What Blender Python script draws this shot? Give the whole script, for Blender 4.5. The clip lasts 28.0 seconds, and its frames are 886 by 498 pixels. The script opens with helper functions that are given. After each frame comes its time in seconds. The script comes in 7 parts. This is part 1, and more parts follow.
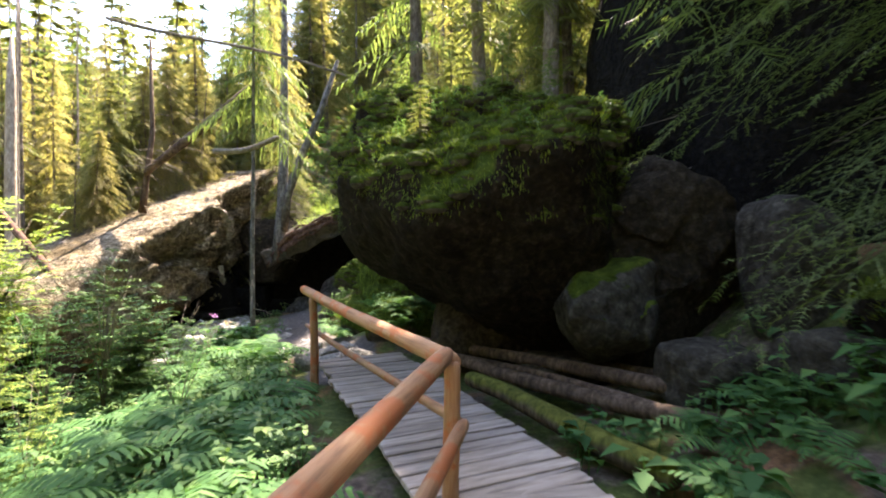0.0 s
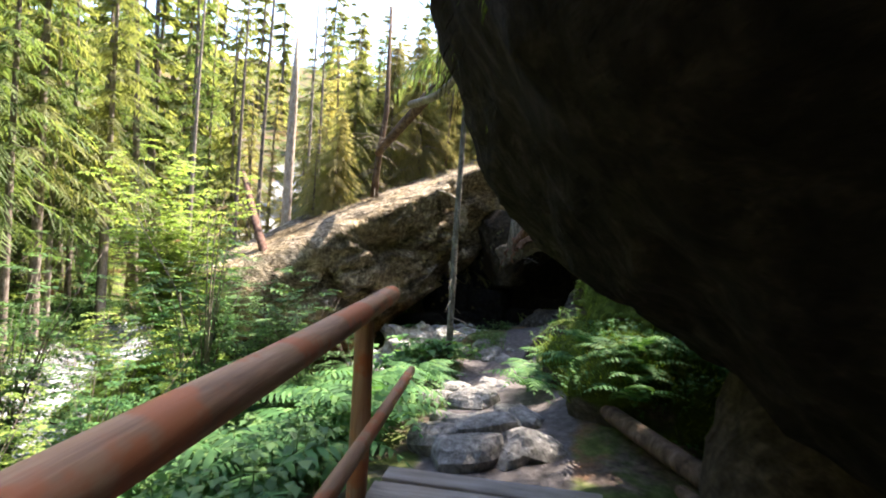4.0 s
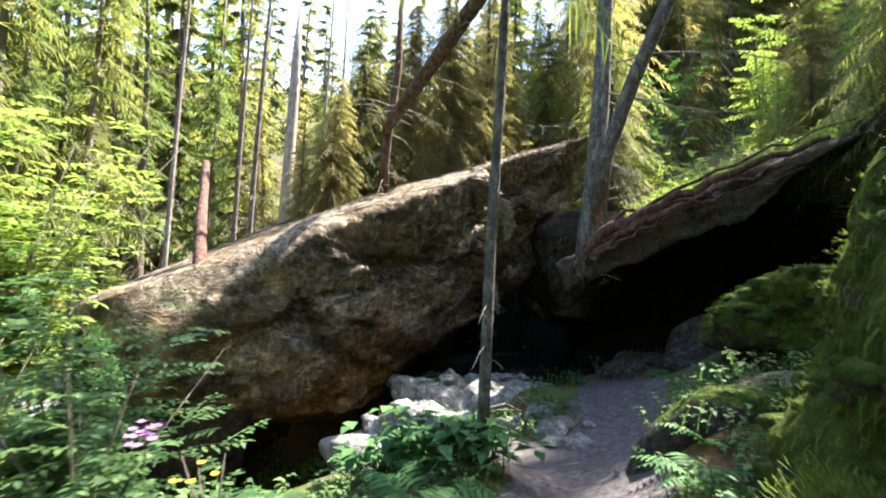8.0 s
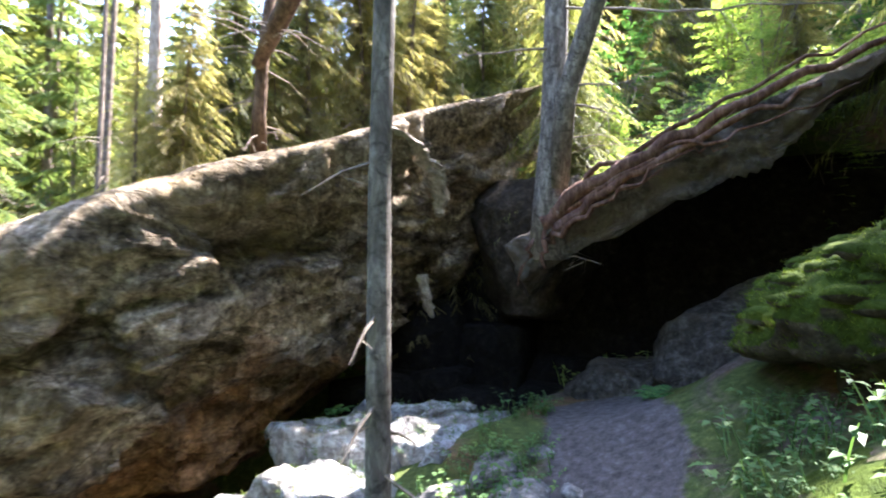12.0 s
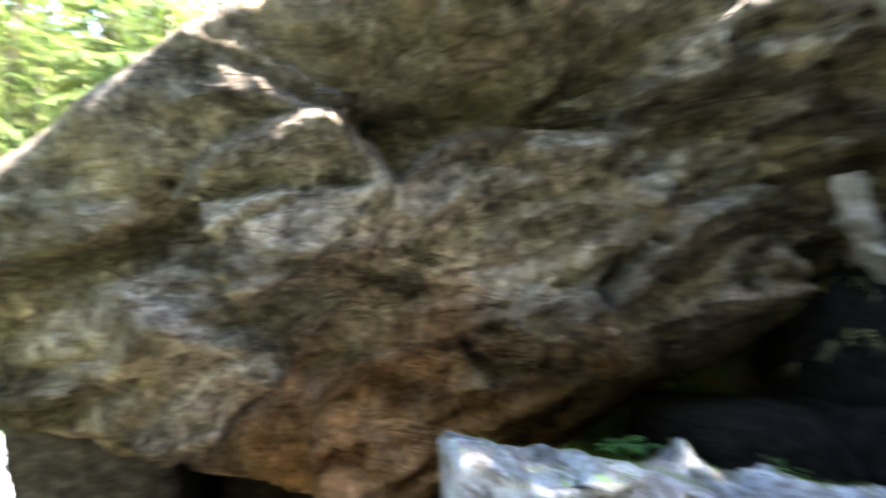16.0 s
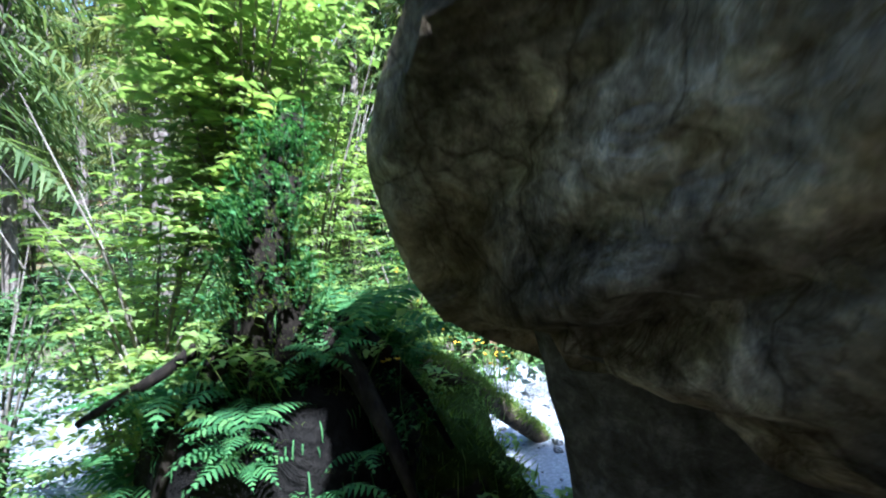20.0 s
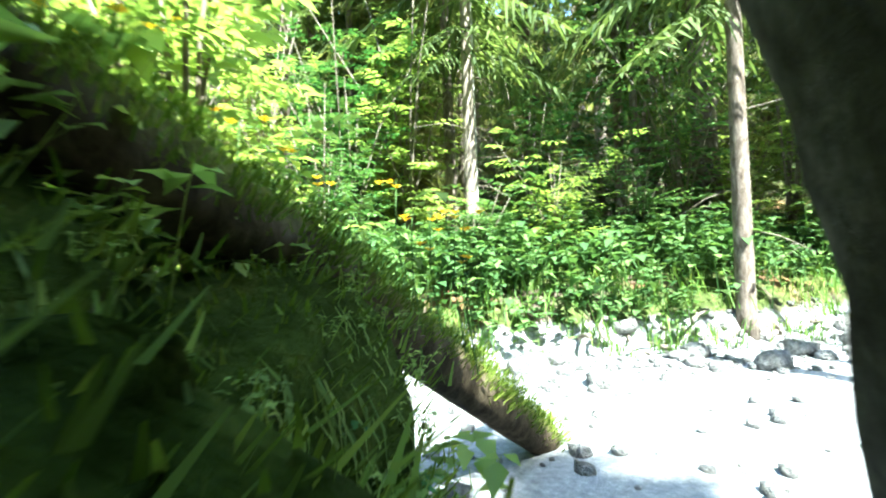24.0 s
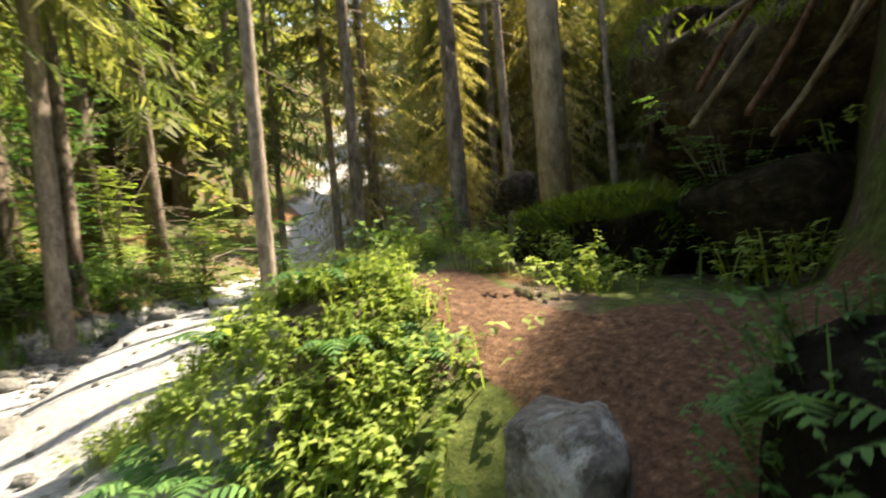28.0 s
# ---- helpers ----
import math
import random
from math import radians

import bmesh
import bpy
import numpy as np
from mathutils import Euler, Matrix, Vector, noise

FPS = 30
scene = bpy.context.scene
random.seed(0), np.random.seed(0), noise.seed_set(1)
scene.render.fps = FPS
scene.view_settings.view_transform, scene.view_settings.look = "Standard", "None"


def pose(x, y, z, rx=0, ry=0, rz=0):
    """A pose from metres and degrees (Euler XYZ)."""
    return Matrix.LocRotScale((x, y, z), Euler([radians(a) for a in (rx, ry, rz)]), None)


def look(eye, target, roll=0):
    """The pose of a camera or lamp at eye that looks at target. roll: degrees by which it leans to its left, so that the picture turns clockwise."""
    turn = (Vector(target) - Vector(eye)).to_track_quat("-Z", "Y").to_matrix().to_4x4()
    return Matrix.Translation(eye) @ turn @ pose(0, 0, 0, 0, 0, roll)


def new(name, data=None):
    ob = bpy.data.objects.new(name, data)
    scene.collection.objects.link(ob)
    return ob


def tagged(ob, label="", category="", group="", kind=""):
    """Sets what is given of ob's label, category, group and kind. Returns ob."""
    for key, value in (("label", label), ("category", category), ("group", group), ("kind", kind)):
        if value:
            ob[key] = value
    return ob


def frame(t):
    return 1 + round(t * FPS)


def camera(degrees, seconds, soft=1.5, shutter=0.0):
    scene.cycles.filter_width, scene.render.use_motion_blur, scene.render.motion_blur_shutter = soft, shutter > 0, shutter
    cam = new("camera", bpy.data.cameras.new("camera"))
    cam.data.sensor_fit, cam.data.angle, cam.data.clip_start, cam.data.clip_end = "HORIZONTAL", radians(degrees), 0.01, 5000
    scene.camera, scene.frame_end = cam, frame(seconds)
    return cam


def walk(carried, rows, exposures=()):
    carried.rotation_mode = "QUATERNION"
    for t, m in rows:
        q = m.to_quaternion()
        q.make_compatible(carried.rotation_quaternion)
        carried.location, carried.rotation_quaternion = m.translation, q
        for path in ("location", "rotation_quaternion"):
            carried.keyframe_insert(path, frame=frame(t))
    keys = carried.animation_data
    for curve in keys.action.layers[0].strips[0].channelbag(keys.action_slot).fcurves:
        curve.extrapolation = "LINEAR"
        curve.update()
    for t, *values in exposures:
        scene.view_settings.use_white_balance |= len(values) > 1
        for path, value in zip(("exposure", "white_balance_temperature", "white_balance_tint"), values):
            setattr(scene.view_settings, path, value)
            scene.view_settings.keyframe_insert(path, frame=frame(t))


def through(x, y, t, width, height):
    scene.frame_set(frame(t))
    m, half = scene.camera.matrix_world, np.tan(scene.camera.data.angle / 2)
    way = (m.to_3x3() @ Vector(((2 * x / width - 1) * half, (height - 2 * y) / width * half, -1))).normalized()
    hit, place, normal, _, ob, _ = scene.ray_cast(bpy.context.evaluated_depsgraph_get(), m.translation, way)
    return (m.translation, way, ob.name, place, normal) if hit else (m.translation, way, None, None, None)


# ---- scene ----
cam = camera(84.5, 28.0, soft=1.9, shutter=0.6)
PATH = [
    (0, (0.038, 0.111, 1.666), (0.039, 2.111, 1.657), -0.7),
    (0.5, (0.173, 0.704, 1.618), (0.087, 2.702, 1.631), -0.6),
    (1, (0.297, 1.38, 1.547), (0.11, 3.371, 1.578), -0.3),
    (1.5, (0.432, 2.066, 1.539), (0.11, 4.04, 1.575), -0.2),
    (2, (0.476, 2.639, 1.528), (-0.02, 4.576, 1.567), 0.1),
    (2.5, (0.489, 3.337, 1.411), (-0.208, 5.211, 1.46), 0.6),
    (3, (0.392, 3.896, 1.354), (-0.466, 5.701, 1.396), 1.4),
    (3.5, (0.208, 4.466, 1.332), (-0.79, 6.198, 1.359), 2.4),
    (4, (0.064, 4.946, 1.349), (-1.028, 6.621, 1.363), 2.9),
    (4.5, (-0.189, 5.333, 1.394), (-1.313, 6.987, 1.406), 2.9),
    (6.5, (-1.566, 7.405, 1.377), (-2.762, 9.007, 1.416), 2.8),
    (7, (-1.803, 7.87, 1.324), (-3.028, 9.449, 1.389), 2.8),
    (7.5, (-1.945, 8.336, 1.124), (-3.189, 9.898, 1.235), 2.6),
    (8, (-2.14, 8.803, 1.084), (-3.395, 10.356, 1.209), 2.5),
    (8.5, (-2.332, 9.28, 1.047), (-3.608, 10.814, 1.181), 2.4),
    (9, (-2.486, 9.717, 0.977), (-3.787, 11.229, 1.12), 2.2),
    (9.5, (-2.603, 10.096, 1.014), (-3.943, 11.577, 1.133), 1.9),
    (10, (-2.76, 10.394, 1.013), (-4.127, 11.85, 1.116), 1.5),
    (10.5, (-2.944, 10.646, 1.013), (-4.303, 12.111, 1.106), 1.1),
    (11, (-3.146, 10.903, 1.006), (-4.446, 12.42, 1.107), 1.0),
    (11.5, (-3.316, 11.136, 1.018), (-4.51, 12.737, 1.132), 0.2),
    (12, (-3.505, 11.402, 1.029), (-4.576, 13.087, 1.146), -0.4),
    (12.5, (-3.639, 11.611, 1.035), (-4.605, 13.359, 1.139), -0.8),
    (14.5, (-4.141, 13.569, 0.332), (-5.248, 15.23, 0.45), 0.1),
    (15, (-4.431, 14.062, 0.265), (-5.779, 15.533, 0.404), 0.3),
    (15.5, (-4.909, 14.399, 0.252), (-6.591, 15.47, 0.404), 0.9),
    (16, (-5.407, 14.632, 0.203), (-7.362, 15.022, 0.361), 2.0),
    (16.5, (-5.958, 14.53, 0.159), (-7.921, 14.17, 0.293), 3.3),
    (17, (-6.278, 14.436, 0.15), (-8.018, 13.454, 0.238), 4.1),
    (17.5, (-6.64, 14.187, 0.179), (-8.207, 12.944, 0.211), 3.3),
    (18, (-6.892, 13.999, 0.138), (-8.388, 12.671, 0.144), 2.0),
    (18.5, (-7.158, 13.85, 0.017), (-8.624, 12.49, 0.02), 1.0),
    (19, (-7.426, 13.653, -0.127), (-8.879, 12.28, -0.13), 0.3),
    (19.5, (-7.68, 13.489, -0.314), (-9.117, 12.099, -0.305), -0.1),
    (20, (-7.948, 13.319, -0.506), (-9.375, 11.918, -0.497), -1.0),
    (20.5, (-8.237, 13.148, -0.697), (-9.645, 11.727, -0.688), -1.0),
    (21, (-8.514, 12.95, -0.877), (-9.914, 11.521, -0.877), -1.6),
    (21.5, (-8.83, 12.797, -1.07), (-10.208, 11.348, -1.058), -2.2),
    (22.5, (-9.38, 12.02, -1.44), (-10.75, 10.57, -1.38), -1.9),
    (23.5, (-10.403, 11.641, -1.739), (-11.81, 10.22, -1.701), -1.5),
    (24, (-10.648, 11.341, -1.769), (-12.142, 10.011, -1.735), -1.9),
    (24.5, (-10.875, 11.185, -1.777), (-12.448, 9.949, -1.746), -2.1),
    (25, (-11.128, 11.069, -1.779), (-12.811, 9.988, -1.748), -1.9),
    (25.5, (-11.325, 10.953, -1.76), (-13.173, 10.186, -1.736), -2.4),
    (26, (-11.487, 10.94, -1.736), (-13.474, 10.713, -1.732), -3.5),
    (26.5, (-11.783, 11.01, -1.799), (-13.722, 11.501, -1.805), -4.1),
    (27, (-12.175, 11.224, -1.793), (-13.841, 12.33, -1.818), -4.7),
    (27.5, (-12.378, 11.51, -1.76), (-13.79, 12.926, -1.787), -4.6),
    (28, (-12.458, 11.639, -1.606), (-13.695, 13.21, -1.664), -4.8),
]
EXPOSURES = [  # seconds, stops, kelvin, tint
    (0.0, 2.95, 7200, 18), (4.0, 2.65, 6700, 15), (7.0, 2.6, 6300, 13), (9.0, 3.0, 6200, 17), (12.0, 3.6, 6000, 19), (14.5, 4.4, 6000, 15), (16.0, 4.75, 5900, 16), (17.5, 3.0, 4600, 14), (20.0, 2.45, 4700, 12), (21.5, 2.45, 4800, 15),
    (22.5, 3.0, 5400, 2), (23.5, 3.5, 5600, -6), (24.2, 3.2, 5700, -6), (25.0, 2.2, 6200, -4), (26.0, 1.5, 7000, 2), (28.0, 2.3, 8300, 10),
]
walk(cam, [(t, look(eye, target, roll)) for t, eye, target, roll in PATH], EXPOSURES)

# ---------------------------------------------------------------- light
SUN_AZ, SUN_EL = -16.0, 54.0  # degrees from +y, towards -x where positive, and above the horizon
world = bpy.data.worlds.new("sky")
scene.world = world
world.use_nodes = True
wn = world.node_tree
sky = wn.nodes.new("ShaderNodeTexSky")
sky.sky_type = "NISHITA"
sky.sun_disc = False
sky.sun_elevation = radians(SUN_EL)
sky.sun_rotation = radians(-SUN_AZ)
wn.links.new(sky.outputs[0], wn.nodes["Background"].inputs["Color"])
wn.nodes["Background"].inputs["Strength"].default_value = 0.15
sun = new("sun", bpy.data.lights.new("sun", "SUN"))
sun.data.energy, sun.data.angle, sun.data.color = 5.0, radians(0.6), (1.0, 0.93, 0.82)
sd = Vector((-math.sin(radians(SUN_AZ)) * math.cos(radians(SUN_EL)), math.cos(radians(SUN_AZ)) * math.cos(radians(SUN_EL)), math.sin(radians(SUN_EL))))
sun.matrix_world = look(sd * 50, (0, 0, 0))

# ---------------------------------------------------------------- materials
def mat(name):
    m = bpy.data.materials.new(name)
    m.use_nodes = True
    nt = m.node_tree
    return m, nt, nt.nodes["Principled BSDF"]


def nd(nt, kind, **kw):
    n = nt.nodes.new(kind)
    for k, v in kw.items():
        if k in n.inputs:
            n.inputs[k].default_value = v
    return n


def ramp(nt, fac, stops):
    r = nt.nodes.new("ShaderNodeValToRGB")
    e = r.color_ramp.elements
    while len(e) < len(stops):
        e.new(0.5)
    for el, (p, c) in zip(e, stops):
        el.position, el.color = p, (*c, 1) if len(c) == 3 else c
    nt.links.new(fac, r.inputs[0])
    return r.outputs[0]


def coords(nt, scale=1.0, stretch=(1, 1, 1)):
    g = nt.nodes.new("ShaderNodeNewGeometry")
    mp = nt.nodes.new("ShaderNodeMapping")
    mp.inputs["Scale"].default_value = [scale * s for s in stretch]
    nt.links.new(g.outputs["Position"], mp.inputs[0])
    return mp.outputs[0]


def noise_tex(nt, vec, scale, detail=6.0, rough=0.6, dist=0.0):
    n = nd(nt, "ShaderNodeTexNoise", Scale=scale, Detail=detail, Roughness=rough, Distortion=dist)
    nt.links.new(vec, n.inputs["Vector"])
    return n.outputs["Fac"]


def mixc(nt, fac, a, b, mode="MIX"):
    m = nt.nodes.new("ShaderNodeMix")
    m.data_type, m.blend_type = "RGBA", mode
    for sock, v in ((m.inputs[0], fac), (m.inputs[6], a), (m.inputs[7], b)):
        if isinstance(v, (int, float)):
            sock.default_value = v
        elif isinstance(v, tuple):
            sock.default_value = (*v, 1)
        else:
            nt.links.new(v, sock)
    return m.outputs[2]


def bump(nt, bsdf, height, strength=0.5, dist=0.02):
    b = nd(nt, "ShaderNodeBump", Strength=strength, Distance=dist)
    nt.links.new(height, b.inputs["Height"])
    nt.links.new(b.outputs[0], bsdf.inputs["Normal"])


def upness(nt):
    """How far the surface faces up, 0 to 1: moss and litter settle there."""
    g = nt.nodes.new("ShaderNodeNewGeometry")
    s = nt.nodes.new("ShaderNodeSeparateXYZ")
    nt.links.new(g.outputs["Normal"], s.inputs[0])
    return s.outputs["Z"]


def mth(nt, op, a, b=0.0):
    m = nt.nodes.new("ShaderNodeMath")
    m.operation = op
    for sock, v in zip(m.inputs, (a, b)):
        if isinstance(v, (int, float)):
            sock.default_value = v
        else:
            nt.links.new(v, sock)
    return m.outputs[0]


def nd_colour(nt, vec, scale):
    n = nd(nt, "ShaderNodeTexNoise", Scale=scale, Detail=5.0)
    nt.links.new(vec, n.inputs["Vector"])
    return n.outputs["Color"]


def stone_mat(name, dark, mid, light, tint=None, moss=None, lichen=0.0, rough=0.9, scale=1.0, rust=None, relief=0.05):
    m, nt, b = mat(name)
    v = coords(nt, scale)
    big = noise_tex(nt, v, 0.9, 5, 0.6, 0.6)
    fine = noise_tex(nt, v, 9.0, 8, 0.7, 0.3)
    streak = noise_tex(nt, coords(nt, scale, (1, 1, 0.25)), 3.0, 7, 0.65, 0.8)
    col = ramp(nt, fine, [(0.3, dark), (0.52, mid), (0.72, light)])
    col = mixc(nt, 0.75, col, ramp(nt, streak, [(0.3, (0.35, 0.33, 0.3)), (0.65, (1.15, 1.12, 1.08))]), "MULTIPLY")
    if tint:
        col = mixc(nt, ramp(nt, big, [(0.48, (0, 0, 0)), (0.62, (0.75, 0.75, 0.75))]), col, mixc(nt, 0.8, col, tint, "MIX"))
    if rust:  # seepage stains low on the face
        g = nt.nodes.new("ShaderNodeNewGeometry")
        sx = nt.nodes.new("ShaderNodeSeparateXYZ")
        nt.links.new(g.outputs["Position"], sx.inputs[0])
        low_end = mth(nt, "MULTIPLY", mth(nt, "SUBTRACT", 14.6, sx.outputs["Y"]), 1.2)
        k = mth(nt, "ADD", mth(nt, "ADD", sx.outputs["Z"], mth(nt, "MAXIMUM", low_end, 0.0)), mth(nt, "MULTIPLY", mth(nt, "SUBTRACT", big, 0.5), 3.5))
        col = mixc(nt, ramp(nt, mth(nt, "MULTIPLY_ADD", k, 0.4), [(0.12, (0.85, 0.85, 0.85)), (0.52, (0, 0, 0))]), col, mixc(nt, 1.0, ramp(nt, fine, [(0.3, (0.35, 0.35, 0.35)), (0.7, (1.3, 1.3, 1.3))]), rust, "MULTIPLY"))
    if lichen:
        f = mth(nt, "MULTIPLY", ramp(nt, noise_tex(nt, v, 3.2, 9, 0.75, 0.5), [(0.5, (0, 0, 0)), (0.56, (1, 1, 1))]), lichen)
        col = mixc(nt, f, col, ramp(nt, noise_tex(nt, v, 14, 5), [(0.3, (0.34, 0.36, 0.36)), (0.7, (0.62, 0.64, 0.64))]))
    if moss:
        cover = mth(nt, "ADD", mth(nt, "MULTIPLY", upness(nt), 0.9), mth(nt, "MULTIPLY", big, 0.9))
        f = ramp(nt, cover, [(moss, (0, 0, 0)), (moss + 0.12, (1, 1, 1))])
        green = ramp(nt, noise_tex(nt, v, 6, 8, 0.7), [(0.3, (0.02, 0.034, 0.006)), (0.55, (0.065, 0.096, 0.015)), (0.75, (0.155, 0.18, 0.034))])
        col = mixc(nt, f, col, green)
    crag = noise_tex(nt, coords(nt, scale, (1.0, 0.55, 1.25)) if rust else v, 2.2, 10, 0.58 if rust else 0.62, 1.2)
    if rust:  # dark lichen in the hollows of the break, dusty pale ridges
        col = mixc(nt, 0.6, col, ramp(nt, crag, [(0.36, (0.35, 0.33, 0.3)), (0.47, (0.85, 0.84, 0.8)), (0.6, (1.2, 1.17, 1.1)), (0.72, (1.7, 1.65, 1.55))]), "MULTIPLY")
        tone = noise_tex(nt, coords(nt, scale, (0.6, 0.8, 1.3)), 0.75, 4, 0.55, 1.6)
        col = mixc(nt, 1.0, col, ramp(nt, tone, [(0.36, (0.38, 0.36, 0.32)), (0.5, (0.95, 0.93, 0.9)), (0.66, (1.35, 1.33, 1.3))]), "MULTIPLY")
        speck = noise_tex(nt, coords(nt, scale, (1, 0.6, 1)), 26.0, 6, 0.75)
        col = mixc(nt, 0.4, col, ramp(nt, speck, [(0.36, (0.35, 0.33, 0.3)), (0.5, (1, 1, 1)), (0.64, (1.7, 1.65, 1.55))]), "MULTIPLY")
        cr = nd(nt, "ShaderNodeTexVoronoi", Scale=1.1)
        cr.feature = "DISTANCE_TO_EDGE"
        warp = mixc(nt, 0.35, v, nd_colour(nt, v, 2.0), "ADD")
        nt.links.new(warp, cr.inputs["Vector"])
        col = mixc(nt, 1.0, col, ramp(nt, cr.outputs["Distance"], [(0.0, (0.5, 0.48, 0.45)), (0.014, (1, 1, 1))]), "MULTIPLY")
    if rust:  # thin flakes along the bedding, crease shade and ridge light put into the colour
        flake = mth(nt, "ABSOLUTE", mth(nt, "SUBTRACT", noise_tex(nt, coords(nt, scale, (1.0, 0.6, 1.2)), 2.3, 10, 0.6, 1.1), 0.5))
        col = mixc(nt, 0.6, col, ramp(nt, flake, [(0.0, (0.35, 0.33, 0.3)), (0.015, (1.0, 1.0, 1.0)), (0.14, (1.5, 1.48, 1.44))]), "MULTIPLY")
    nt.links.new(col, b.inputs["Base Color"])
    b.inputs["Roughness"].default_value = rough
    b.inputs["Specular IOR Level"].default_value = 0.07
    h = mth(nt, "ADD", mth(nt, "ADD", fine, mth(nt, "MULTIPLY", streak, 1.5)), mth(nt, "MULTIPLY", crag, 2.0 if rust else 4.0))
    if rust:
        h = mth(nt, "ADD", h, mth(nt, "MULTIPLY", flake, 7.0))
    bump(nt, b, h, 1.0, relief)
    return m


def leaf_mat(name, dark, light, through=0.35, tip=None, rough=0.55):
    """Leaves: each island of the mesh its own shade, some light let through."""
    m, nt, b = mat(name)
    g = nt.nodes.new("ShaderNodeNewGeometry")
    v = coords(nt)
    k = mth(nt, "ADD", mth(nt, "MULTIPLY", g.outputs["Random Per Island"], 0.55), mth(nt, "MULTIPLY", noise_tex(nt, v, 1.3, 4), 0.45))
    stops = [(0.15, dark), (0.7, light)]
    if tip:
        stops = [(0.15, dark), (0.6, light), (0.93, tip)]
    col = ramp(nt, k, stops)
    nt.links.new(col, b.inputs["Base Color"])
    b.inputs["Roughness"].default_value = rough
    b.inputs["Specular IOR Level"].default_value = 0.2
    if through:
        t = nt.nodes.new("ShaderNodeBsdfTranslucent")
        nt.links.new(mixc(nt, 1.0, col, (1.2, 1.25, 0.7), "MULTIPLY"), t.inputs["Color"])
        mx = nd(nt, "ShaderNodeMixShader", Fac=through)
        out = nt.nodes["Material Output"]
        nt.links.new(b.outputs[0], mx.inputs[1])
        nt.links.new(t.outputs[0], mx.inputs[2])
        nt.links.new(mx.outputs[0], out.inputs["Surface"])
    return m


def wood_mat(name, dark, mid, light, stretch=(1, 1, 1), scale=8.0, patch=None, rough=0.75):
    m, nt, b = mat(name)
    tc = nt.nodes.new("ShaderNodeTexCoord")
    mp = nt.nodes.new("ShaderNodeMapping")
    mp.inputs["Scale"].default_value = stretch
    oi = nt.nodes.new("ShaderNodeObjectInfo")
    nt.links.new(tc.outputs["Object"], mp.inputs[0])
    nt.links.new(mth(nt, "MULTIPLY", oi.outputs["Random"], 20.0), mp.inputs["Location"])
    grain = noise_tex(nt, mp.outputs[0], scale, 8, 0.65, 0.6)
    blot = noise_tex(nt, tc.outputs["Object"], 3.5, 5, 0.6)
    col = ramp(nt, grain, [(0.3, dark), (0.5, mid), (0.7, light)])
    if patch:
        col = mixc(nt, ramp(nt, blot, [(0.5, (0, 0, 0)), (0.57, (0.9, 0.9, 0.9))]), col, patch)
    shade = ramp(nt, mth(nt, "ADD", mth(nt, "MULTIPLY", oi.outputs["Random"], 0.5), mth(nt, "MULTIPLY", blot, 0.5)), [(0.2, (0.7, 0.7, 0.72)), (0.8, (1.15, 1.12, 1.1))])
    col = mixc(nt, 1.0, col, shade, "MULTIPLY")
    nt.links.new(col, b.inputs["Base Color"])
    b.inputs["Roughness"].default_value = rough
    bump(nt, b, grain, 0.5, 0.01)
    return m


def bark_mat(name, dark, mid, light, band=0.0, moss=False):
    m, nt, b = mat(name)
    v = coords(nt, 1.0, (1, 1, 0.35))
    n1 = noise_tex(nt, v, 14, 8, 0.7, 0.4)
    n2 = noise_tex(nt, coords(nt), 2.0, 5, 0.6)
    col = ramp(nt, n1, [(0.32, dark), (0.5, mid), (0.68, light)])
    if band:
        bands = noise_tex(nt, coords(nt, 1.0, (2.2, 2.2, 2.8)), 3.5, 7, 0.75, 1.0)
        col = mixc(nt, ramp(nt, bands, [(0.5, (0, 0, 0)), (0.64, (band, band, band))]), col, (0.035, 0.032, 0.03))
    if moss:
        col = mixc(nt, ramp(nt, mth(nt, "ADD", mth(nt, "MULTIPLY", upness(nt), 0.5), n2), [(0.45, (0, 0, 0)), (0.7, (0.9, 0.9, 0.9))]), col,
                   ramp(nt, n1, [(0.3, (0.03, 0.04, 0.008)), (0.7, (0.17, 0.18, 0.035))]))
    col = mixc(nt, 0.6, col, ramp(nt, n2, [(0.3, (0.6, 0.6, 0.6)), (0.7, (1.2, 1.18, 1.12))]), "MULTIPLY")
    nt.links.new(col, b.inputs["Base Color"])
    b.inputs["Roughness"].default_value = 0.9
    b.inputs["Specular IOR Level"].default_value = 0.1
    bump(nt, b, n1, 0.8, 0.02)
    return m


# ---------------------------------------------------------------- mesh helpers
def mesh(name, verts, faces, material, smooth=False):
    me = bpy.data.meshes.new(name)
    me.from_pydata([tuple(v) for v in verts], [], faces)
    for mm in material if isinstance(material, (list, tuple)) else [material]:
        me.materials.append(mm)
    if smooth:
        me.polygons.foreach_set("use_smooth", [True] * len(me.polygons))
    me.update()
    return me


def part(name, me, parent=None, label="", m=None):
    ob = new(name, me)
    if m is not None:
        ob.matrix_world = m
    if parent is not None:
        ob.parent = parent
    if label:
        ob["label"] = label
    return ob


def thing(name, m, label, category, group="", kind=""):
    ob = new(name)
    ob.empty_display_size = 0.2
    ob.matrix_world = m
    return tagged(ob, label, category, group, kind)


def fbm(p, octaves=4, rough=0.5):
    return noise.fractal(Vector(p), 1.0, 2.0, octaves, noise_basis="PERLIN_ORIGINAL") if octaves else 0.0


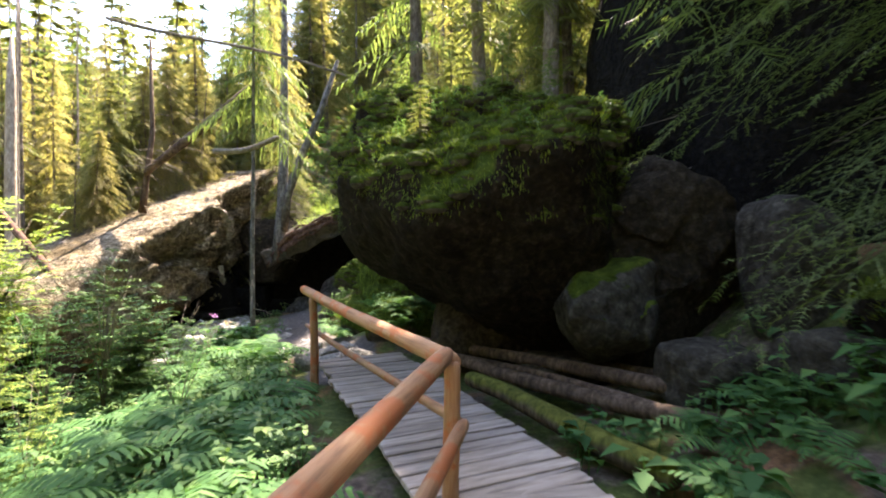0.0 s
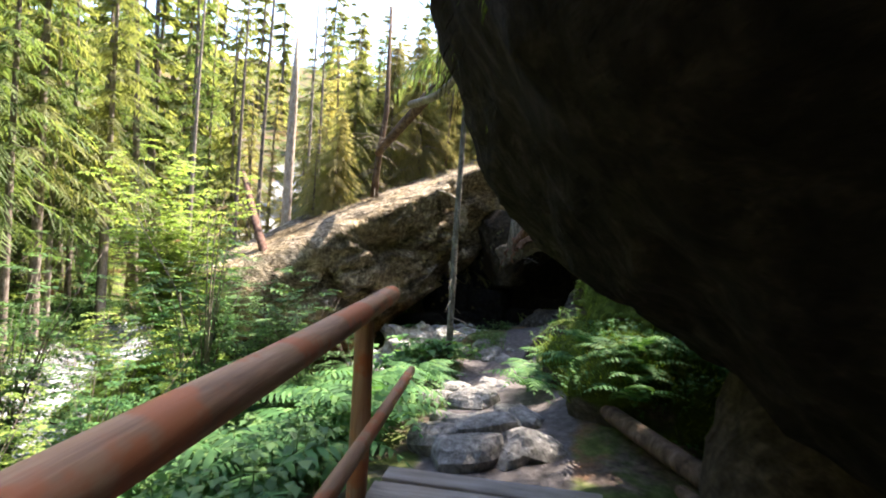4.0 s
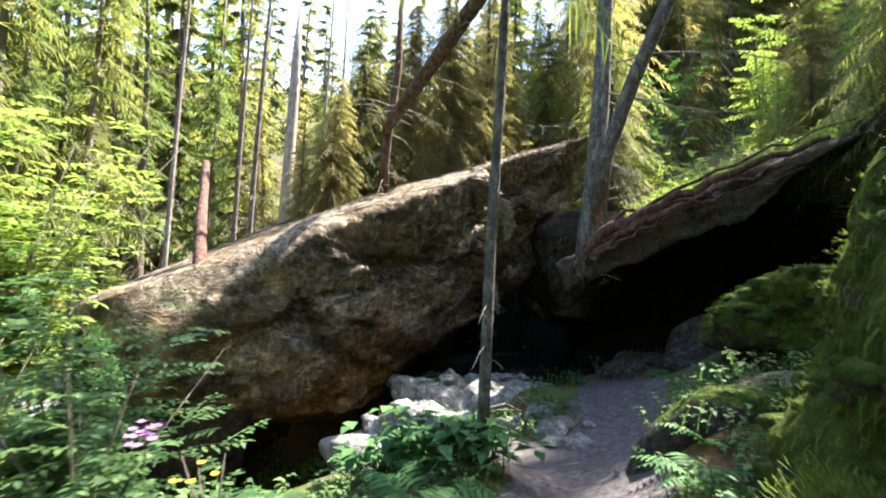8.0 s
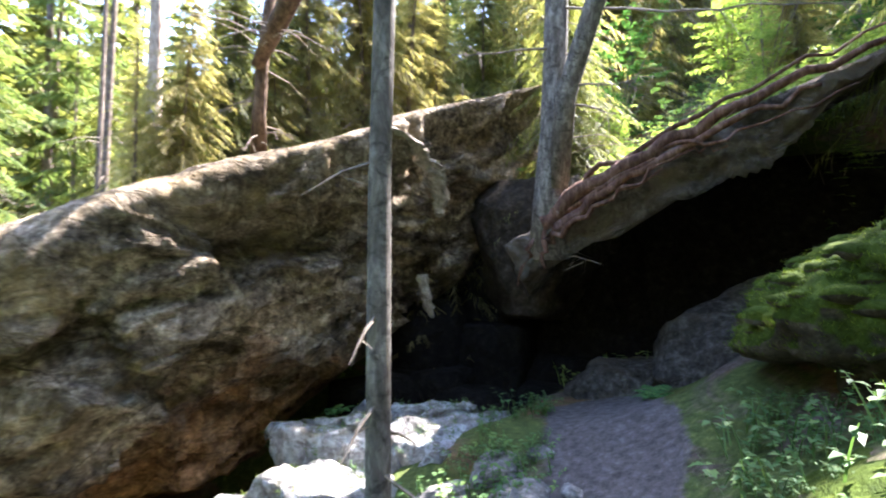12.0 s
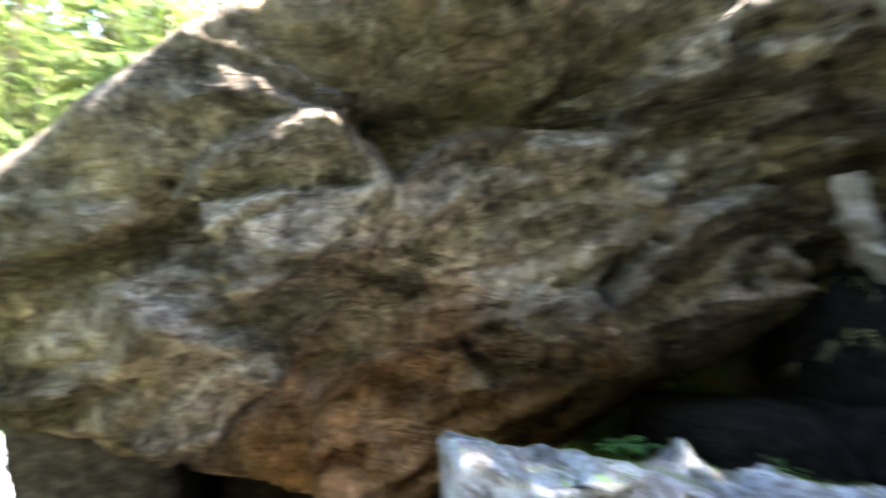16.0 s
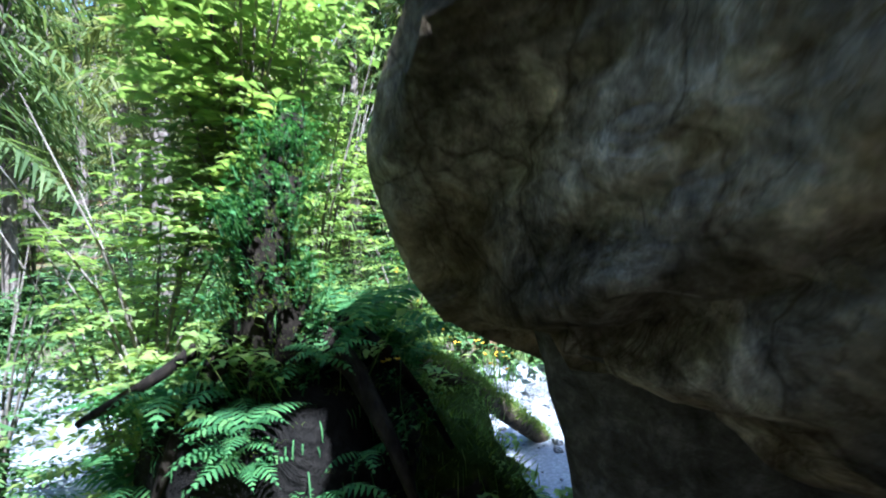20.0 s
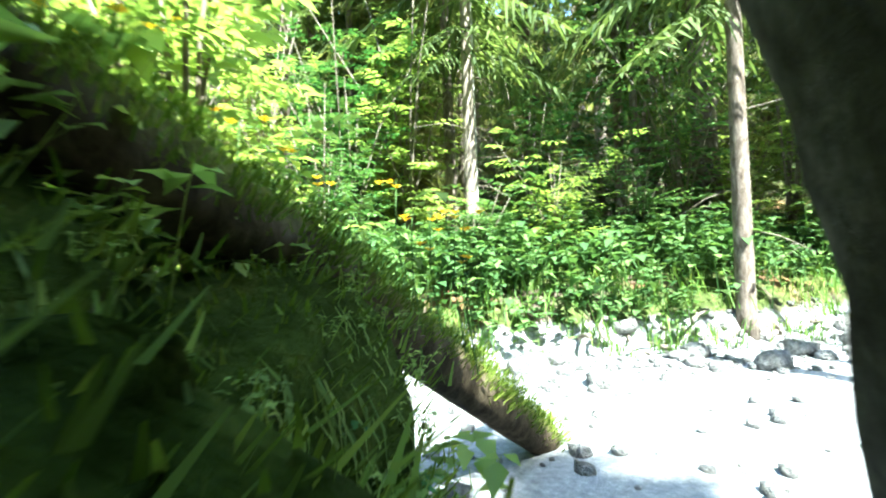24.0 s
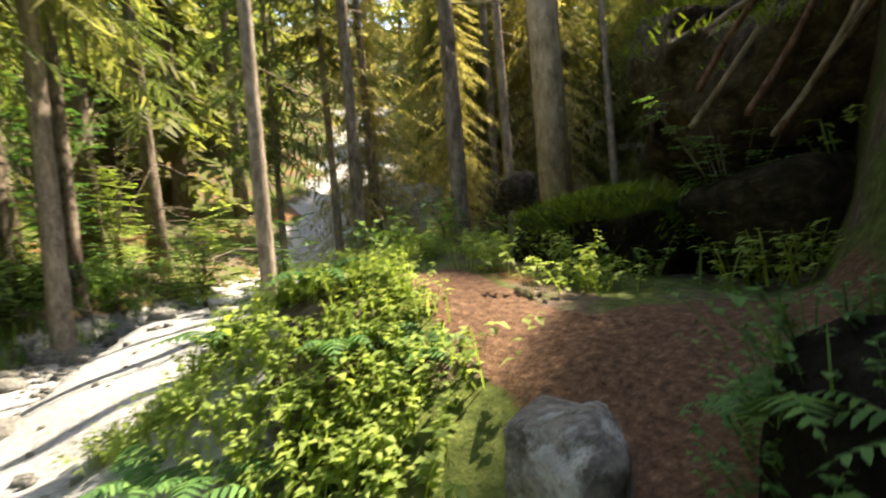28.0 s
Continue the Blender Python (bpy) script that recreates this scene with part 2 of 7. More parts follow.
class Soup:
    """Collects loose pieces of a mesh."""

    def __init__(self):
        self.v, self.f = [], []

    def add(self, verts, faces):
        o = len(self.v)
        self.v.extend(verts)
        self.f.extend([tuple(i + o for i in f) for f in faces])

    def strip(self, pts, widths, side):
        """A flat band along pts, its width across side; it ends in a point where the last width is 0."""
        o = len(self.v)
        side = Vector(side)
        for p, w in zip(pts, widths):
            p = Vector(p)
            self.v.append(p - side * w)
            self.v.append(p + side * w)
        for i in range(len(pts) - 1):
            a = o + 2 * i
            self.f.append((a, a + 1, a + 3, a + 2))

    def tube(self, pts, radii, sides=6, caps=True):
        o = len(self.v)
        pts = [Vector(p) for p in pts]
        ref = Vector((0.31, 0.2, 0.93))
        for i, p in enumerate(pts):
            d = (pts[min(i + 1, len(pts) - 1)] - pts[max(i - 1, 0)]).normalized()
            r = ref if abs(d.dot(ref)) < 0.9 else Vector((0.9, -0.3, 0.1))
            u = d.cross(r).normalized()
            w = d.cross(u)
            for k in range(sides):
                a = 2 * math.pi * k / sides
                self.v.append(p + radii[i] * (math.cos(a) * u + math.sin(a) * w))
        for i in range(len(pts) - 1):
            for k in range(sides):
                a, b = o + i * sides + k, o + i * sides + (k + 1) % sides
                self.f.append((a, b, b + sides, a + sides))
        if caps:
            self.f.append(tuple(o + k for k in range(sides))[::-1])
            e = o + (len(pts) - 1) * sides
            self.f.append(tuple(e + k for k in range(sides)))

    def mesh(self, name, material, smooth=False):
        return mesh(name, self.v, self.f, material, smooth)


_ball = {}


def ball(level):
    """Directions of an even ball mesh and its faces."""
    if level not in _ball:
        bm = bmesh.new()
        bmesh.ops.create_icosphere(bm, subdivisions=level, radius=1.0)
        bm.verts.ensure_lookup_table()
        _ball[level] = (np.array([v.co[:] for v in bm.verts]), [tuple(v.index for v in f.verts) for f in bm.faces])
        bm.free()
    return _ball[level]


def rock_shape(planes, level=4, sharp=14.0, amp=0.06, freq=1.2, seed=0, fine=0.02, ridge=0.0):
    """A stone cut by planes (normal, distance from its middle), its edges worn, its skin uneven."""
    d, faces = ball(level)
    inv = np.zeros(len(d))
    for n, h in planes:
        n = np.array(n, float)
        n /= np.linalg.norm(n)
        inv += np.maximum(d @ n / h, 1e-6) ** sharp
    p = d * (inv ** (-1 / sharp))[:, None]
    off = Vector((seed * 7.3, seed * 3.1, seed * 11.7))
    out = []
    for q, dd in zip(p, d):
        q = Vector(q)
        s = q * freq + off
        k = amp * noise.fractal(s, 0.9, 2.1, 4, noise_basis="PERLIN_ORIGINAL")
        if ridge:
            k += ridge * (abs(noise.noise(s * 0.8)) * 1.4 - 0.35)
        if fine:
            k += fine * noise.fractal(s * 6.0, 0.8, 2.1, 3, noise_basis="PERLIN_ORIGINAL")
        out.append(q + Vector(dd) * k)
    return out, faces


def boulder_planes(rng, sx, sy, sz, cuts=9):
    """Planes for a free-lying stone of half sizes sx, sy, sz."""
    pl = [((1, 0, 0), sx), ((-1, 0, 0), sx), ((0, 1, 0), sy), ((0, -1, 0), sy), ((0, 0, 1), sz), ((0, 0, -1), sz)]
    for _ in range(cuts):
        n = Vector((rng.gauss(0, 1), rng.gauss(0, 1), rng.gauss(0, 1))).normalized()
        reach = math.sqrt((n.x * sx) ** 2 + (n.y * sy) ** 2 + (n.z * sz) ** 2)
        pl.append((n[:], reach * rng.uniform(0.86, 1.08)))
    return pl
# ---------------------------------------------------------------- plants
def quads(name, V, F, material):
    """A mesh of four-cornered faces from arrays."""
    me = bpy.data.meshes.new(name)
    n = len(F)
    me.vertices.add(len(V))
    me.vertices.foreach_set("co", np.asarray(V, np.float32).ravel())
    me.loops.add(4 * n)
    me.loops.foreach_set("vertex_index", np.asarray(F, np.int32).ravel())
    me.polygons.add(n)
    me.polygons.foreach_set("loop_start", np.arange(0, 4 * n, 4, dtype=np.int32))
    me.materials.append(material)
    me.update(calc_edges=True)
    return me


def scatter(name, soups, spots, material):
    """One mesh that repeats the given pieces (all of four-cornered faces) at spots of (x, y, z, turn, size, lean x, lean y)."""
    vs, fs, o = [], [], 0
    arr = [(np.array([tuple(v) for v in s.v]), np.array(s.f)) for s in soups]
    for i, (x, y, z, turn, size, lx, ly) in enumerate(spots):
        V, F = arr[i % len(arr)]
        c, s = math.cos(turn), math.sin(turn)
        q = V * size
        X = c * q[:, 0] - s * q[:, 1] + lx * q[:, 2]
        Y = s * q[:, 0] + c * q[:, 1] + ly * q[:, 2]
        vs.append(np.stack([X + x, Y + y, q[:, 2] + z], 1))
        fs.append(F + o)
        o += len(V)
    return quads(name, np.concatenate(vs), np.concatenate(fs), material)


def frond(s, base, turn, length, rise, rng, pairs=13, width=0.3):
    """A fern frond: a bowed stalk with paired leaflets that taper towards the tip."""
    c, sn = math.cos(turn), math.sin(turn)
    out, side = Vector((c, sn, 0)), Vector((-sn, c, 0))
    pts, n = [], pairs + 3
    for i in range(n + 1):
        u = i / n
        pts.append(Vector(base) + out * length * (u * (0.75 + 0.25 * u)) + Vector((0, 0, length * (rise * u - (rise * 0.75 + 0.12) * u * u))))
    s.strip(pts, [0.006 * length * (1 - 0.8 * i / n) + 0.001 for i in range(n + 1)], side)
    for i in range(2, n):
        u = i / n
        w = width * length * (math.sin(math.pi * min(1, u * 0.85 + 0.18)) ** 0.8) * (1.02 - u) ** 0.35
        d = (pts[i + 1] - pts[i - 1]).normalized() if i < n else out
        for k in (-1, 1):
            tip = pts[i] + side * k * w + d * w * 0.35 + Vector((0, 0, -0.28 * w + rng.uniform(-0.1, 0.06) * w))
            mid = (pts[i] + tip) * 0.5 + Vector((0, 0, 0.06 * w))
            h = length * 0.72 / n
            o = len(s.v)
            s.v.extend([pts[i] - d * h * 0.5, pts[i] + d * h * 0.45, mid + d * h * 0.55, mid - d * h * 0.5, tip + d * h * 0.12, tip - d * h * 0.05])
            s.f.extend([(o, o + 1, o + 2, o + 3), (o + 3, o + 2, o + 4, o + 5)])


def fern_soup(rng, fronds=8, length=0.75, pairs=13):
    s = Soup()
    a0 = rng.uniform(0, 6)
    for i in range(fronds):
        frond(s, (rng.uniform(-0.03, 0.03), rng.uniform(-0.03, 0.03), 0), a0 + i * 6.283 / fronds + rng.uniform(-0.3, 0.3), length * rng.uniform(0.7, 1.1), rng.uniform(0.8, 1.5), rng, pairs)
    return s


def leaf(s, base, way, up, length, width, droop=0.2):
    """A leaf with a keel, one face each side of its rib."""
    way, up = Vector(way).normalized(), Vector(up)
    side = way.cross(up).normalized()
    up = side.cross(way)
    b = Vector(base)
    tip = b + way * length - up * droop * length
    m1 = b + way * length * 0.48 - up * droop * 0.2 * length
    o = len(s.v)
    w = width * 0.55
    s.v.extend([b, m1 + side * w + up * w * 0.25, tip, m1, m1 - side * w + up * w * 0.25])
    s.f.extend([(o, o + 1, o + 2, o + 3), (o, o + 3, o + 2, o + 4)])


def herb_soup(rng, stems=6, height=0.5, leaves=9, size=0.09, spread=0.35):
    """A leafy herb: upright stems that carry leaves all round."""
    s = Soup()
    for _ in range(stems):
        a = rng.uniform(0, 6.283)
        lean = rng.uniform(0.1, 0.6) * spread / 0.35
        top = Vector((math.cos(a) * lean * height, math.sin(a) * lean * height, height * rng.uniform(0.65, 1.1)))
        b = Vector((rng.uniform(-1, 1), rng.uniform(-1, 1), 0)) * spread * 0.5
        pts = [b + top * u + Vector((0, 0, 0.12 * height * math.sin(u * 3.1))) for u in (0, 0.35, 0.7, 1)]
        s.strip(pts, [0.006, 0.005, 0.004, 0.002], (math.sin(a), -math.cos(a), 0))
        for k in range(leaves):
            u = rng.uniform(0.25, 1.0)
            p = b + top * u + Vector((0, 0, 0.12 * height * math.sin(u * 3.1)))
            t = rng.uniform(0, 6.283)
            z = size * rng.uniform(0.6, 1.3)
            leaf(s, p, (math.cos(t), math.sin(t), rng.uniform(-0.2, 0.5)), (0, 0, 1), z, z * 0.62, rng.uniform(0.1, 0.5))
    return s


def rowan_soup(rng, height=2.0, stems=5, sprays=16, size=0.11, spread=0.5, first=0.2):
    """A broad-leaved bush: stems with sprays of paired leaflets."""
    s = Soup()
    for _ in range(stems):
        a = rng.uniform(0, 6.283)
        lean = rng.uniform(0.05, spread)
        h = height * rng.uniform(0.6, 1.05)
        for k in range(sprays):
            u = first + (1 - first) * (k + rng.random()) / sprays
            p = Vector((math.cos(a) * lean * h * u * u, math.sin(a) * lean * h * u * u, h * u))
            t = rng.uniform(0, 6.283)
            w = Vector((math.cos(t), math.sin(t), rng.uniform(-0.15, 0.45)))
            reach = rng.uniform(0.25, 0.75) * (1.1 - 0.5 * u) * min(1.0, height / 1.6)
            q = [p, p + w * reach * 0.5, p + w * reach + Vector((0, 0, -0.12 * reach))]
            side = w.cross(Vector((0, 0, 1))).normalized()
            s.strip(q, [0.006, 0.004, 0.001], side)
            n = max(3, int(reach / size * 1.5))
            for i in range(n):
                r = (i + 0.7) / n
                b = q[0].lerp(q[2], r)
                for kk in (-1, 1):
                    leaf(s, b, side * kk + w * rng.uniform(0.2, 0.8), (rng.uniform(-0.4, 0.4), rng.uniform(-0.4, 0.4), 1), size * rng.uniform(0.7, 1.25), size * 0.45, rng.uniform(0.05, 0.4))
            leaf(s, q[2], w, (0, 0, 1), size, size * 0.45, 0.3)
    return s


def stem_soup(rng_seed, height, stems, spread):
    rng = random.Random(rng_seed)
    s = Soup()
    for _ in range(stems):
        a, lean, h = rng.uniform(0, 6.283), rng.uniform(0.05, spread), height * rng.uniform(0.6, 1.0)
        s.tube([(math.cos(a) * lean * h * u * u, math.sin(a) * lean * h * u * u, h * u) for u in (0, 0.3, 0.6, 1)], [0.016, 0.013, 0.009, 0.003], 5)
    return s


def bough(s, base, way, length, rng, dense=1.0, hang=0.5, wide=0.03, thin=False, coarse=False):
    """A spruce bough: a drooping twig with hanging side shoots."""
    way = Vector(way).normalized()
    side = way.cross(Vector((0, 0, 1))).normalized()
    n = max(4, int(7 * dense * length ** 0.5) + 2)
    pts = []
    for i in range(n + 1):
        u = i / n
        pts.append(Vector(base) + way * length * u + Vector((0, 0, -hang * length * (u * u * 0.55) + 0.06 * length * max(0, u - 0.75) * 4 * hang)))
    s.strip(pts, [0.016 * (1 - i / (n + 0.2)) + 0.003 for i in range(n + 1)], side)
    if thin:
        return
    for i in range(1, n + 1):
        u = i / n
        reach = length * (0.42 if wide > 0.02 else 0.27) * (1 - 0.72 * u) + 0.05
        for k in (-1, 1):
            for rep in range(1 if coarse else 2):
                b = pts[i].lerp(pts[i - 1], 0.5 * rep + rng.uniform(-0.1, 0.1))
                d = (side * k * rng.uniform(0.6, 1.0) + way * rng.uniform(0.3, 0.8)).normalized()
                e = b + d * reach * rng.uniform(0.6, 1.1) + Vector((0, 0, -hang * reach * rng.uniform(0.2, 1.1)))
                m = b.lerp(e, 0.5) + Vector((0, 0, 0.08 * reach))
                cr = d.cross(Vector((rng.uniform(-0.5, 0.5), rng.uniform(-0.5, 0.5), 1))).normalized()
                if coarse:
                    s.strip([b, e], [wide, wide * 0.25], cr)
                else:
                    s.strip([b, m, e], [wide * 0.6, wide, wide * 0.12], cr)


def fine_bough(s, base, way, length, rng, hang=0.8):
    """A spruce bough seen from near: hanging shoots set with short needles."""
    way = Vector(way).normalized()
    side = way.cross(Vector((0, 0, 1))).normalized()
    n = max(5, int(7 * length))
    pts = [Vector(base) + way * length * i / n + Vector((0, 0, -hang * length * 0.5 * (i / n) ** 2)) for i in range(n + 1)]
    s.strip(pts, [0.012 * (1 - i / (n + 0.2)) + 0.002 for i in range(n + 1)], side)
    for i in range(1, n + 1):
        reach = length * 0.3 * (1 - 0.6 * i / n) + 0.06
        for k in (-1, 1):
            d = (side * k * rng.uniform(0.5, 1.0) + way * rng.uniform(0.3, 0.9) + Vector((0, 0, -hang * rng.uniform(0.1, 0.9)))).normalized()
            cr = d.cross(Vector((rng.uniform(-0.6, 0.6), rng.uniform(-0.6, 0.6), 1))).normalized()
            b = pts[i]
            s.strip([b, b + d * reach], [0.004, 0.002], cr)
            m = 6
            for j in range(m):
                q = b + d * reach * (j + 0.5) / m
                for kk in (-1, 1):
                    e = q + (cr * kk * 0.8 + d * 0.7).normalized() * 0.055 * rng.uniform(0.7, 1.2) + Vector((0, 0, rng.uniform(-0.015, 0.01)))
                    s.strip([q - d * 0.012, e], [0.009, 0.003], d)


def shade_spruce(seed, height, low, spread, rings, per, dead):
    """A near spruce whose lower boughs are built finely and whose top is coarse."""
    trunk, crown, twigs = spruce_soups(seed, height, height * 0.45, spread * 0.8, 14, 6, 0.6, dead, 0.06, 0.6, True)
    rng = random.Random(seed)
    for i in range(rings):
        z = low + (height * 0.5 - low) * (i + rng.random()) / rings
        for _ in range(per):
            a = rng.uniform(0, 6.283)
            fine_bough(crown, (0, 0, z), (math.cos(a), math.sin(a), -0.12), spread * rng.uniform(0.55, 1.05), rng)
    return trunk, crown, twigs


def spruce_soups(seed, height, low, spread, rings, per, dense=1.0, dead=0, wide=0.035, hang=0.55, coarse=False, bend_to=0.012):
    """Trunk, crown and dead twigs of a spruce."""
    rng = random.Random(seed)
    trunk, crown, twigs = Soup(), Soup(), Soup()
    r0 = height * 0.0125
    bend = (rng.uniform(-bend_to, bend_to), rng.uniform(-bend_to, bend_to))
    line = []
    for i in range(9):
        z = height * i / 8
        line.append((bend[0] * z * z / height * 4 + rng.uniform(-0.02, 0.02), bend[1] * z * z / height * 4, z))
    line[0] = (line[0][0], line[0][1], -0.4)
    trunk.tube(line, [r0 * 1.35 if i == 0 else r0 * (1 - 0.93 * i / 8) for i in range(9)], 9)
    at = lambda z: Vector((np.interp(z, [p[2] for p in line], [p[0] for p in line]), np.interp(z, [p[2] for p in line], [p[1] for p in line]), z))  # noqa: E731
    for i in range(rings):
        u = (i + rng.random() * 0.6) / rings
        z = low + (height * 0.99 - low) * u
        for k in range(per):
            a = rng.uniform(0, 6.283)
            ln = spread * ((1 - u) ** 0.75 * 0.95 + 0.08) * rng.uniform(0.55, 1.1)
            bough(crown, at(z), (math.cos(a), math.sin(a), 0.25 * u - 0.18 * (1 - u)), ln, rng, dense, hang, wide, False, coarse)
    for i in range(dead):
        z = rng.uniform(0.06 * height, low + 1.5)
        a = rng.uniform(0, 6.283)
        ln = rng.uniform(0.4, spread * 0.7)
        p = at(z)
        w = Vector((math.cos(a), math.sin(a), rng.uniform(-0.35, 0.1)))
        m = p + w * ln * 0.5 + Vector((0, 0, 0.03))
        e = p + w * ln + Vector((rng.uniform(-0.1, 0.1), rng.uniform(-0.1, 0.1), -0.14 * ln))
        twigs.tube([p, m, e], [0.014, 0.009, 0.003], 4, False)
        for _ in range(3):
            b = m.lerp(e, rng.uniform(-0.5, 0.9))
            twigs.tube([b, b + Vector((rng.uniform(-1, 1), rng.uniform(-1, 1), rng.uniform(-0.6, 0.15))) * ln * 0.28], [0.006, 0.002], 3, False)
    return trunk, crown, twigs


def tuft_soup(rng, blades=26, height=0.12, spread=0.07, width=0.006, plain=False):
    s = Soup()
    for _ in range(blades):
        a = rng.uniform(0, 6.283)
        d = Vector((math.cos(a), math.sin(a), 0))
        h = height * rng.uniform(0.5, 1.1)
        b = Vector((rng.gauss(0, spread), rng.gauss(0, spread), 0))
        o = rng.uniform(0.2, 0.9)
        if plain:
            s.strip([b, b + d * h * o + Vector((0, 0, h * rng.uniform(0.6, 1.0)))], [width, width * 0.3], (-d.y, d.x, 0))
            continue
        s.strip([b, b + d * h * o * 0.4 + Vector((0, 0, h * 0.7)), b + d * h * o + Vector((0, 0, h * rng.uniform(0.6, 1.0)))], [width, width * 0.8, width * 0.1], (-d.y, d.x, 0))
    return s
# ---------------------------------------------------------------- the place's materials
M_GREY = stone_mat("grey_rock", (0.045, 0.037, 0.03), (0.32, 0.277, 0.225), (0.7, 0.64, 0.55), tint=(0.3, 0.23, 0.13), rust=(0.42, 0.22, 0.09), relief=0.07)
M_SLAB = stone_mat("weathered_slab", (0.028, 0.026, 0.023), (0.11, 0.102, 0.092), (0.27, 0.257, 0.24), tint=(0.22, 0.18, 0.13), relief=0.09)
M_DARK = stone_mat("dark_rock", (0.02, 0.017, 0.013), (0.08, 0.066, 0.05), (0.19, 0.16, 0.125), moss=1.1, relief=0.03)
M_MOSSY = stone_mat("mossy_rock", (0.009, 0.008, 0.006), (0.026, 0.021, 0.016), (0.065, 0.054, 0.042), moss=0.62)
M_MOSSALL = stone_mat("moss_covered_rock", (0.04, 0.036, 0.028), (0.1, 0.09, 0.07), (0.2, 0.19, 0.16), moss=0.25)
M_MOSSD = stone_mat("dark_mossy_rock", (0.02, 0.018, 0.015), (0.07, 0.062, 0.05), (0.15, 0.14, 0.12), moss=0.95)
M_PALE = stone_mat("pale_rock", (0.09, 0.085, 0.08), (0.3, 0.29, 0.28), (0.55, 0.54, 0.53), lichen=0.8, moss=1.12)
M_STEP = stone_mat("path_stone", (0.09, 0.085, 0.08), (0.24, 0.23, 0.22), (0.42, 0.41, 0.39), relief=0.015, scale=2.0)
M_TOP = stone_mat("pebble", (0.16, 0.165, 0.17), (0.32, 0.325, 0.33), (0.52, 0.52, 0.52), scale=3.0)
M_RAIL = wood_mat("peeled_log", (0.16, 0.075, 0.035), (0.38, 0.19, 0.09), (0.52, 0.31, 0.17), (1, 1, 0.08), 16.0, (0.42, 0.12, 0.035))
M_PLANK = wood_mat("grey_plank", (0.14, 0.11, 0.088), (0.31, 0.255, 0.21), (0.47, 0.4, 0.34), (0.12, 1, 1), 14.0)
M_SAWN = wood_mat("sawn_wood", (0.35, 0.16, 0.08), (0.5, 0.27, 0.15), (0.6, 0.38, 0.24), (1, 1, 1), 14.0)
M_BARK = bark_mat("spruce_bark", (0.06, 0.045, 0.035), (0.16, 0.13, 0.11), (0.3, 0.26, 0.23))
M_BARK2 = bark_mat("pale_bark", (0.1, 0.085, 0.07), (0.25, 0.21, 0.18), (0.42, 0.37, 0.32))
M_BIRCH = bark_mat("lichen_bark", (0.06, 0.055, 0.05), (0.15, 0.14, 0.13), (0.34, 0.33, 0.31), band=0.85)
M_WHITE = bark_mat("birch_bark", (0.4, 0.4, 0.38), (0.6, 0.6, 0.58), (0.75, 0.75, 0.73), band=0.9)
M_MOSSLOG = bark_mat("mossy_bark", (0.03, 0.022, 0.015), (0.09, 0.07, 0.045), (0.16, 0.13, 0.09), moss=True)
# near-black rock: shade that the lighting misses is put into the colour
M_DEEPSHADE = stone_mat("deep_shade_rock", (0.005, 0.0047, 0.0043), (0.014, 0.0125, 0.011), (0.03, 0.027, 0.023), moss=1.4)
# two darkened rocks: the deep shade they lie in is part of their colour
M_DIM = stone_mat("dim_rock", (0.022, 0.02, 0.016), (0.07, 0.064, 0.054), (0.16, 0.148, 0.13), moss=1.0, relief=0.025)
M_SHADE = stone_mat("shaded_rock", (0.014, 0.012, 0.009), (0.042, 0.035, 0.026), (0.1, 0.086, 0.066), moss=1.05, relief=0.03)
M_MOSSCAP = stone_mat("moss_topped_rock", (0.022, 0.021, 0.018), (0.07, 0.068, 0.06), (0.16, 0.155, 0.14), moss=0.9, relief=0.025)
# bark darkened to near-black, since the stump's shade is put into its colour
M_STUMP = bark_mat("dim_bark", (0.006, 0.0045, 0.004), (0.016, 0.0125, 0.009), (0.038, 0.031, 0.021))
# sun on the rib is put into this pale colour
M_RIB = stone_mat("sunlit_rib", (0.2, 0.18, 0.15), (0.52, 0.48, 0.42), (0.78, 0.73, 0.66), relief=0.08)
M_FALLEN = bark_mat("barkless_wood", (0.035, 0.025, 0.02), (0.11, 0.075, 0.055), (0.22, 0.16, 0.12))
M_PALEWOOD = bark_mat("bleached_wood", (0.2, 0.15, 0.12), (0.42, 0.34, 0.28), (0.62, 0.54, 0.47))
M_ROOT = bark_mat("bare_root", (0.04, 0.021, 0.016), (0.125, 0.07, 0.053), (0.26, 0.17, 0.135))
M_TWIG = bark_mat("dead_twig", (0.1, 0.08, 0.065), (0.2, 0.17, 0.14), (0.32, 0.28, 0.24))
M_FERN = leaf_mat("fern_leaf", (0.022, 0.07, 0.024), (0.075, 0.18, 0.055), 0.35, (0.15, 0.25, 0.07), 0.7)
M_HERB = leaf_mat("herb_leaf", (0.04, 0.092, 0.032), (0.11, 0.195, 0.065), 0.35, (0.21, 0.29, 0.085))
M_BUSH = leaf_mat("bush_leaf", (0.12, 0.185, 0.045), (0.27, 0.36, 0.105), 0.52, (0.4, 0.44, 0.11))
M_NEEDLE = leaf_mat("spruce_needle", (0.05, 0.082, 0.03), (0.135, 0.182, 0.066), 0.52, (0.225, 0.265, 0.1), 0.6)
M_NEEDLE2 = leaf_mat("faded_needle", (0.17, 0.15, 0.065), (0.34, 0.3, 0.14), 0.62, (0.5, 0.42, 0.24), 0.65)
M_NEEDLE3 = leaf_mat("fresh_needle", (0.085, 0.098, 0.032), (0.185, 0.198, 0.074), 0.55, (0.29, 0.275, 0.115), 0.6)
M_TWIG2 = bark_mat("pale_twig", (0.2, 0.16, 0.12), (0.36, 0.3, 0.24), (0.5, 0.44, 0.36))
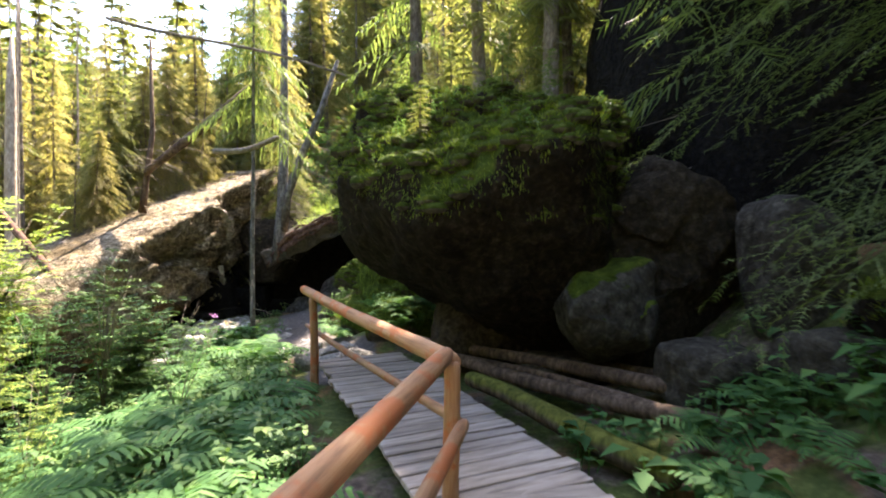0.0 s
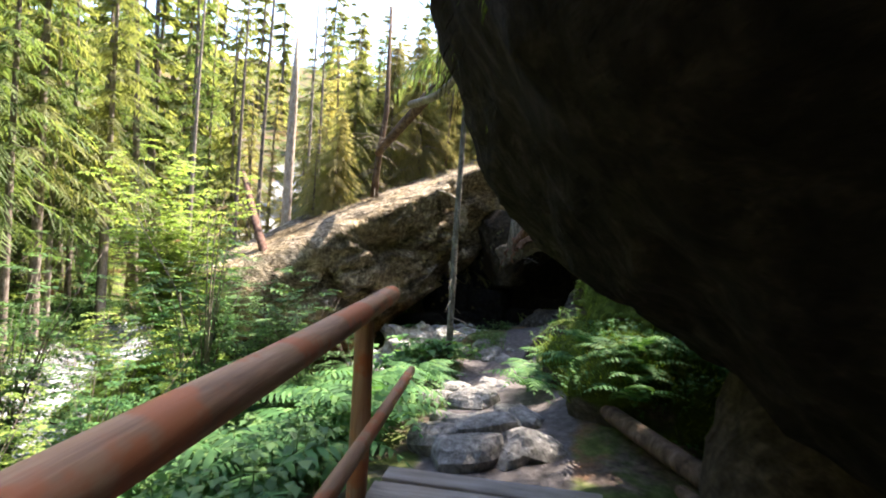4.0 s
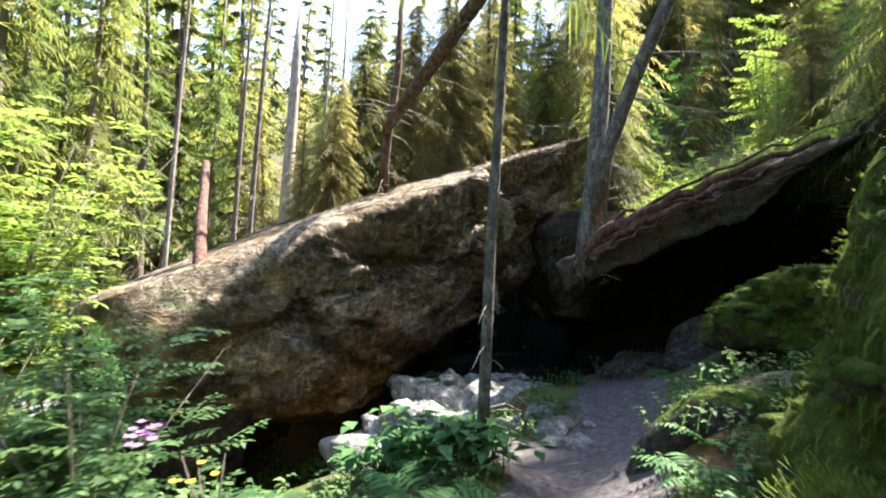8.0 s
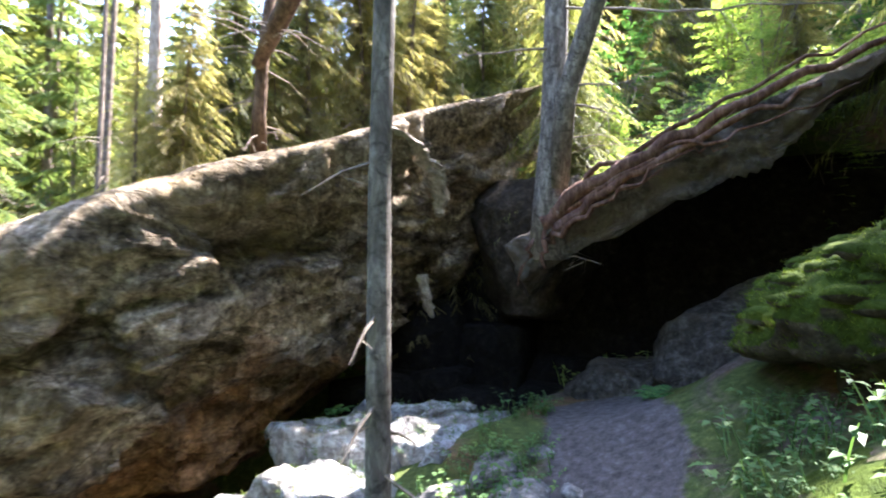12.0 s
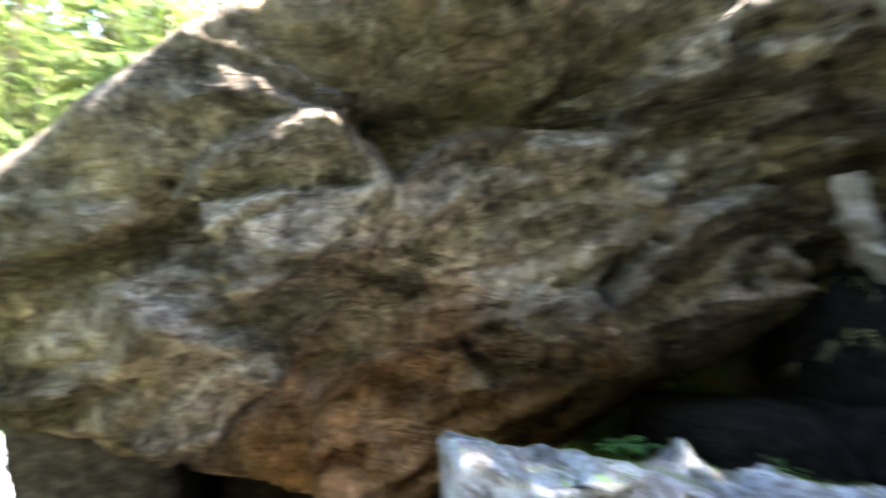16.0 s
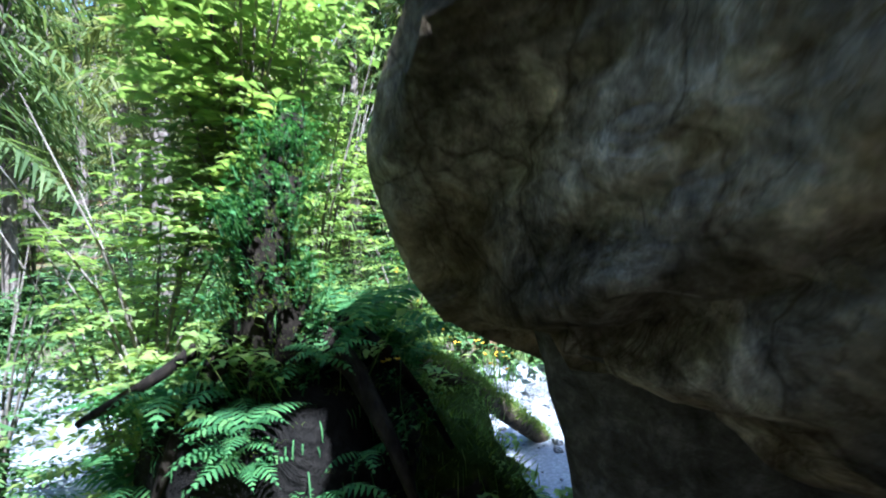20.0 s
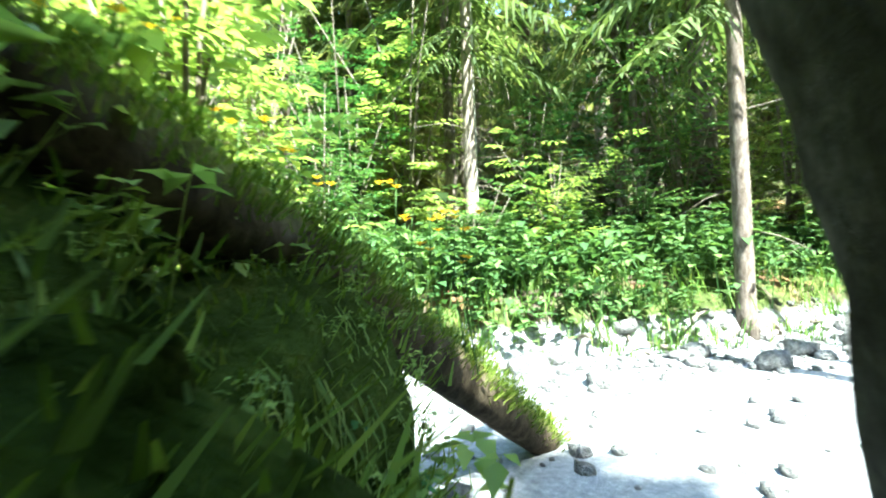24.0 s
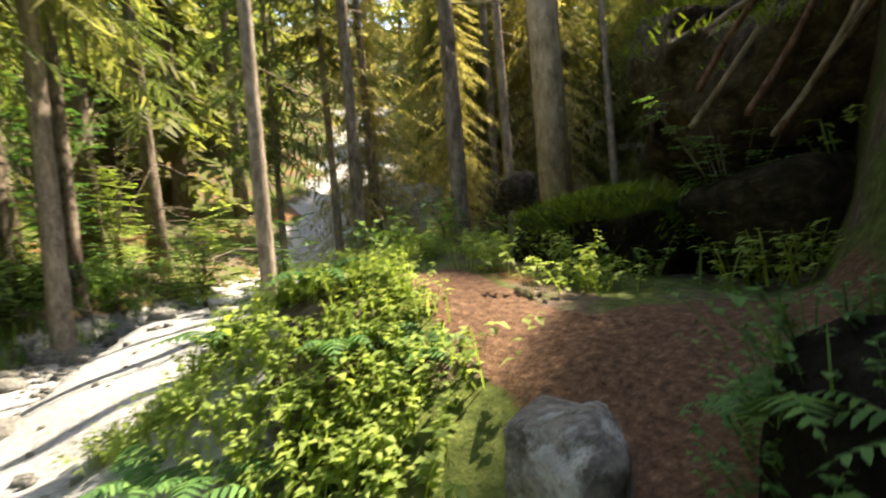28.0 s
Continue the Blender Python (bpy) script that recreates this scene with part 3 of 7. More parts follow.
M_PURPLE = leaf_mat("purple_petal", (0.35, 0.12, 0.4), (0.55, 0.28, 0.6), 0.3)
M_YELLOW = leaf_mat("yellow_petal", (0.7, 0.4, 0.02), (0.85, 0.55, 0.04), 0.3)
M_MOSS = leaf_mat("moss_blade", (0.05, 0.085, 0.012), (0.14, 0.2, 0.028), 0.3, (0.27, 0.3, 0.05), 0.8)
M_GRASS = leaf_mat("grass_blade", (0.05, 0.11, 0.02), (0.14, 0.24, 0.05), 0.35, (0.28, 0.3, 0.09), 0.6)


def ground_mat():
    m, nt, b = mat("forest_floor")
    v = coords(nt)
    big, fine = noise_tex(nt, v, 0.6, 5, 0.6, 0.5), noise_tex(nt, v, 11, 8, 0.7)
    soil = ramp(nt, fine, [(0.3, (0.035, 0.026, 0.02)), (0.5, (0.1, 0.075, 0.06)), (0.7, (0.19, 0.15, 0.125))])
    litter = ramp(nt, noise_tex(nt, v, 24, 6, 0.7), [(0.35, (0.1, 0.05, 0.025)), (0.6, (0.26, 0.13, 0.06)), (0.75, (0.4, 0.24, 0.13))])
    green = ramp(nt, fine, [(0.3, (0.028, 0.042, 0.012)), (0.55, (0.075, 0.105, 0.026)), (0.75, (0.15, 0.18, 0.045))])
    col = mixc(nt, ramp(nt, big, [(0.5, (0, 0, 0)), (0.58, (0.8, 0.8, 0.8))]), soil, litter)
    col = mixc(nt, ramp(nt, noise_tex(nt, v, 0.9, 6, 0.65, 0.8), [(0.42, (0, 0, 0)), (0.52, (0.9, 0.9, 0.9))]), col, green)
    # bare trodden earth and the stony river bed, by painted masks
    for layer, paint in (("path", ramp(nt, fine, [(0.3, (0.05, 0.043, 0.04)), (0.55, (0.115, 0.1, 0.095)), (0.75, (0.2, 0.18, 0.172))])),
                         ("litter", ramp(nt, noise_tex(nt, v, 26, 6, 0.7), [(0.3, (0.045, 0.027, 0.019)), (0.55, (0.13, 0.075, 0.05)), (0.75, (0.28, 0.18, 0.125))])),
                         ("bed", ramp(nt, noise_tex(nt, v, 18, 8, 0.75), [(0.3, (0.17, 0.175, 0.185)), (0.55, (0.31, 0.315, 0.325)), (0.72, (0.47, 0.47, 0.465))]))):
        at = nt.nodes.new("ShaderNodeAttribute")
        at.attribute_name = layer
        k = mth(nt, "ADD", at.outputs["Fac"], mth(nt, "MULTIPLY", mth(nt, "SUBTRACT", noise_tex(nt, v, 3.0, 6, 0.7), 0.5), 0.9))
        col = mixc(nt, ramp(nt, k, [(0.42, (0, 0, 0)), (0.58, (1, 1, 1))]), col, paint)
    nt.links.new(col, b.inputs["Base Color"])
    b.inputs["Roughness"].default_value = 0.95
    b.inputs["Specular IOR Level"].default_value = 0.1
    bump(nt, b, fine, 0.9, 0.04)
    return m


M_GROUND = ground_mat()

# ---------------------------------------------------------------- the lie of the land
def smooth(a, b, x):
    u = min(1.0, max(0.0, (x - a) / (b - a)))
    return u * u * (3 - 2 * u)


RIVER = [(20, -14), (2, -5.0), (-5, 1.0), (-9, 4.8), (-12, 7.8), (-15, 10.2), (-18, 12.2), (-22, 16), (-30, 26), (-45, 44)]
PATHLINE = [(-1.4, 7.6), (-2.0, 9.5), (-3.3, 11.6), (-4.2, 13.6), (-5.4, 14.7), (-7.0, 14.0), (-8.6, 12.9), (-10.1, 11.6), (-11.4, 11.0), (-12.5, 11.8), (-13.0, 13.2), (-12.95, 14.1), (-12.7, 14.5)]
SIDEPATH = [(-13.0, 13.6), (-13.9, 13.9), (-15.2, 14.6)]
CAVELINE = [(-3.6, 12.5), (-4.6, 14.6), (-4.7, 16.4), (-5.3, 17.9)]
MOUNDS = [  # x, y, radius, height
    (-9.5, 10.5, 0.75, 0.9), (-6.9, 16.4, 1.0, 0.25), (-2.5, 14.6, 1.1, 0.75), (-0.8, 10.4, 1.0, 0.35), (-2.0, 18.0, 2.0, 0.7), (-14.95, 13.35, 0.85, 0.75), (3.5, 3.5, 1.6, 0.25), (-5.35, 13.1, 0.75, 0.5),
]


def line_dist(line, x, y):
    """Distance to a line of points, with its side: positive to the left of its run."""
    best, sgn = 1e9, 1
    for (ax, ay), (bx, by) in zip(line, line[1:]):
        dx, dy = bx - ax, by - ay
        u = max(0.0, min(1.0, ((x - ax) * dx + (y - ay) * dy) / (dx * dx + dy * dy)))
        px, py = ax + u * dx, ay + u * dy
        d = math.hypot(x - px, y - py)
        if d < best:
            best, sgn = d, 1 if dx * (y - ay) - dy * (x - ax) > 0 else -1
    return best * sgn


NEAR_X = [-60, -18, -13.5, -10.5, -9.0, -8.0, -7.0, -5.4, -4.2, -3.0, -1.6, 2, 8, 40]
NEAR_Z = [-1.6, -2.0, -2.6, -3.0, -2.5, -1.9, -1.4, -1.25, -1.0, -0.5, -0.3, -0.25, 1.2, 9.0]


def ground(x, y):
    r = line_dist(RIVER, x, y)
    bed = -3.05 + 0.06 * max(0, min(12, x + 12))
    near = float(np.interp(x, NEAR_X, NEAR_Z))
    if r > 0:  # the far bank
        z = bed + 0.75 * smooth(1.9, 2.6, r) + 0.2 * max(0, min(6, r - 2.4)) + 0.05 * max(0, r - 8)
    else:
        z = bed + (max(near, bed) - bed) * smooth(2.3, 4.3, -r)
        # the trodden rise west of the slab
        z += (0.3 + 0.28 * smooth(-12.9, -12.1, x)) * smooth(12.1, 13.3, y) * smooth(-11.7, -12.5, x) + 0.25 * smooth(13.0, 14.5, y) * smooth(-11.7, -12.5, x) - 0.75 * smooth(15.3, 19.0, y) * smooth(-12.6, -14.0, x)
        # the trodden floor climbs to the mouth of the hollow
        z += 0.5 * smooth(14.9, 17.4, y) * smooth(-7.2, -6.2, x) * smooth(-1.5, -3.0, x) * (1 - smooth(20.0, 22.0, y))
        # the high terrace behind the slab
        e = smooth(13.9, 15.4, y) * smooth(-12.5, -11.6, x) * smooth(-10.9 + 0.3 * (y - 13), -11.9 + 0.3 * (y - 13), x)
        e *= 1 - smooth(-6.8, -6.0, x)
        z += e * (1.0 + 0.45 * (y - 12.5) - z)
        # the hillside to the north and east
        z += smooth(20.0, 22.5, y) * smooth(-14, -9, x) * (2.4 + 0.42 * (y - 20) + 0.25 * max(-5, min(8, x + 5)) - z)
        z += 0.5 * max(0, x - 3.2) * smooth(-8, 2, y)
    z += 0.52 * max(0, min(75, math.hypot(x + 6, y - 10) - 27))
    for mx, my, mr, mh in MOUNDS:
        d2 = ((x - mx) ** 2 + (y - my) ** 2) / (mr * mr)
        if d2 < 9:
            z += mh * math.exp(-d2)
    return z + 0.06 * noise.fractal(Vector((x * 0.9, y * 0.9, 0)), 1, 2, 4) + 0.4 * smooth(14, 40, math.hypot(x + 6, y - 10)) * noise.noise(Vector((x * 0.15, y * 0.15, 3)))


def build_ground():
    """One sheet: fine where one walks, coarse out to the horizon."""
    def axis(lo, hi, step, far):
        a = list(np.arange(lo, hi + 1e-6, step))
        s, x = step, hi
        while x < far:
            s *= 1.16
            x += s
            a.append(x)
        s, x = step, lo
        while x > -far:
            s *= 1.16
            x -= s
            a.insert(0, x)
        return a
    xs, ys = axis(-24, 6, 0.16, 900), axis(-4, 24, 0.16, 900)
    V, path, litter, bed = [], [], [], []
    for y in ys:
        for x in xs:
            V.append((x, y, ground(x, y)))
            near = -26 < x < 8 and -6 < y < 26
            d = min(abs(line_dist(PATHLINE, x, y)), abs(line_dist(CAVELINE, x, y)), abs(line_dist(SIDEPATH, x, y)) + 0.12) if near else 9
            west = smooth(-10.5, -12.0, x)
            w = 1.0 - smooth(0.35 - 0.1 * west, 0.95 - 0.35 * west, d)
            far = west * smooth(12.2, 13.0, y)
            litter.append(w * far)
            path.append(w * (1 - far))
            r = line_dist(RIVER, x, y)
            bed.append(1.0 - smooth(2.0, 2.5, r) if r > 0 else 1.0 - smooth(2.1, 2.9, -r))
    nx = len(xs)
    F = [(j * nx + i, j * nx + i + 1, (j + 1) * nx + i + 1, (j + 1) * nx + i) for j in range(len(ys) - 1) for i in range(nx - 1)]
    me = quads("ground", np.array(V), np.array(F), M_GROUND)
    for name, val in (("path", path), ("litter", litter), ("bed", bed)):
        at = me.attributes.new(name, "FLOAT", "POINT")
        at.data.foreach_set("value", np.array(val, np.float32))
    me.polygons.foreach_set("use_smooth", [True] * len(me.polygons))
    return tagged(new("ground", me), "forest floor of soil, moss and needle litter with a stony river bed", "ground", kind="structure")


build_ground()


# ---------------------------------------------------------------- large rocks
ROCKS = {}


def rock(name, at, planes, material, label, level=5, group="", carve=None, **kw):
    V, F = rock_shape(planes, level, **kw)
    if carve:
        V = [carve(v + Vector(at)) - Vector(at) for v in V]
    W, G = np.array([tuple(v) for v in V]) + np.array(at), np.array(F)
    if name in ROCKS:
        W, G = np.concatenate([ROCKS[name][0], W]), np.concatenate([ROCKS[name][1], G + len(ROCKS[name][0])])
    ROCKS[name] = (W, G)
    ob = new(name, mesh(name, V, F, material, True))
    ob.location = at
    return tagged(ob, label, "rock", group)


def blocky(scale, amp):
    """A carver that shifts a rock's surface block by block, so that it breaks into angular steps."""
    def carve(p):
        near = noise.voronoi(p * scale)[1]
        d = noise.voronoi(p * scale)[0]
        t0 = noise.cell_vector(near[0] * 31.0) - Vector((0.5, 0.5, 0.5))
        t1 = noise.cell_vector(near[1] * 31.0) - Vector((0.5, 0.5, 0.5))
        k = 0.5 * (1 - smooth(0.0, 0.12, d[1] - d[0]))
        return p + (t0 * (1 - k) + t1 * k) * amp
    return carve


def local(at, planes):
    """Planes given by normal and a point they pass through, from a rock's middle."""
    out = []
    for n, p in planes:
        n = Vector(n).normalized()
        out.append((n[:], max(0.05, n.dot(Vector(p) - Vector(at)))))
    return out


# the long slab: an overhanging front, a top that climbs to the north, a blunt tip
def slab_front(p):
    """The front steps back beyond a ragged rib, and bears shallow scoops and ledges."""
    front = Vector((0.96, -0.11, -0.26))
    depth = front.dot(p - Vector((-8.95, 12.46, 0.6)))
    if depth < -0.7:
        return p
    hold = smooth(-0.7, -0.2, depth)
    rim = Vector((0.42, -0.475, 0.77)).dot(Vector((-8.19, 14.98, 2.38)) - p)
    yr = float(np.interp(p.z, [-0.5, 0.2, 0.7, 1.2, 1.35, 1.9, 3.2, 5], [19.2, 18.4, 17.75, 17.6, 17.95, 17.9, 17.0, 16.4])) + 0.1 * noise.noise(p * 2.5)
    back = 0.38 * smooth(0.0, 0.16, p.y - yr) * (1 - 0.4 * smooth(1.0, 2.6, p.y - yr))
    back -= 0.06 * math.exp(-(((p.y - yr) + 0.16) / 0.24) ** 2)
    q = Vector((p.y * 0.55, p.z * 0.75, 4.0))
    scoop = 0.22 * max(0.0, noise.noise(q * 1.3) - 0.05) + 0.05 * abs(noise.noise(q * 3.1))
    # broken facets of two sizes, each with a tilt of its own
    facet = 0.0
    for k, amp in ((0.7, 0.36), (1.7, 0.3), (4.0, 0.2)):
        c = Vector(((p.y + 0.3 * p.z) * k * 0.8, (p.z - 0.3 * p.y) * k * 1.35, p.x * k * 0.3)) + 0.25 * noise.noise_vector(p * k * 1.3)
        near = noise.voronoi(c)[1][0]
        tilt = noise.cell_vector(near * 37.0 + Vector((0.5, 0.5, 0.5)))
        facet += amp / k * 1.1 * ((tilt - Vector((0.5, 0.5, 0.5))).dot(c - near) + 0.35 * (tilt.z - 0.5))
    facet = max(-0.2, min(0.25, facet))
    # layered ledges that dip towards the tip
    u = p.z - 0.45 * (p.y - 14) + 0.25 * noise.noise(q * 0.9)
    ledge = 0.1 * ((u * 1.15) % 1.0) ** 3 + 0.05 * ((u * 3.3 + noise.noise(q * 1.7)) % 1.0) ** 3
    return p - front * hold * (back + (1.1 * scoop + ledge + 1.5 * facet) * (0.12 + 0.88 * smooth(0.1, 1.0, rim)) * (1 - smooth(0.3, 1.2, -(p.y - 12.6))))


B = (-10.1, 16.0, 0.9)
rock("long_slab", B, local(B, [
    ((0.96, -0.11, -0.26), (-8.95, 12.46, 0.6)),
    ((-0.1, -0.42, 0.9), (-8.2, 16.1, 3.15)),
    ((-0.05, -0.37, 0.92), (-7.8, 19.1, 4.2)),
    ((0.42, -0.475, 0.77), (-8.19, 14.98, 2.47)),
    ((0.6, -0.75, 0.645), (-9.05, 12.07, 0.57)),
    ((0.1, -0.98, -0.1), (-9.4, 11.3, -0.2)),
    ((0.68, -0.58, -0.45), (-10.14, 10.92, -0.82)),
    ((0.35, -0.2, -0.9), (-10.72, 11.11, -1.14)),
    ((-0.93, -0.3, -0.2), (-11.1, 11.6, -1.6)),
    ((-1, 0, 0), (-11.75, 16, 0)),
    ((0, 1, 0), (-8, 21.7, 0)),
    ((0.55, 0.3, -0.78), (-9.4, 15.6, -1.3)),
    ((0, 0, -1), (0, 0, -3.4)),
]), M_GREY, "long overhanging grey-brown rock slab with a sunlit top", 7, carve=slab_front, sharp=40, amp=0.07, freq=0.7, seed=3, fine=0.022, ridge=0.05)

# the heel is the slab's own rock; the dimmer colour paints its shade
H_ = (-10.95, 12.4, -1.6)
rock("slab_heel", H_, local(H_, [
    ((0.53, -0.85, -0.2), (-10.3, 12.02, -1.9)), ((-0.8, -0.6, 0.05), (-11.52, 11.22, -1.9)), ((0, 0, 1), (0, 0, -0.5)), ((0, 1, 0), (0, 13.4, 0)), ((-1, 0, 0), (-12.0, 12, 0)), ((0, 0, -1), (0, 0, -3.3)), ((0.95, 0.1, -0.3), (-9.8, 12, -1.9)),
]), M_DIM, "overhanging heel of the long slab, darkened for its shade", 5, sharp=40, amp=0.04, seed=88, fine=0.02)

# the broken rib that runs down the slab's front, paled to stand in for sunlight
def rib(pts, radii, seed):
    V, F, n = [], [], 7
    rng = random.Random(seed)
    P = []
    for a, b in zip(pts, pts[1:]):
        P += [Vector(a).lerp(Vector(b), k / 5) for k in range(5)]
    P.append(Vector(pts[-1]))
    for i, c in enumerate(P):
        u = i / (len(P) - 1)
        r = float(np.interp(u, [k / (len(radii) - 1) for k in range(len(radii))], radii)) * rng.uniform(0.75, 1.25)
        for k in range(n):
            t = 6.283 * k / n + 0.3
            V.append(c + Vector((math.cos(t) * 1.1, math.sin(t), 0.25 * rng.uniform(-1, 1))) * r * rng.uniform(0.7, 1.2))
    for i in range(len(P) - 1):
        for k in range(n):
            F.append((i * n + k, i * n + (k + 1) % n, (i + 1) * n + (k + 1) % n, (i + 1) * n + k))
    F += [tuple(range(n))[::-1], tuple(range((len(P) - 1) * n, len(P) * n))]
    tagged(new("rock_rib", mesh("rock_rib", V, F, M_RIB)), "broken rib on the slab's front, its sunlight put into the pale colour", "rock", "slab ribs")


rib([(-7.76, 16.66, 3.13), (-7.7, 17.07, 3.05), (-7.68, 17.44, 2.87), (-7.69, 17.76, 2.63), (-7.74, 18.02, 2.33), (-7.82, 18.08, 2.02)], [0.1, 0.13, 0.16, 0.17, 0.16, 0.06], 1)
rib([(-8.1, 18.0, 1.08), (-8.16, 18.16, 0.7), (-8.22, 18.45, 0.34)], [0.07, 0.11, 0.06], 2)

# the leaning slab with the tree, east of it, roof of the hollow
def slab_layers(p):
    """Thin beds split the slab's front into ragged shelves."""
    if p.y > 19.2:
        return p
    u = p.z - 0.4 * (p.x + 5) + 0.12 * noise.noise(p * 1.1)
    step = ((u * 2.1) % 1.0) ** 3 * 0.13 + 0.16 * abs(noise.noise(Vector((p.x * 1.1, p.z * 1.9, 2)))) + 0.08 * abs(noise.noise(Vector((p.x * 3.1, p.z * 4.3, 7))))
    low = smooth(0.5, 0.0, p.z - (1.55 + 0.447 * (p.x + 5) + 0.42 * (p.y - 18)))
    lift = low * (0.42 * max(0.0, p.x + 3.3) + 0.14 * noise.noise(Vector((p.x * 1.7, p.y, 5))) + 0.1 * noise.noise(Vector((p.x * 4.3, p.y * 2, 9))))
    return p + Vector((0, 1, 0.1)) * step + Vector((0, 0, lift))


R = (-3.2, 20.2, 3.3)
rock("root_slab", R, local(R, [
    ((-1, -0.1, -0.3), (-6.2, 18.1, 1.8)),
    ((0.05, -1, -0.12), (-5, 18.0, 2.4)),
    ((-0.33, -0.25, 0.92), (-5.0, 18.1, 2.45)),
    ((0.38, 0.36, -0.85), (-5.0, 18, 1.55)),
    ((-0.85, -0.3, -0.35), (-6.75, 18.6, 0.9)),
    ((1, 0, 0), (3.5, 20, 4)),
    ((0, 1, 0), (-4, 23.5, 4)),
]), M_SLAB, "leaning rock slab with roots along its edge", 6, carve=slab_layers, sharp=40, amp=0.12, freq=0.9, seed=5, fine=0.05, ridge=0.08)
# back wall whose near-black colour carries the hollow's shade
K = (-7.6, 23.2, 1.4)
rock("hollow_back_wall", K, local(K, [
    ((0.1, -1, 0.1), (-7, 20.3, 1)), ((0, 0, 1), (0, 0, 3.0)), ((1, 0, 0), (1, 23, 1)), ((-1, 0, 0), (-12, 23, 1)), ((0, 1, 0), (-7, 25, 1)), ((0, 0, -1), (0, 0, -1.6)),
]), M_DEEPSHADE, "rock wall at the back of the hollow, near-black for its shade", 5, sharp=16, amp=0.25, seed=17)
FT = (-6.5, 18.6, 1.25)
rock("hanging_foot", FT, local(FT, [((-0.8, -0.3, -0.35), (-6.62, 18.45, 1.1)), ((0.7, -0.15, -0.7), (-6.4, 18.5, 0.98)), ((0.1, -1, 0.1), (-6.5, 18.3, 1.0)), ((-0.35, 0, 1), (-6.5, 18.4, 1.65)), ((1, 0, 0), (-6.1, 18, 1)), ((0, 1, 0), (-6, 19.0, 1))]), M_SLAB, "pale pointed foot of the leaning slab", 4, sharp=20, amp=0.1, freq=2.0, seed=90, fine=0.03)
# rubble added over the hollow's floor, its shade in the near-black colour
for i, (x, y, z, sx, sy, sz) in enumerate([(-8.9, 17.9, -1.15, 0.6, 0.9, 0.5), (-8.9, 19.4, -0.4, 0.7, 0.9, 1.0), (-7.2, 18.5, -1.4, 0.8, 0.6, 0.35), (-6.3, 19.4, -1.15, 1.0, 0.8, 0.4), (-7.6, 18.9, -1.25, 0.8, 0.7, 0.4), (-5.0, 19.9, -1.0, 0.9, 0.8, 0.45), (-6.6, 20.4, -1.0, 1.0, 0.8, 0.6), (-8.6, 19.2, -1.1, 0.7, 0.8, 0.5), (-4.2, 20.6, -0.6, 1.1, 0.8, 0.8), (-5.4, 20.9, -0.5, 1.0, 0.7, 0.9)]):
    rock("cave_rubble", (x, y, z), boulder_planes(random.Random(160 + i), sx, sy, sz, 9), M_DEEPSHADE, "near-black rock added to darken the floor of the hollow", 3, "cave rubble", sharp=30, amp=0.06, seed=91 + i)
rock("path_mound", (-2.85, 14.4, -0.6), boulder_planes(random.Random(9), 0.95, 0.95, 0.8), M_MOSSD, "low hump of rock under moss and needles beside the path", 4, sharp=9, amp=0.1, seed=99)
# plug added to keep light out of the hollow, shade put into its colour
rock("plug_rock", (-6.9, 20.5, 1.5), boulder_planes(random.Random(2), 1.3, 1.2, 1.35, 7), M_SHADE, "rock plug added between the two slabs, shade in its colour", 5, carve=blocky(0.8, 0.25), sharp=40, amp=0.1, seed=16)
# boulder in the hollow, with the shade there put into its colour
rock("cave_boulder", (-8.0, 20.0, -0.6), boulder_planes(random.Random(3), 1.0, 0.7, 0.75, 9), M_DEEPSHADE, "boulder inside the hollow, near-black for the shade there", 4, sharp=40, amp=0.08, seed=18)
rock("cave_side_rock", (-3.3, 19.1, -0.2), boulder_planes(random.Random(6), 1.5, 1.0, 1.1, 14), M_SLAB, "grey boulder at the mouth of the hollow", 5, carve=blocky(0.9, 0.22), sharp=40, amp=0.1, seed=19, fine=0.03)
rock("pale_flat_stone", (-5.3, 19.1, -0.68), boulder_planes(random.Random(7), 0.75, 0.6, 0.4, 12), M_SLAB, "pale rounded stone at the mouth of the hollow", 5, carve=blocky(1.1, 0.12), sharp=40, amp=0.05, fine=0.03, seed=20)
MB = (-2.6, 16.4, 0.85)
rock("moss_boulder", MB, local(MB, [((-0.9, -0.15, 0.25), (-3.36, 16.2, 0.85)), ((-0.45, -0.1, 0.9), (-2.95, 16.2, 1.13)), ((0.1, -0.9, 0.3), (-2.7, 15.7, 0.9)), ((-0.2, -0.4, -0.9), (-3.1, 16.0, 0.42)), ((0.2, 0, 1), (-2.4, 16.4, 1.48)), ((1, 0, 0), (-1.4, 16, 1)), ((0, 1, 0), (-2.5, 17.3, 1)), ((0, 0, -1), (-2.5, 16.4, 0.25))]), M_MOSSALL, "boulder under a thick cushion of moss", 5, sharp=9, amp=0.17, freq=2.0, seed=21, fine=0.05)
rock("bearing_rock", (-2.1, 16.6, -0.1), boulder_planes(random.Random(208), 0.85, 0.75, 0.7, 9), M_DIM, "dark rock under the mossy boulder", 4, sharp=20, amp=0.08, seed=121)

# the mossy overhanging boulder beside the boardwalk
def moss_lumps(p):
    """Cushions of moss swell the boulder's upper side."""
    k = smooth(2.0, 2.5, p.z)
    return p + Vector((-0.12, -0.18, 0.3)) * k * (1.1 * abs(noise.noise(p * 1.5)) + 0.6 * abs(noise.noise(p * 3.3)) + 0.25 * abs(noise.noise(p * 7.0)))


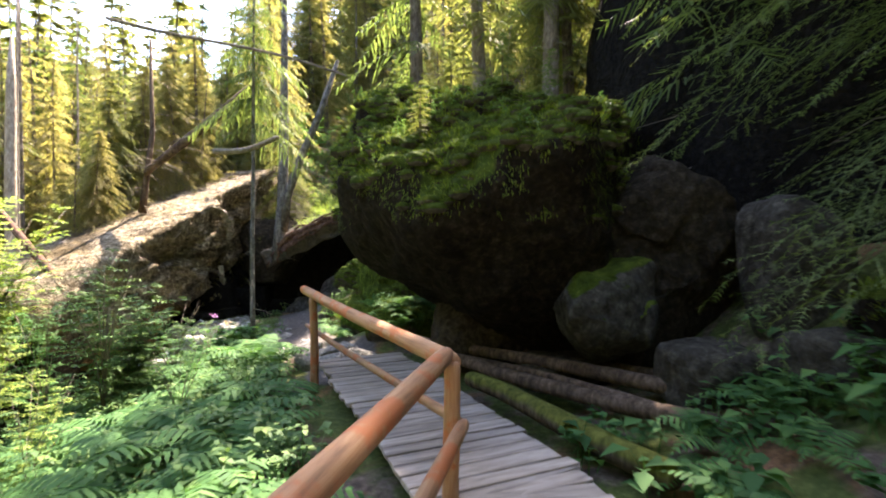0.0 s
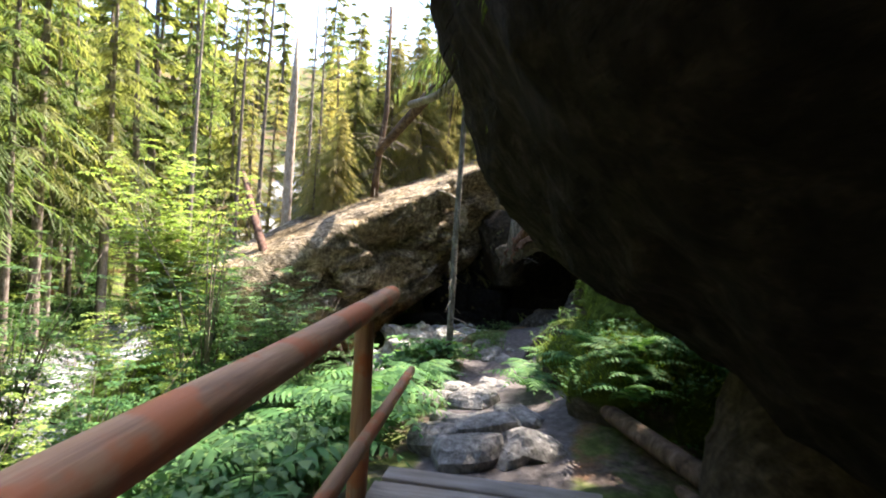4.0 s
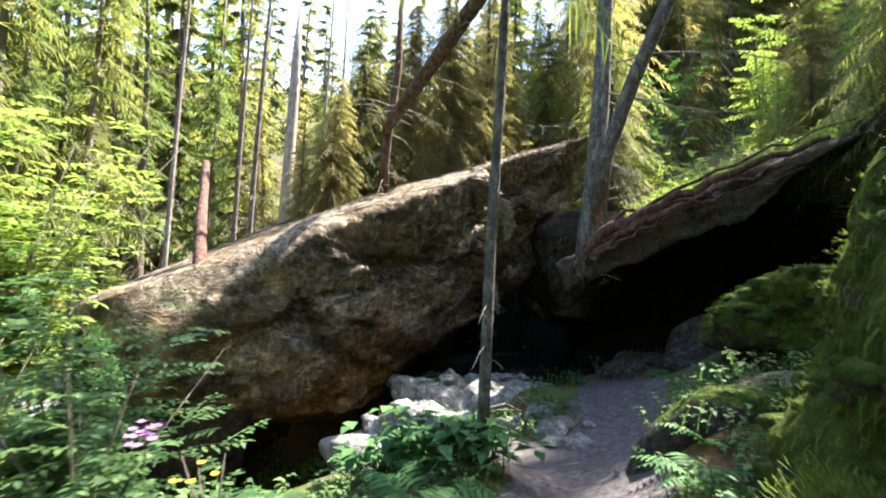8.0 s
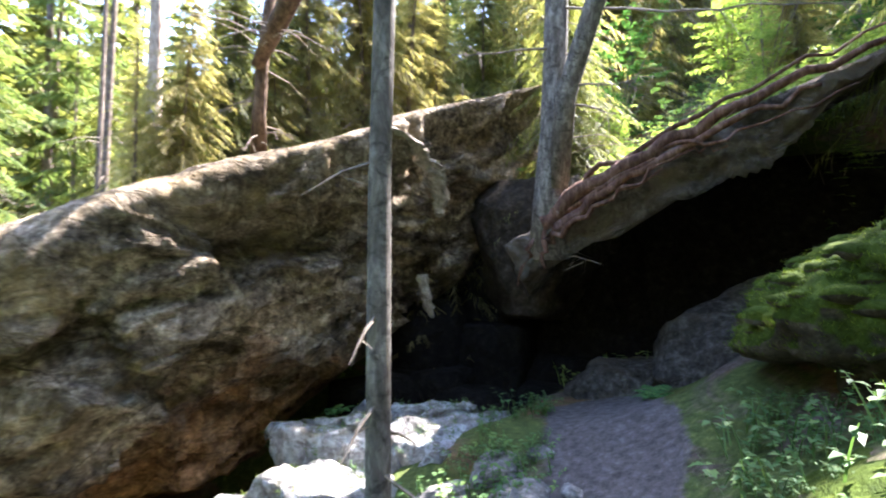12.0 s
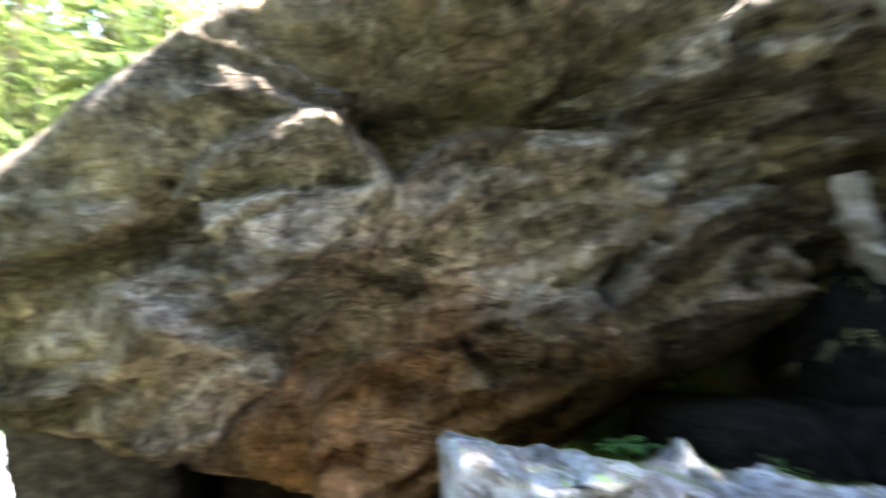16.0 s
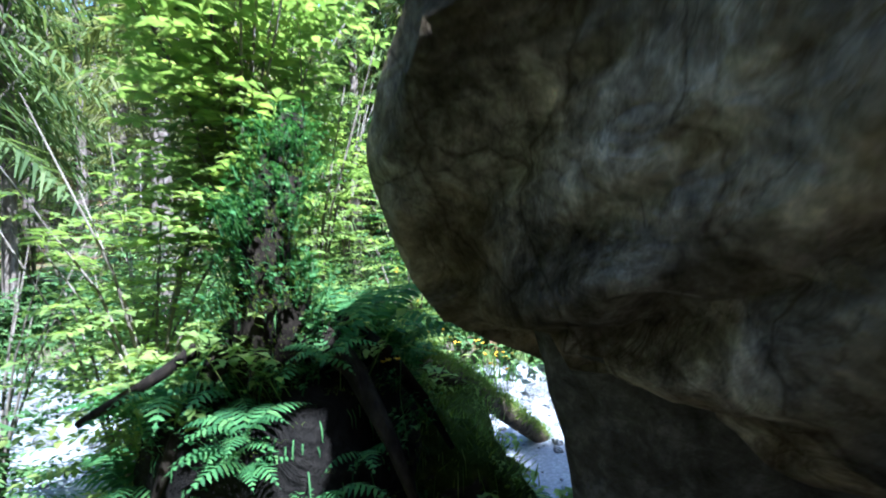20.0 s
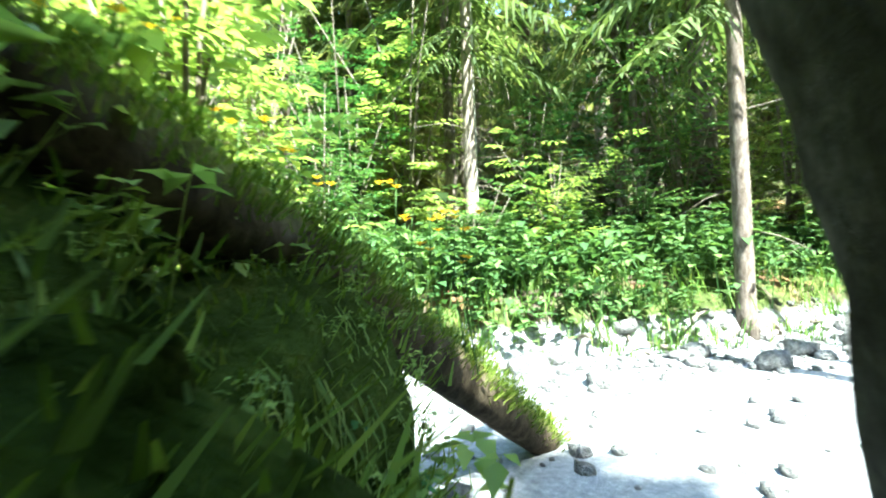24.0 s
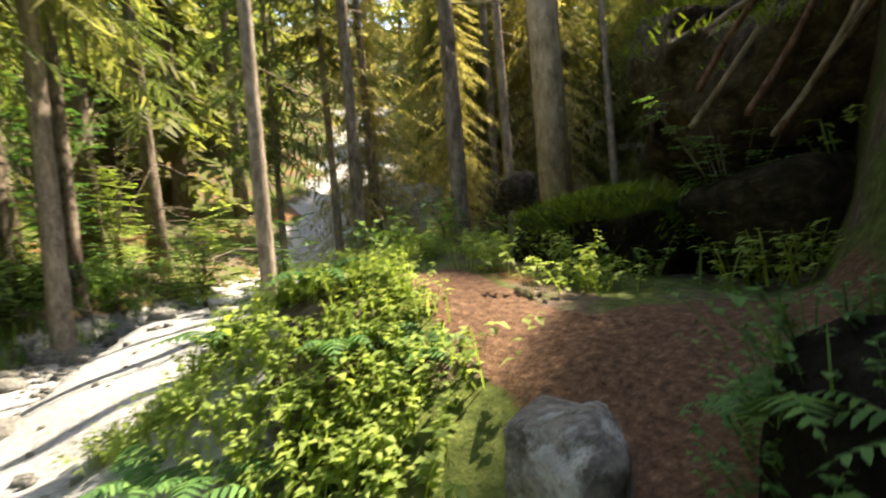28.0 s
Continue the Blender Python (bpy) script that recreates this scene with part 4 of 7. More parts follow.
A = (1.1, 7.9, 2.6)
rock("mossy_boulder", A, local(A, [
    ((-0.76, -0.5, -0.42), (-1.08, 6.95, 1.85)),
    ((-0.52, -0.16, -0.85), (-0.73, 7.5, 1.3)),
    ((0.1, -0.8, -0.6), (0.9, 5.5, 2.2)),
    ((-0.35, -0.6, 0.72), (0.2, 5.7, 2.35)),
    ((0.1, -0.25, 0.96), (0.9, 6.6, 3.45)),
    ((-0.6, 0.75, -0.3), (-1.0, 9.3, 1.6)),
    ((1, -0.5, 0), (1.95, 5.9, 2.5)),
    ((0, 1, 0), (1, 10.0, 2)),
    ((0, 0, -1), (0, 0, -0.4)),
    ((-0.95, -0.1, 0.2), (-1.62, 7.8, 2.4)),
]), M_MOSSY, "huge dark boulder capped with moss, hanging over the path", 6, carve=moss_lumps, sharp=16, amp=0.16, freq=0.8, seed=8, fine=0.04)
rock("boulder_prop", (0.75, 8.5, 0.35), boulder_planes(random.Random(206), 0.95, 0.9, 0.85, 10), M_DARK, "dark rock that props up the mossy boulder", 4, sharp=30, amp=0.1, seed=122)
# peaked boulder, darkened by colour for the deep shade on it
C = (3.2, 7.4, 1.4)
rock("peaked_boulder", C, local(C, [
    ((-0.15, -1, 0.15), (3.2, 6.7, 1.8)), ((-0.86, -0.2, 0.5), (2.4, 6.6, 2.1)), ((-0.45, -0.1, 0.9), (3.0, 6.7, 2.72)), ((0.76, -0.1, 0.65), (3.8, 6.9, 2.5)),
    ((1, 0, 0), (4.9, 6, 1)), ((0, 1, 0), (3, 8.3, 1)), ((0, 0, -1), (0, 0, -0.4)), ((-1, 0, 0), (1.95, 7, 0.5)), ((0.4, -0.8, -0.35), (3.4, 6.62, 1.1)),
]), M_SHADE, "peaked boulder with its deep shade put into the colour", 5, carve=blocky(1.2, 0.22), sharp=30, amp=0.12, freq=1.5, seed=12, fine=0.03)
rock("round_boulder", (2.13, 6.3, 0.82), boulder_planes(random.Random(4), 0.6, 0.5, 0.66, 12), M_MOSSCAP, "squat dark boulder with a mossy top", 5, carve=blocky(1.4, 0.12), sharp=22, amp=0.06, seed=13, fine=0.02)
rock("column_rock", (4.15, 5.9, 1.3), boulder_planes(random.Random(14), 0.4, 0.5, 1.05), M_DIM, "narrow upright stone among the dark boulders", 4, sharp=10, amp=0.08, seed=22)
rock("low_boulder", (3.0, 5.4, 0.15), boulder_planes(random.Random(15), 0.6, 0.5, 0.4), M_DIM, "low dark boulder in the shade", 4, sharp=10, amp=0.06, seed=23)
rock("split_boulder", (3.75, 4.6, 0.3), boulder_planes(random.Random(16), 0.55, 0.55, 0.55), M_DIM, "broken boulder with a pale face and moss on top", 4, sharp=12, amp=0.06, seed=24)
rock("moss_hump", (4.6, 3.9, 0.6), boulder_planes(random.Random(18), 0.9, 0.9, 0.9), M_MOSSY, "hump of rock covered in moss", 4, sharp=7, amp=0.1, seed=25)
rock("flat_ledge", (1.75, 7.0, -0.05), boulder_planes(random.Random(17), 0.7, 0.5, 0.16), M_DARK, "flat grey ledge under the overhang", 4, sharp=14, amp=0.03, seed=26)
rock("moss_bank", (-0.6, 12.3, 0.5), local((-0.6, 12.3, 0.5), [
    ((-0.9, -0.2, 0.2), (-2.0, 12.2, 0.9)), ((-0.45, -0.85, 0.2), (-1.2, 11.3, 0.9)), ((-0.3, -0.1, 0.92), (-1.2, 12, 2.5)), ((-0.6, 0, 0.75), (-1.75, 12, 1.9)), ((0, 1, 0), (-1, 13.7, 1)), ((1, 0, 0), (1.2, 12, 1)), ((0, 0, -1), (0, 0, -1)),
]), M_MOSSALL, "steep rock bank hung with long moss", 5, sharp=9, amp=0.36, freq=1.5, seed=27, fine=0.06)
rock("fern_boulder", (-0.75, 10.1, -0.1), boulder_planes(random.Random(19), 0.75, 0.7, 0.75), M_MOSSALL, "mossy boulder overgrown with ferns", 4, sharp=8, amp=0.1, seed=28)
rock("low_moss_rock", (-1.75, 11.6, -0.25), boulder_planes(random.Random(20), 0.5, 0.75, 0.5), M_MOSSALL, "low mossy rock at the edge of the path", 4, sharp=8, amp=0.08, seed=29)

# lichen-covered rocks in front of the long slab
for i, (x, y, z, sx, sy, sz) in enumerate([(-7.95, 16.15, -1.4, 0.8, 0.8, 0.62), (-7.1, 16.75, -1.4, 0.8, 0.7, 0.6), (-8.2, 16.95, -1.25, 0.42, 0.4, 0.42), (-7.4, 15.3, -1.6, 0.85, 0.7, 0.55), (-7.7, 17.3, -1.2, 0.36, 0.32, 0.36), (-6.5, 17.35, -1.25, 0.62, 0.5, 0.42), (-7.2, 17.45, -1.15, 0.34, 0.3, 0.34)]):
    rock("lichen_rock", (x, y, z), boulder_planes(random.Random(60 + i), sx, sy, sz, 16), M_PALE, "pale rock blotched with white lichen and moss", 5, "lichen rocks", carve=blocky(2.2, 0.2), sharp=60, amp=0.09, freq=1.6, seed=30 + i, fine=0.035)
rock("pale_ramp_rock", (-7.9, 14.6, -2.0), boulder_planes(random.Random(70), 1.0, 0.7, 0.5, 6), M_PALE, "pale sloping rock at the foot of the slab", 4, sharp=10, amp=0.05, seed=36)

# boulders west of the slab
OC = (-12.9, 17.1, -0.4)
rock("dark_outcrop", OC, local(OC, [
    ((-0.6, -0.8, 0), (-13.55, 16.4, -0.5)), ((-0.72, -0.25, -0.62), (-13.72, 16.45, -0.6)), ((-0.1, -0.3, 0.95), (-13.3, 16.7, 0.1)), ((0.2, -0.75, -0.6), (-12.9, 16.2, -0.9)), ((1, 0, 0), (-10.5, 17, 0)), ((0, 1, 0), (-13, 19.0, 0)), ((0, 0, -1), (0, 0, -2.9)), ((-1, 0, 0), (-13.95, 17, 0)),
]), M_DARK, "dark outcrop with moss along its top", 5, carve=blocky(0.8, 0.3), sharp=20, amp=0.2, freq=1.1, seed=41, fine=0.05)
rock("outcrop_foot", (-12.6, 16.4, -1.8), boulder_planes(random.Random(209), 0.8, 0.7, 0.6, 9), M_SHADE, "dark rock at the foot of the outcrop", 4, sharp=20, amp=0.12, seed=123)
rock("mossy_block", (-14.05, 16.1, -1.8), boulder_planes(random.Random(71), 0.72, 0.55, 0.52), M_MOSSY, "mossy block beside the path", 4, sharp=9, amp=0.12, seed=42)
# bank whose near-black colour stands in for the shade beside the path
rock("path_bank", (-12.1, 13.1, -2.55), boulder_planes(random.Random(78), 0.62, 0.65, 0.72), M_DEEPSHADE, "earthy bank beside the path, near-black for the shade on it", 4, sharp=8, amp=0.12, seed=49)
# wall added to block skylight from the east, darkened by its colour too
rock("shade_wall", (-11.45, 14.4, -1.45), boulder_planes(random.Random(210), 0.75, 1.2, 1.1, 8), M_SHADE, "dark rock wall added behind the long slab to hold off skylight", 4, sharp=20, amp=0.12, seed=124)
rock("step_stone", (-12.97, 12.62, -2.75), boulder_planes(random.Random(72), 0.22, 0.18, 0.17), M_PALE, "rounded grey stone at the edge of the path", 4, sharp=14, amp=0.04, seed=43)
rock("step_stone", (-13.15, 13.1, -2.37), boulder_planes(random.Random(73), 0.2, 0.2, 0.14), M_PALE, "grey stone set in the bank as a step", 4, sharp=14, amp=0.04, seed=44)
rock("far_boulder", (-20.5, 21.0, -1.2), boulder_planes(random.Random(74), 0.9, 0.9, 0.95), M_PALE, "grey boulder between the trees", 3, sharp=10, amp=0.08, seed=45)
rock("far_boulder", (-17.6, 20.4, -1.2), boulder_planes(random.Random(75), 0.8, 0.8, 0.7), M_DARK, "dark boulder between the trees", 3, sharp=10, amp=0.08, seed=46)

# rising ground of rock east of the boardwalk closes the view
# raised to block the sun; its near-black colour carries deep shade
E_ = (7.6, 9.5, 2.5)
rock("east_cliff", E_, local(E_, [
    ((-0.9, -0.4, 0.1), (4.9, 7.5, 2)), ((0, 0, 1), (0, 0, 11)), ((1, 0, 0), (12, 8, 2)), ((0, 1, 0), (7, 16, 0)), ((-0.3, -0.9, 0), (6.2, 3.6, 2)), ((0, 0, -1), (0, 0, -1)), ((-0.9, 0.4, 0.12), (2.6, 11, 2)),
]), M_DEEPSHADE, "near-black rock wall raised behind the boulders to deepen their shade", 5, sharp=14, amp=0.3, freq=0.6, seed=15)


# ---------------------------------------------------------------- boardwalk
def box(sx, sy, sz, bevel=0.01, rng=None):
    """A sawn piece with eased, slightly uneven edges."""
    bm = bmesh.new()
    bmesh.ops.create_cube(bm, size=1.0)
    for v in bm.verts:
        v.co = Vector((v.co.x * sx, v.co.y * sy, v.co.z * sz))
        if rng:
            v.co += Vector((rng.uniform(-1, 1), rng.uniform(-1, 1), rng.uniform(-1, 1))) * 0.008
    bmesh.ops.bevel(bm, geom=list(bm.edges), offset=bevel, segments=1, affect="EDGES")
    return bm


def bm_mesh(bm, name, material, smooth=False):
    me = bpy.data.meshes.new(name)
    bm.to_mesh(me)
    bm.free()
    me.materials.append(material)
    if smooth:
        me.polygons.foreach_set("use_smooth", [True] * len(me.polygons))
    return me


def log_mesh(name, a, b, r0, r1, material, seed=0, sides=14, rings=10, sag=0.0, wob=0.012):
    """A round pole from a to b with knots and a slight bend, rounded at its ends."""
    a, b = Vector(a), Vector(b)
    rng = random.Random(seed)
    d = (b - a).normalized()
    u = d.cross(Vector((0.2, 0.1, 1))).normalized()
    w = d.cross(u)
    V, F = [], []
    steps = [0, 0.012, 0.03] + [0.03 + 0.94 * (i + 1) / rings for i in range(rings - 1)] + [0.97, 0.988, 1.0]
    for i, s in enumerate(steps):
        r = r0 + (r1 - r0) * s
        r *= {0: 0.72, 1: 0.92, len(steps) - 1: 0.72, len(steps) - 2: 0.92}.get(i, 1.0)
        c = a.lerp(b, s) + u * wob * math.sin(s * 5 + seed) + w * (wob * math.cos(s * 4 + seed * 2) - sag * 4 * s * (1 - s))
        for k in range(sides):
            t = 2 * math.pi * k / sides
            rr = r * (1 + 0.07 * noise.noise(Vector((math.cos(t) * 1.5, math.sin(t) * 1.5 + seed * 9, s * 9))))
            V.append(c + rr * (math.cos(t) * u + math.sin(t) * w))
    for i in range(len(steps) - 1):
        for k in range(sides):
            k2 = (k + 1) % sides
            F.append((i * sides + k, i * sides + k2, (i + 1) * sides + k2, (i + 1) * sides + k))
    F.append(tuple(range(sides))[::-1])
    F.append(tuple(range((len(steps) - 1) * sides, len(steps) * sides)))
    return mesh(name, V, F, material, True)


def pole(name, a, b, r0, r1, material, parent, label="", seed=0, **kw):
    """A pole as a part whose own z runs along its length, so that its grain does too."""
    a, b = Vector(a), Vector(b)
    ln = (b - a).length
    me = log_mesh(name, (0, 0, 0), (0, 0, ln), r0, r1, material, seed, **kw)
    m = Matrix.Translation(a) @ (b - a).to_track_quat("Z", "Y").to_matrix().to_4x4()
    return part(name, me, parent, label, m)


def boardwalk():
    walkway = thing("boardwalk", pose(0, 0, 0), "weathered grey plank boardwalk on log bearers", "boardwalk")
    rng = random.Random(2)
    plank_sets = [((-0.55, -0.6), (0.0, 3.1), 1.3, 21), ((-0.15, 3.3), (-1.85, 7.35), 1.3, 24)]
    for (ax, ay), (bx, by), wide, n in plank_sets:
        d = Vector((bx - ax, by - ay))
        ln = d.length
        d /= ln
        right = Vector((d.y, -d.x))
        turn = math.degrees(math.atan2(right.y, right.x))
        for i in range(n):
            c = Vector((ax, ay)) + d * ln * (i + 0.5) / n + right * (wide / 2 + rng.uniform(-0.02, 0.02))
            me = bm_mesh(box(wide * rng.uniform(0.97, 1.04), ln / n - rng.uniform(0.012, 0.022), 0.04, 0.006, rng), "plank", M_PLANK)
            part("plank", me, walkway, m=pose(c.x, c.y, -0.02 + rng.uniform(-0.004, 0.004), rng.uniform(-0.5, 0.5), 0, turn + rng.uniform(-0.8, 0.8)))
        for k, off in enumerate((0.18, wide - 0.18)):
            a = Vector((ax, ay)) + right * off
            b = Vector((bx, by)) + right * off
            pole("bearer", (a.x, a.y, -0.14), (b.x, b.y, -0.14), 0.09, 0.08, M_MOSSLOG, walkway, seed=k)
    # the wedge where the two stretches meet
    for i in range(5):
        u = (i + 0.5) / 5
        a, b = Vector((-0.1, 3.2)), Vector((1.22, 2.95)).lerp(Vector((1.0, 3.95)), u)
        mid = (a + b) / 2
        ln = (b - a).length
        me = bm_mesh(box(ln, 0.17, 0.04, 0.006, rng), "plank", M_PLANK)
        part("plank", me, walkway, m=pose(mid.x, mid.y + 0.03, -0.024 - 0.002 * i, 0, 0, math.degrees(math.atan2(b.y - a.y, b.x - a.x))))


def railing():
    rail = thing("railing", pose(0, 0, 0), "peeled orange-brown log handrail on rough posts", "railing")
    pole("top_rail", (-1.1, -1.6, 0.93), (0.05, 3.42, 0.95), 0.07, 0.062, M_RAIL, rail, seed=1)
    pole("top_rail", (0.11, 3.36, 0.88), (-2.15, 7.72, 1.03), 0.07, 0.064, M_RAIL, rail, seed=2)
    for i, (x, y, top, low) in enumerate([(0.08, 3.36, 0.9, -0.6), (-1.82, 7.05, 0.97, -0.9), (-0.75, -0.2, 0.9, -0.6)]):
        pole("post", (x, y, low), (x, y, top), 0.06, 0.055, M_RAIL, rail, "brown debarked post", seed=4 + i)
    pole("mid_rail", (0.16, 3.5, 0.42), (-2.2, 8.05, 0.42), 0.04, 0.036, M_RAIL, rail, "split brown mid rail", seed=8)
    pole("mid_rail", (-0.9, -1.0, 0.45), (0.17, 3.28, 0.5), 0.05, 0.045, M_RAIL, rail, seed=9)


boardwalk()
railing()


# fallen poles along the east side of the boardwalk
for i, (a, b, r, m) in enumerate([((2.75, 5.05, 0.08), (-1.05, 9.5, 0.04), 0.095, M_FALLEN), ((2.75, 4.3, 0.0), (-0.05, 7.5, 0.03), 0.1, M_FALLEN), ((1.75, 3.7, -0.02), (0.3, 6.05, 0.04), 0.12, M_MOSSLOG), ((2.2, 5.0, 0.0), (-0.3, 8.3, 0.0), 0.06, M_FALLEN), ((3.4, 5.4, 0.05), (0.5, 8.6, 0.08), 0.07, M_FALLEN)]):
    ob = new("fallen_log", log_mesh("fallen_log", a, b, r, r * 0.8, m, 20 + i, wob=0.04))
    tagged(ob, "barkless brown fallen log beside the boardwalk" if m is M_FALLEN else "thick mossy fallen log beside the boardwalk", "log", "fallen logs")


# ---------------------------------------------------------------- trees
def tree_mesh(seed, height, low, spread, rings, per, dense=1.0, dead=0, wide=0.035, needle=None, bark=None, hang=0.55, coarse=False, twig=None):
    t, c, w = spruce_soups(seed, height, low, spread, rings, per, dense, dead, wide, hang, coarse)
    return (t.mesh("trunk", bark or M_BARK, True), quads("crown", np.array([tuple(v) for v in c.v]), np.array(c.f), needle or M_NEEDLE) if c.v else None,
            w.mesh("dead_branchwork", twig or M_TWIG) if dead else None)


def tree(kind, x, y, turn=0.0, size=1.0, label="tall spruce with grey-brown bark and drooping boughs", group="forest spruces", z=None, lean=(0, 0)):
    m = pose(x, y, ground(x, y) if z is None else z, lean[0], lean[1], turn) @ Matrix.Scale(size, 4)
    ob = thing("spruce_tree", m, label, "tree", group)
    for name, me in zip(("trunk", "crown", "dead_branchwork"), kind):
        if me:
            p = new(name, me)
            p.parent = ob
            if name == "dead_branchwork":
                p["kind"] = "stuff"
    return ob


SP_TALL = [tree_mesh(31 + i, 21, 5.0 + i, 2.4, 22, 4, 1.2, 50, 0.03, (M_NEEDLE, M_NEEDLE3, M_NEEDLE)[i], hang=0.8, coarse=True, bark=(M_BARK, M_BARK2, M_BARK)[i]) for i in range(3)]
SP_LOW = [tree_mesh(36 + i, 15, 1.2, 2.4, 28, 6, 1.5, 24, 0.026, M_NEEDLE if i else M_NEEDLE3, hang=0.8, coarse=True) for i in range(2)]
SP_YOUNG = [tree_mesh(41 + i, 4.5, 0.3, 1.3, 16, 6, 0.8, 4, 0.03, M_NEEDLE3 if i else M_NEEDLE, coarse=True) for i in range(2)]
SP_FADED = [tree_mesh(51 + i, 13, 1.0, 2.4, 30, 6, 1.3, 40, 0.019, M_NEEDLE2, hang=0.95, coarse=True, twig=M_TWIG2) for i in range(2)]

rng = random.Random(11)
TAN = math.tan(radians(SUN_EL))
SDX, SDY = sd.x / math.hypot(sd.x, sd.y), sd.y / math.hypot(sd.x, sd.y)
LIT = [(-9.6, 13.2, 1.2, 0.9), (-9.4, 14.5, 2.0, 0.9), (-9.0, 15.8, 2.7, 0.7), (-8.7, 17.0, 3.3, 0.6), (-8.3, 18.5, 4.0, 0.5), (-14.9, 13.3, -1.9, 0.9), (-14.3, 15.4, -1.9, 0.7), (-14.7, 16.3, -1.2, 0.5), (-14, 9.9, -3.0, 1.4), (-16.5, 11.4, -3.0, 1.5), (-19.5, 13.6, -3.0, 1.2), (-14.2, 14.6, -2.2, 0.8), (-9.5, 10, 1.0, 1.0), (-12.5, 10, -3, 0.8), (-3.5, 19.6, 4.0, 0.8), (-2.2, 19.6, 4.5, 0.9), (-4.6, 19.0, 3.4, 0.6), (-8.4, 17.7, 1.9, 0.3), (-1.0, 20.8, 5.2, 0.8)]


def shades_lit(x, y, z, low, high, wide):
    """Whether a crown between two heights keeps the sun from the clearings that it reaches."""
    for tx, ty, tz, tr in LIT:
        for h in np.arange(low, high, 1.0):
            d = (z + h - tz) / TAN
            w = wide * (1 - (h - low) / (high - low)) + tr
            if d > 0 and (x - SDX * d - tx) ** 2 + (y - SDY * d - ty) ** 2 < w * w:
                return True
    return False


def free(x, y, pad=0.0):
    """Where a tree may stand: not in the river, on the walk, or among the rocks."""
    r = line_dist(RIVER, x, y)
    if -4.0 - pad < r < 3.2 + pad or abs(line_dist(PATHLINE, x, y)) < 1.7 + pad:
        return False
    if -10.6 - pad < x < 3.4 + pad and -8 < y < 21.5:
        return False
    if -12.6 - pad < x <= -10.6 and 10 < y < 14.5:
        return False
    if 3 < x < 7 and 2 < y < 9:
        return False
    return True


WALK = [(0, 0)] + PATHLINE
spots = []
tries = 0
while len(spots) < 165 and tries < 30000:
    tries += 1
    a, d = rng.uniform(0, 6.283), 5 + 27 * rng.random() ** 0.75
    x, y = -8 + d * math.cos(a), 10 + d * math.sin(a)
    if not free(x, y) or any((x - p) ** 2 + (y - q) ** 2 < 2.6 for p, q in spots):
        continue
    far_side = line_dist(RIVER, x, y) > 0
    dist = abs(line_dist(WALK, x, y))
    if far_side and dist < 10.5 or dist < 7:
        continue
    if -8 < x < 6 and 19 < y < 36 and rng.random() < 0.7 or -21 < x < -11 and 16.5 < y < 30 and rng.random() < 0.65:
        continue
    if -10.0 < x < -1.0 and 21.5 < y < 31:
        continue
    k = rng.random()
    faded = 1.0 if -14 < x < 4 and y > 26 else (0.6 if y > 13 and not far_side else 0.1)
    kinds, low, high, wide = (SP_FADED, 1.5, 12, 2.0) if k < faded else ((SP_LOW, 1.5, 14, 2.0) if k < faded + 0.28 else (SP_TALL, 6, 20, 2.0))
    size = rng.uniform(0.85, 1.2)
    while size > 0.3 and shades_lit(x, y, ground(x, y), low * size, high * size, wide * size):
        size *= 0.8
    if size <= 0.3 or (kinds is SP_TALL and size < 0.7):
        continue
    spots.append((x, y))
    tree(rng.choice(kinds), x, y, rng.uniform(0, 360), size, *(("spruce with faded brownish hanging twigs", "faded spruces") if kinds is SP_FADED else ("tall spruce with grey-brown bark and drooping boughs", "forest spruces")),
         lean=(rng.uniform(-1.5, 1.5), rng.uniform(-1.5, 1.5)))
def far_woods(n):
    """The forest beyond, joined, too far off for single trees to matter."""
    parts = {0: ([], [], [0]), 1: ([], [], [0])}
    for i in range(n):
        a, d = 6.283 * (i + rng.random()) / n, rng.uniform(29, 44) if i % 2 else rng.uniform(44, 76)
        x, y = -8 + d * math.cos(a), 10 + d * math.sin(a)
        if abs(line_dist(RIVER, x, y)) < 3 or (0.6 < a < 2.0 and rng.random() < 0.3):
            continue
        m = np.array(pose(x, y, ground(x, y), 0, 0, rng.uniform(0, 360)) @ Matrix.Scale(rng.uniform(0.75, 1.1), 4))
        for j in (0, 1):
            V, F = FARSOUP[i % 2][j]
            vs, fs, o = parts[j]
            vs.append(V @ m[:3, :3].T + m[:3, 3])
            fs.append(F + o[0])
            o[0] += len(V)
    wood = thing("far_woods", pose(0, 0, 0), "distant spruce forest all round", "forest")
    wood["kind"] = "stuff"
    for j, nm, mt in ((0, "trunks", M_BARK), (1, "foliage", M_NEEDLE3)):
        p = new(nm, quads(nm, np.concatenate(parts[j][0]), np.concatenate(parts[j][1]), mt))
        p.parent, p["kind"] = wood, "stuff"


FARSOUP = []
for i in range(2):
    t_, c_, _ = spruce_soups(56 + i, 24, 1.0, 3.6, 19, 6, 0.36, 0, 0.26, 0.8, True)
    FARSOUP.append([(np.array([tuple(v) for v in q.v]), np.array([f for f in q.f if len(f) == 4])) for q in (t_, c_)])
far_woods(230)
# tall spruces added to keep the sun off the fern slope
for x, y, k in [(1.2, 14.4, 1.0), (2.8, 12.6, 1.0), (3.6, 16.0, 1.1)]:
    tree(SP_TALL[int(k * 10) % 3], x, y, rng.uniform(0, 360), k, z=max(ground(x, y), 1.5))
    if y < 15.5 and x > 2:
        tree(SP_LOW[0], x + 0.8, y + 0.9, rng.uniform(0, 360), 1.1, z=max(ground(x, y), 1.5))


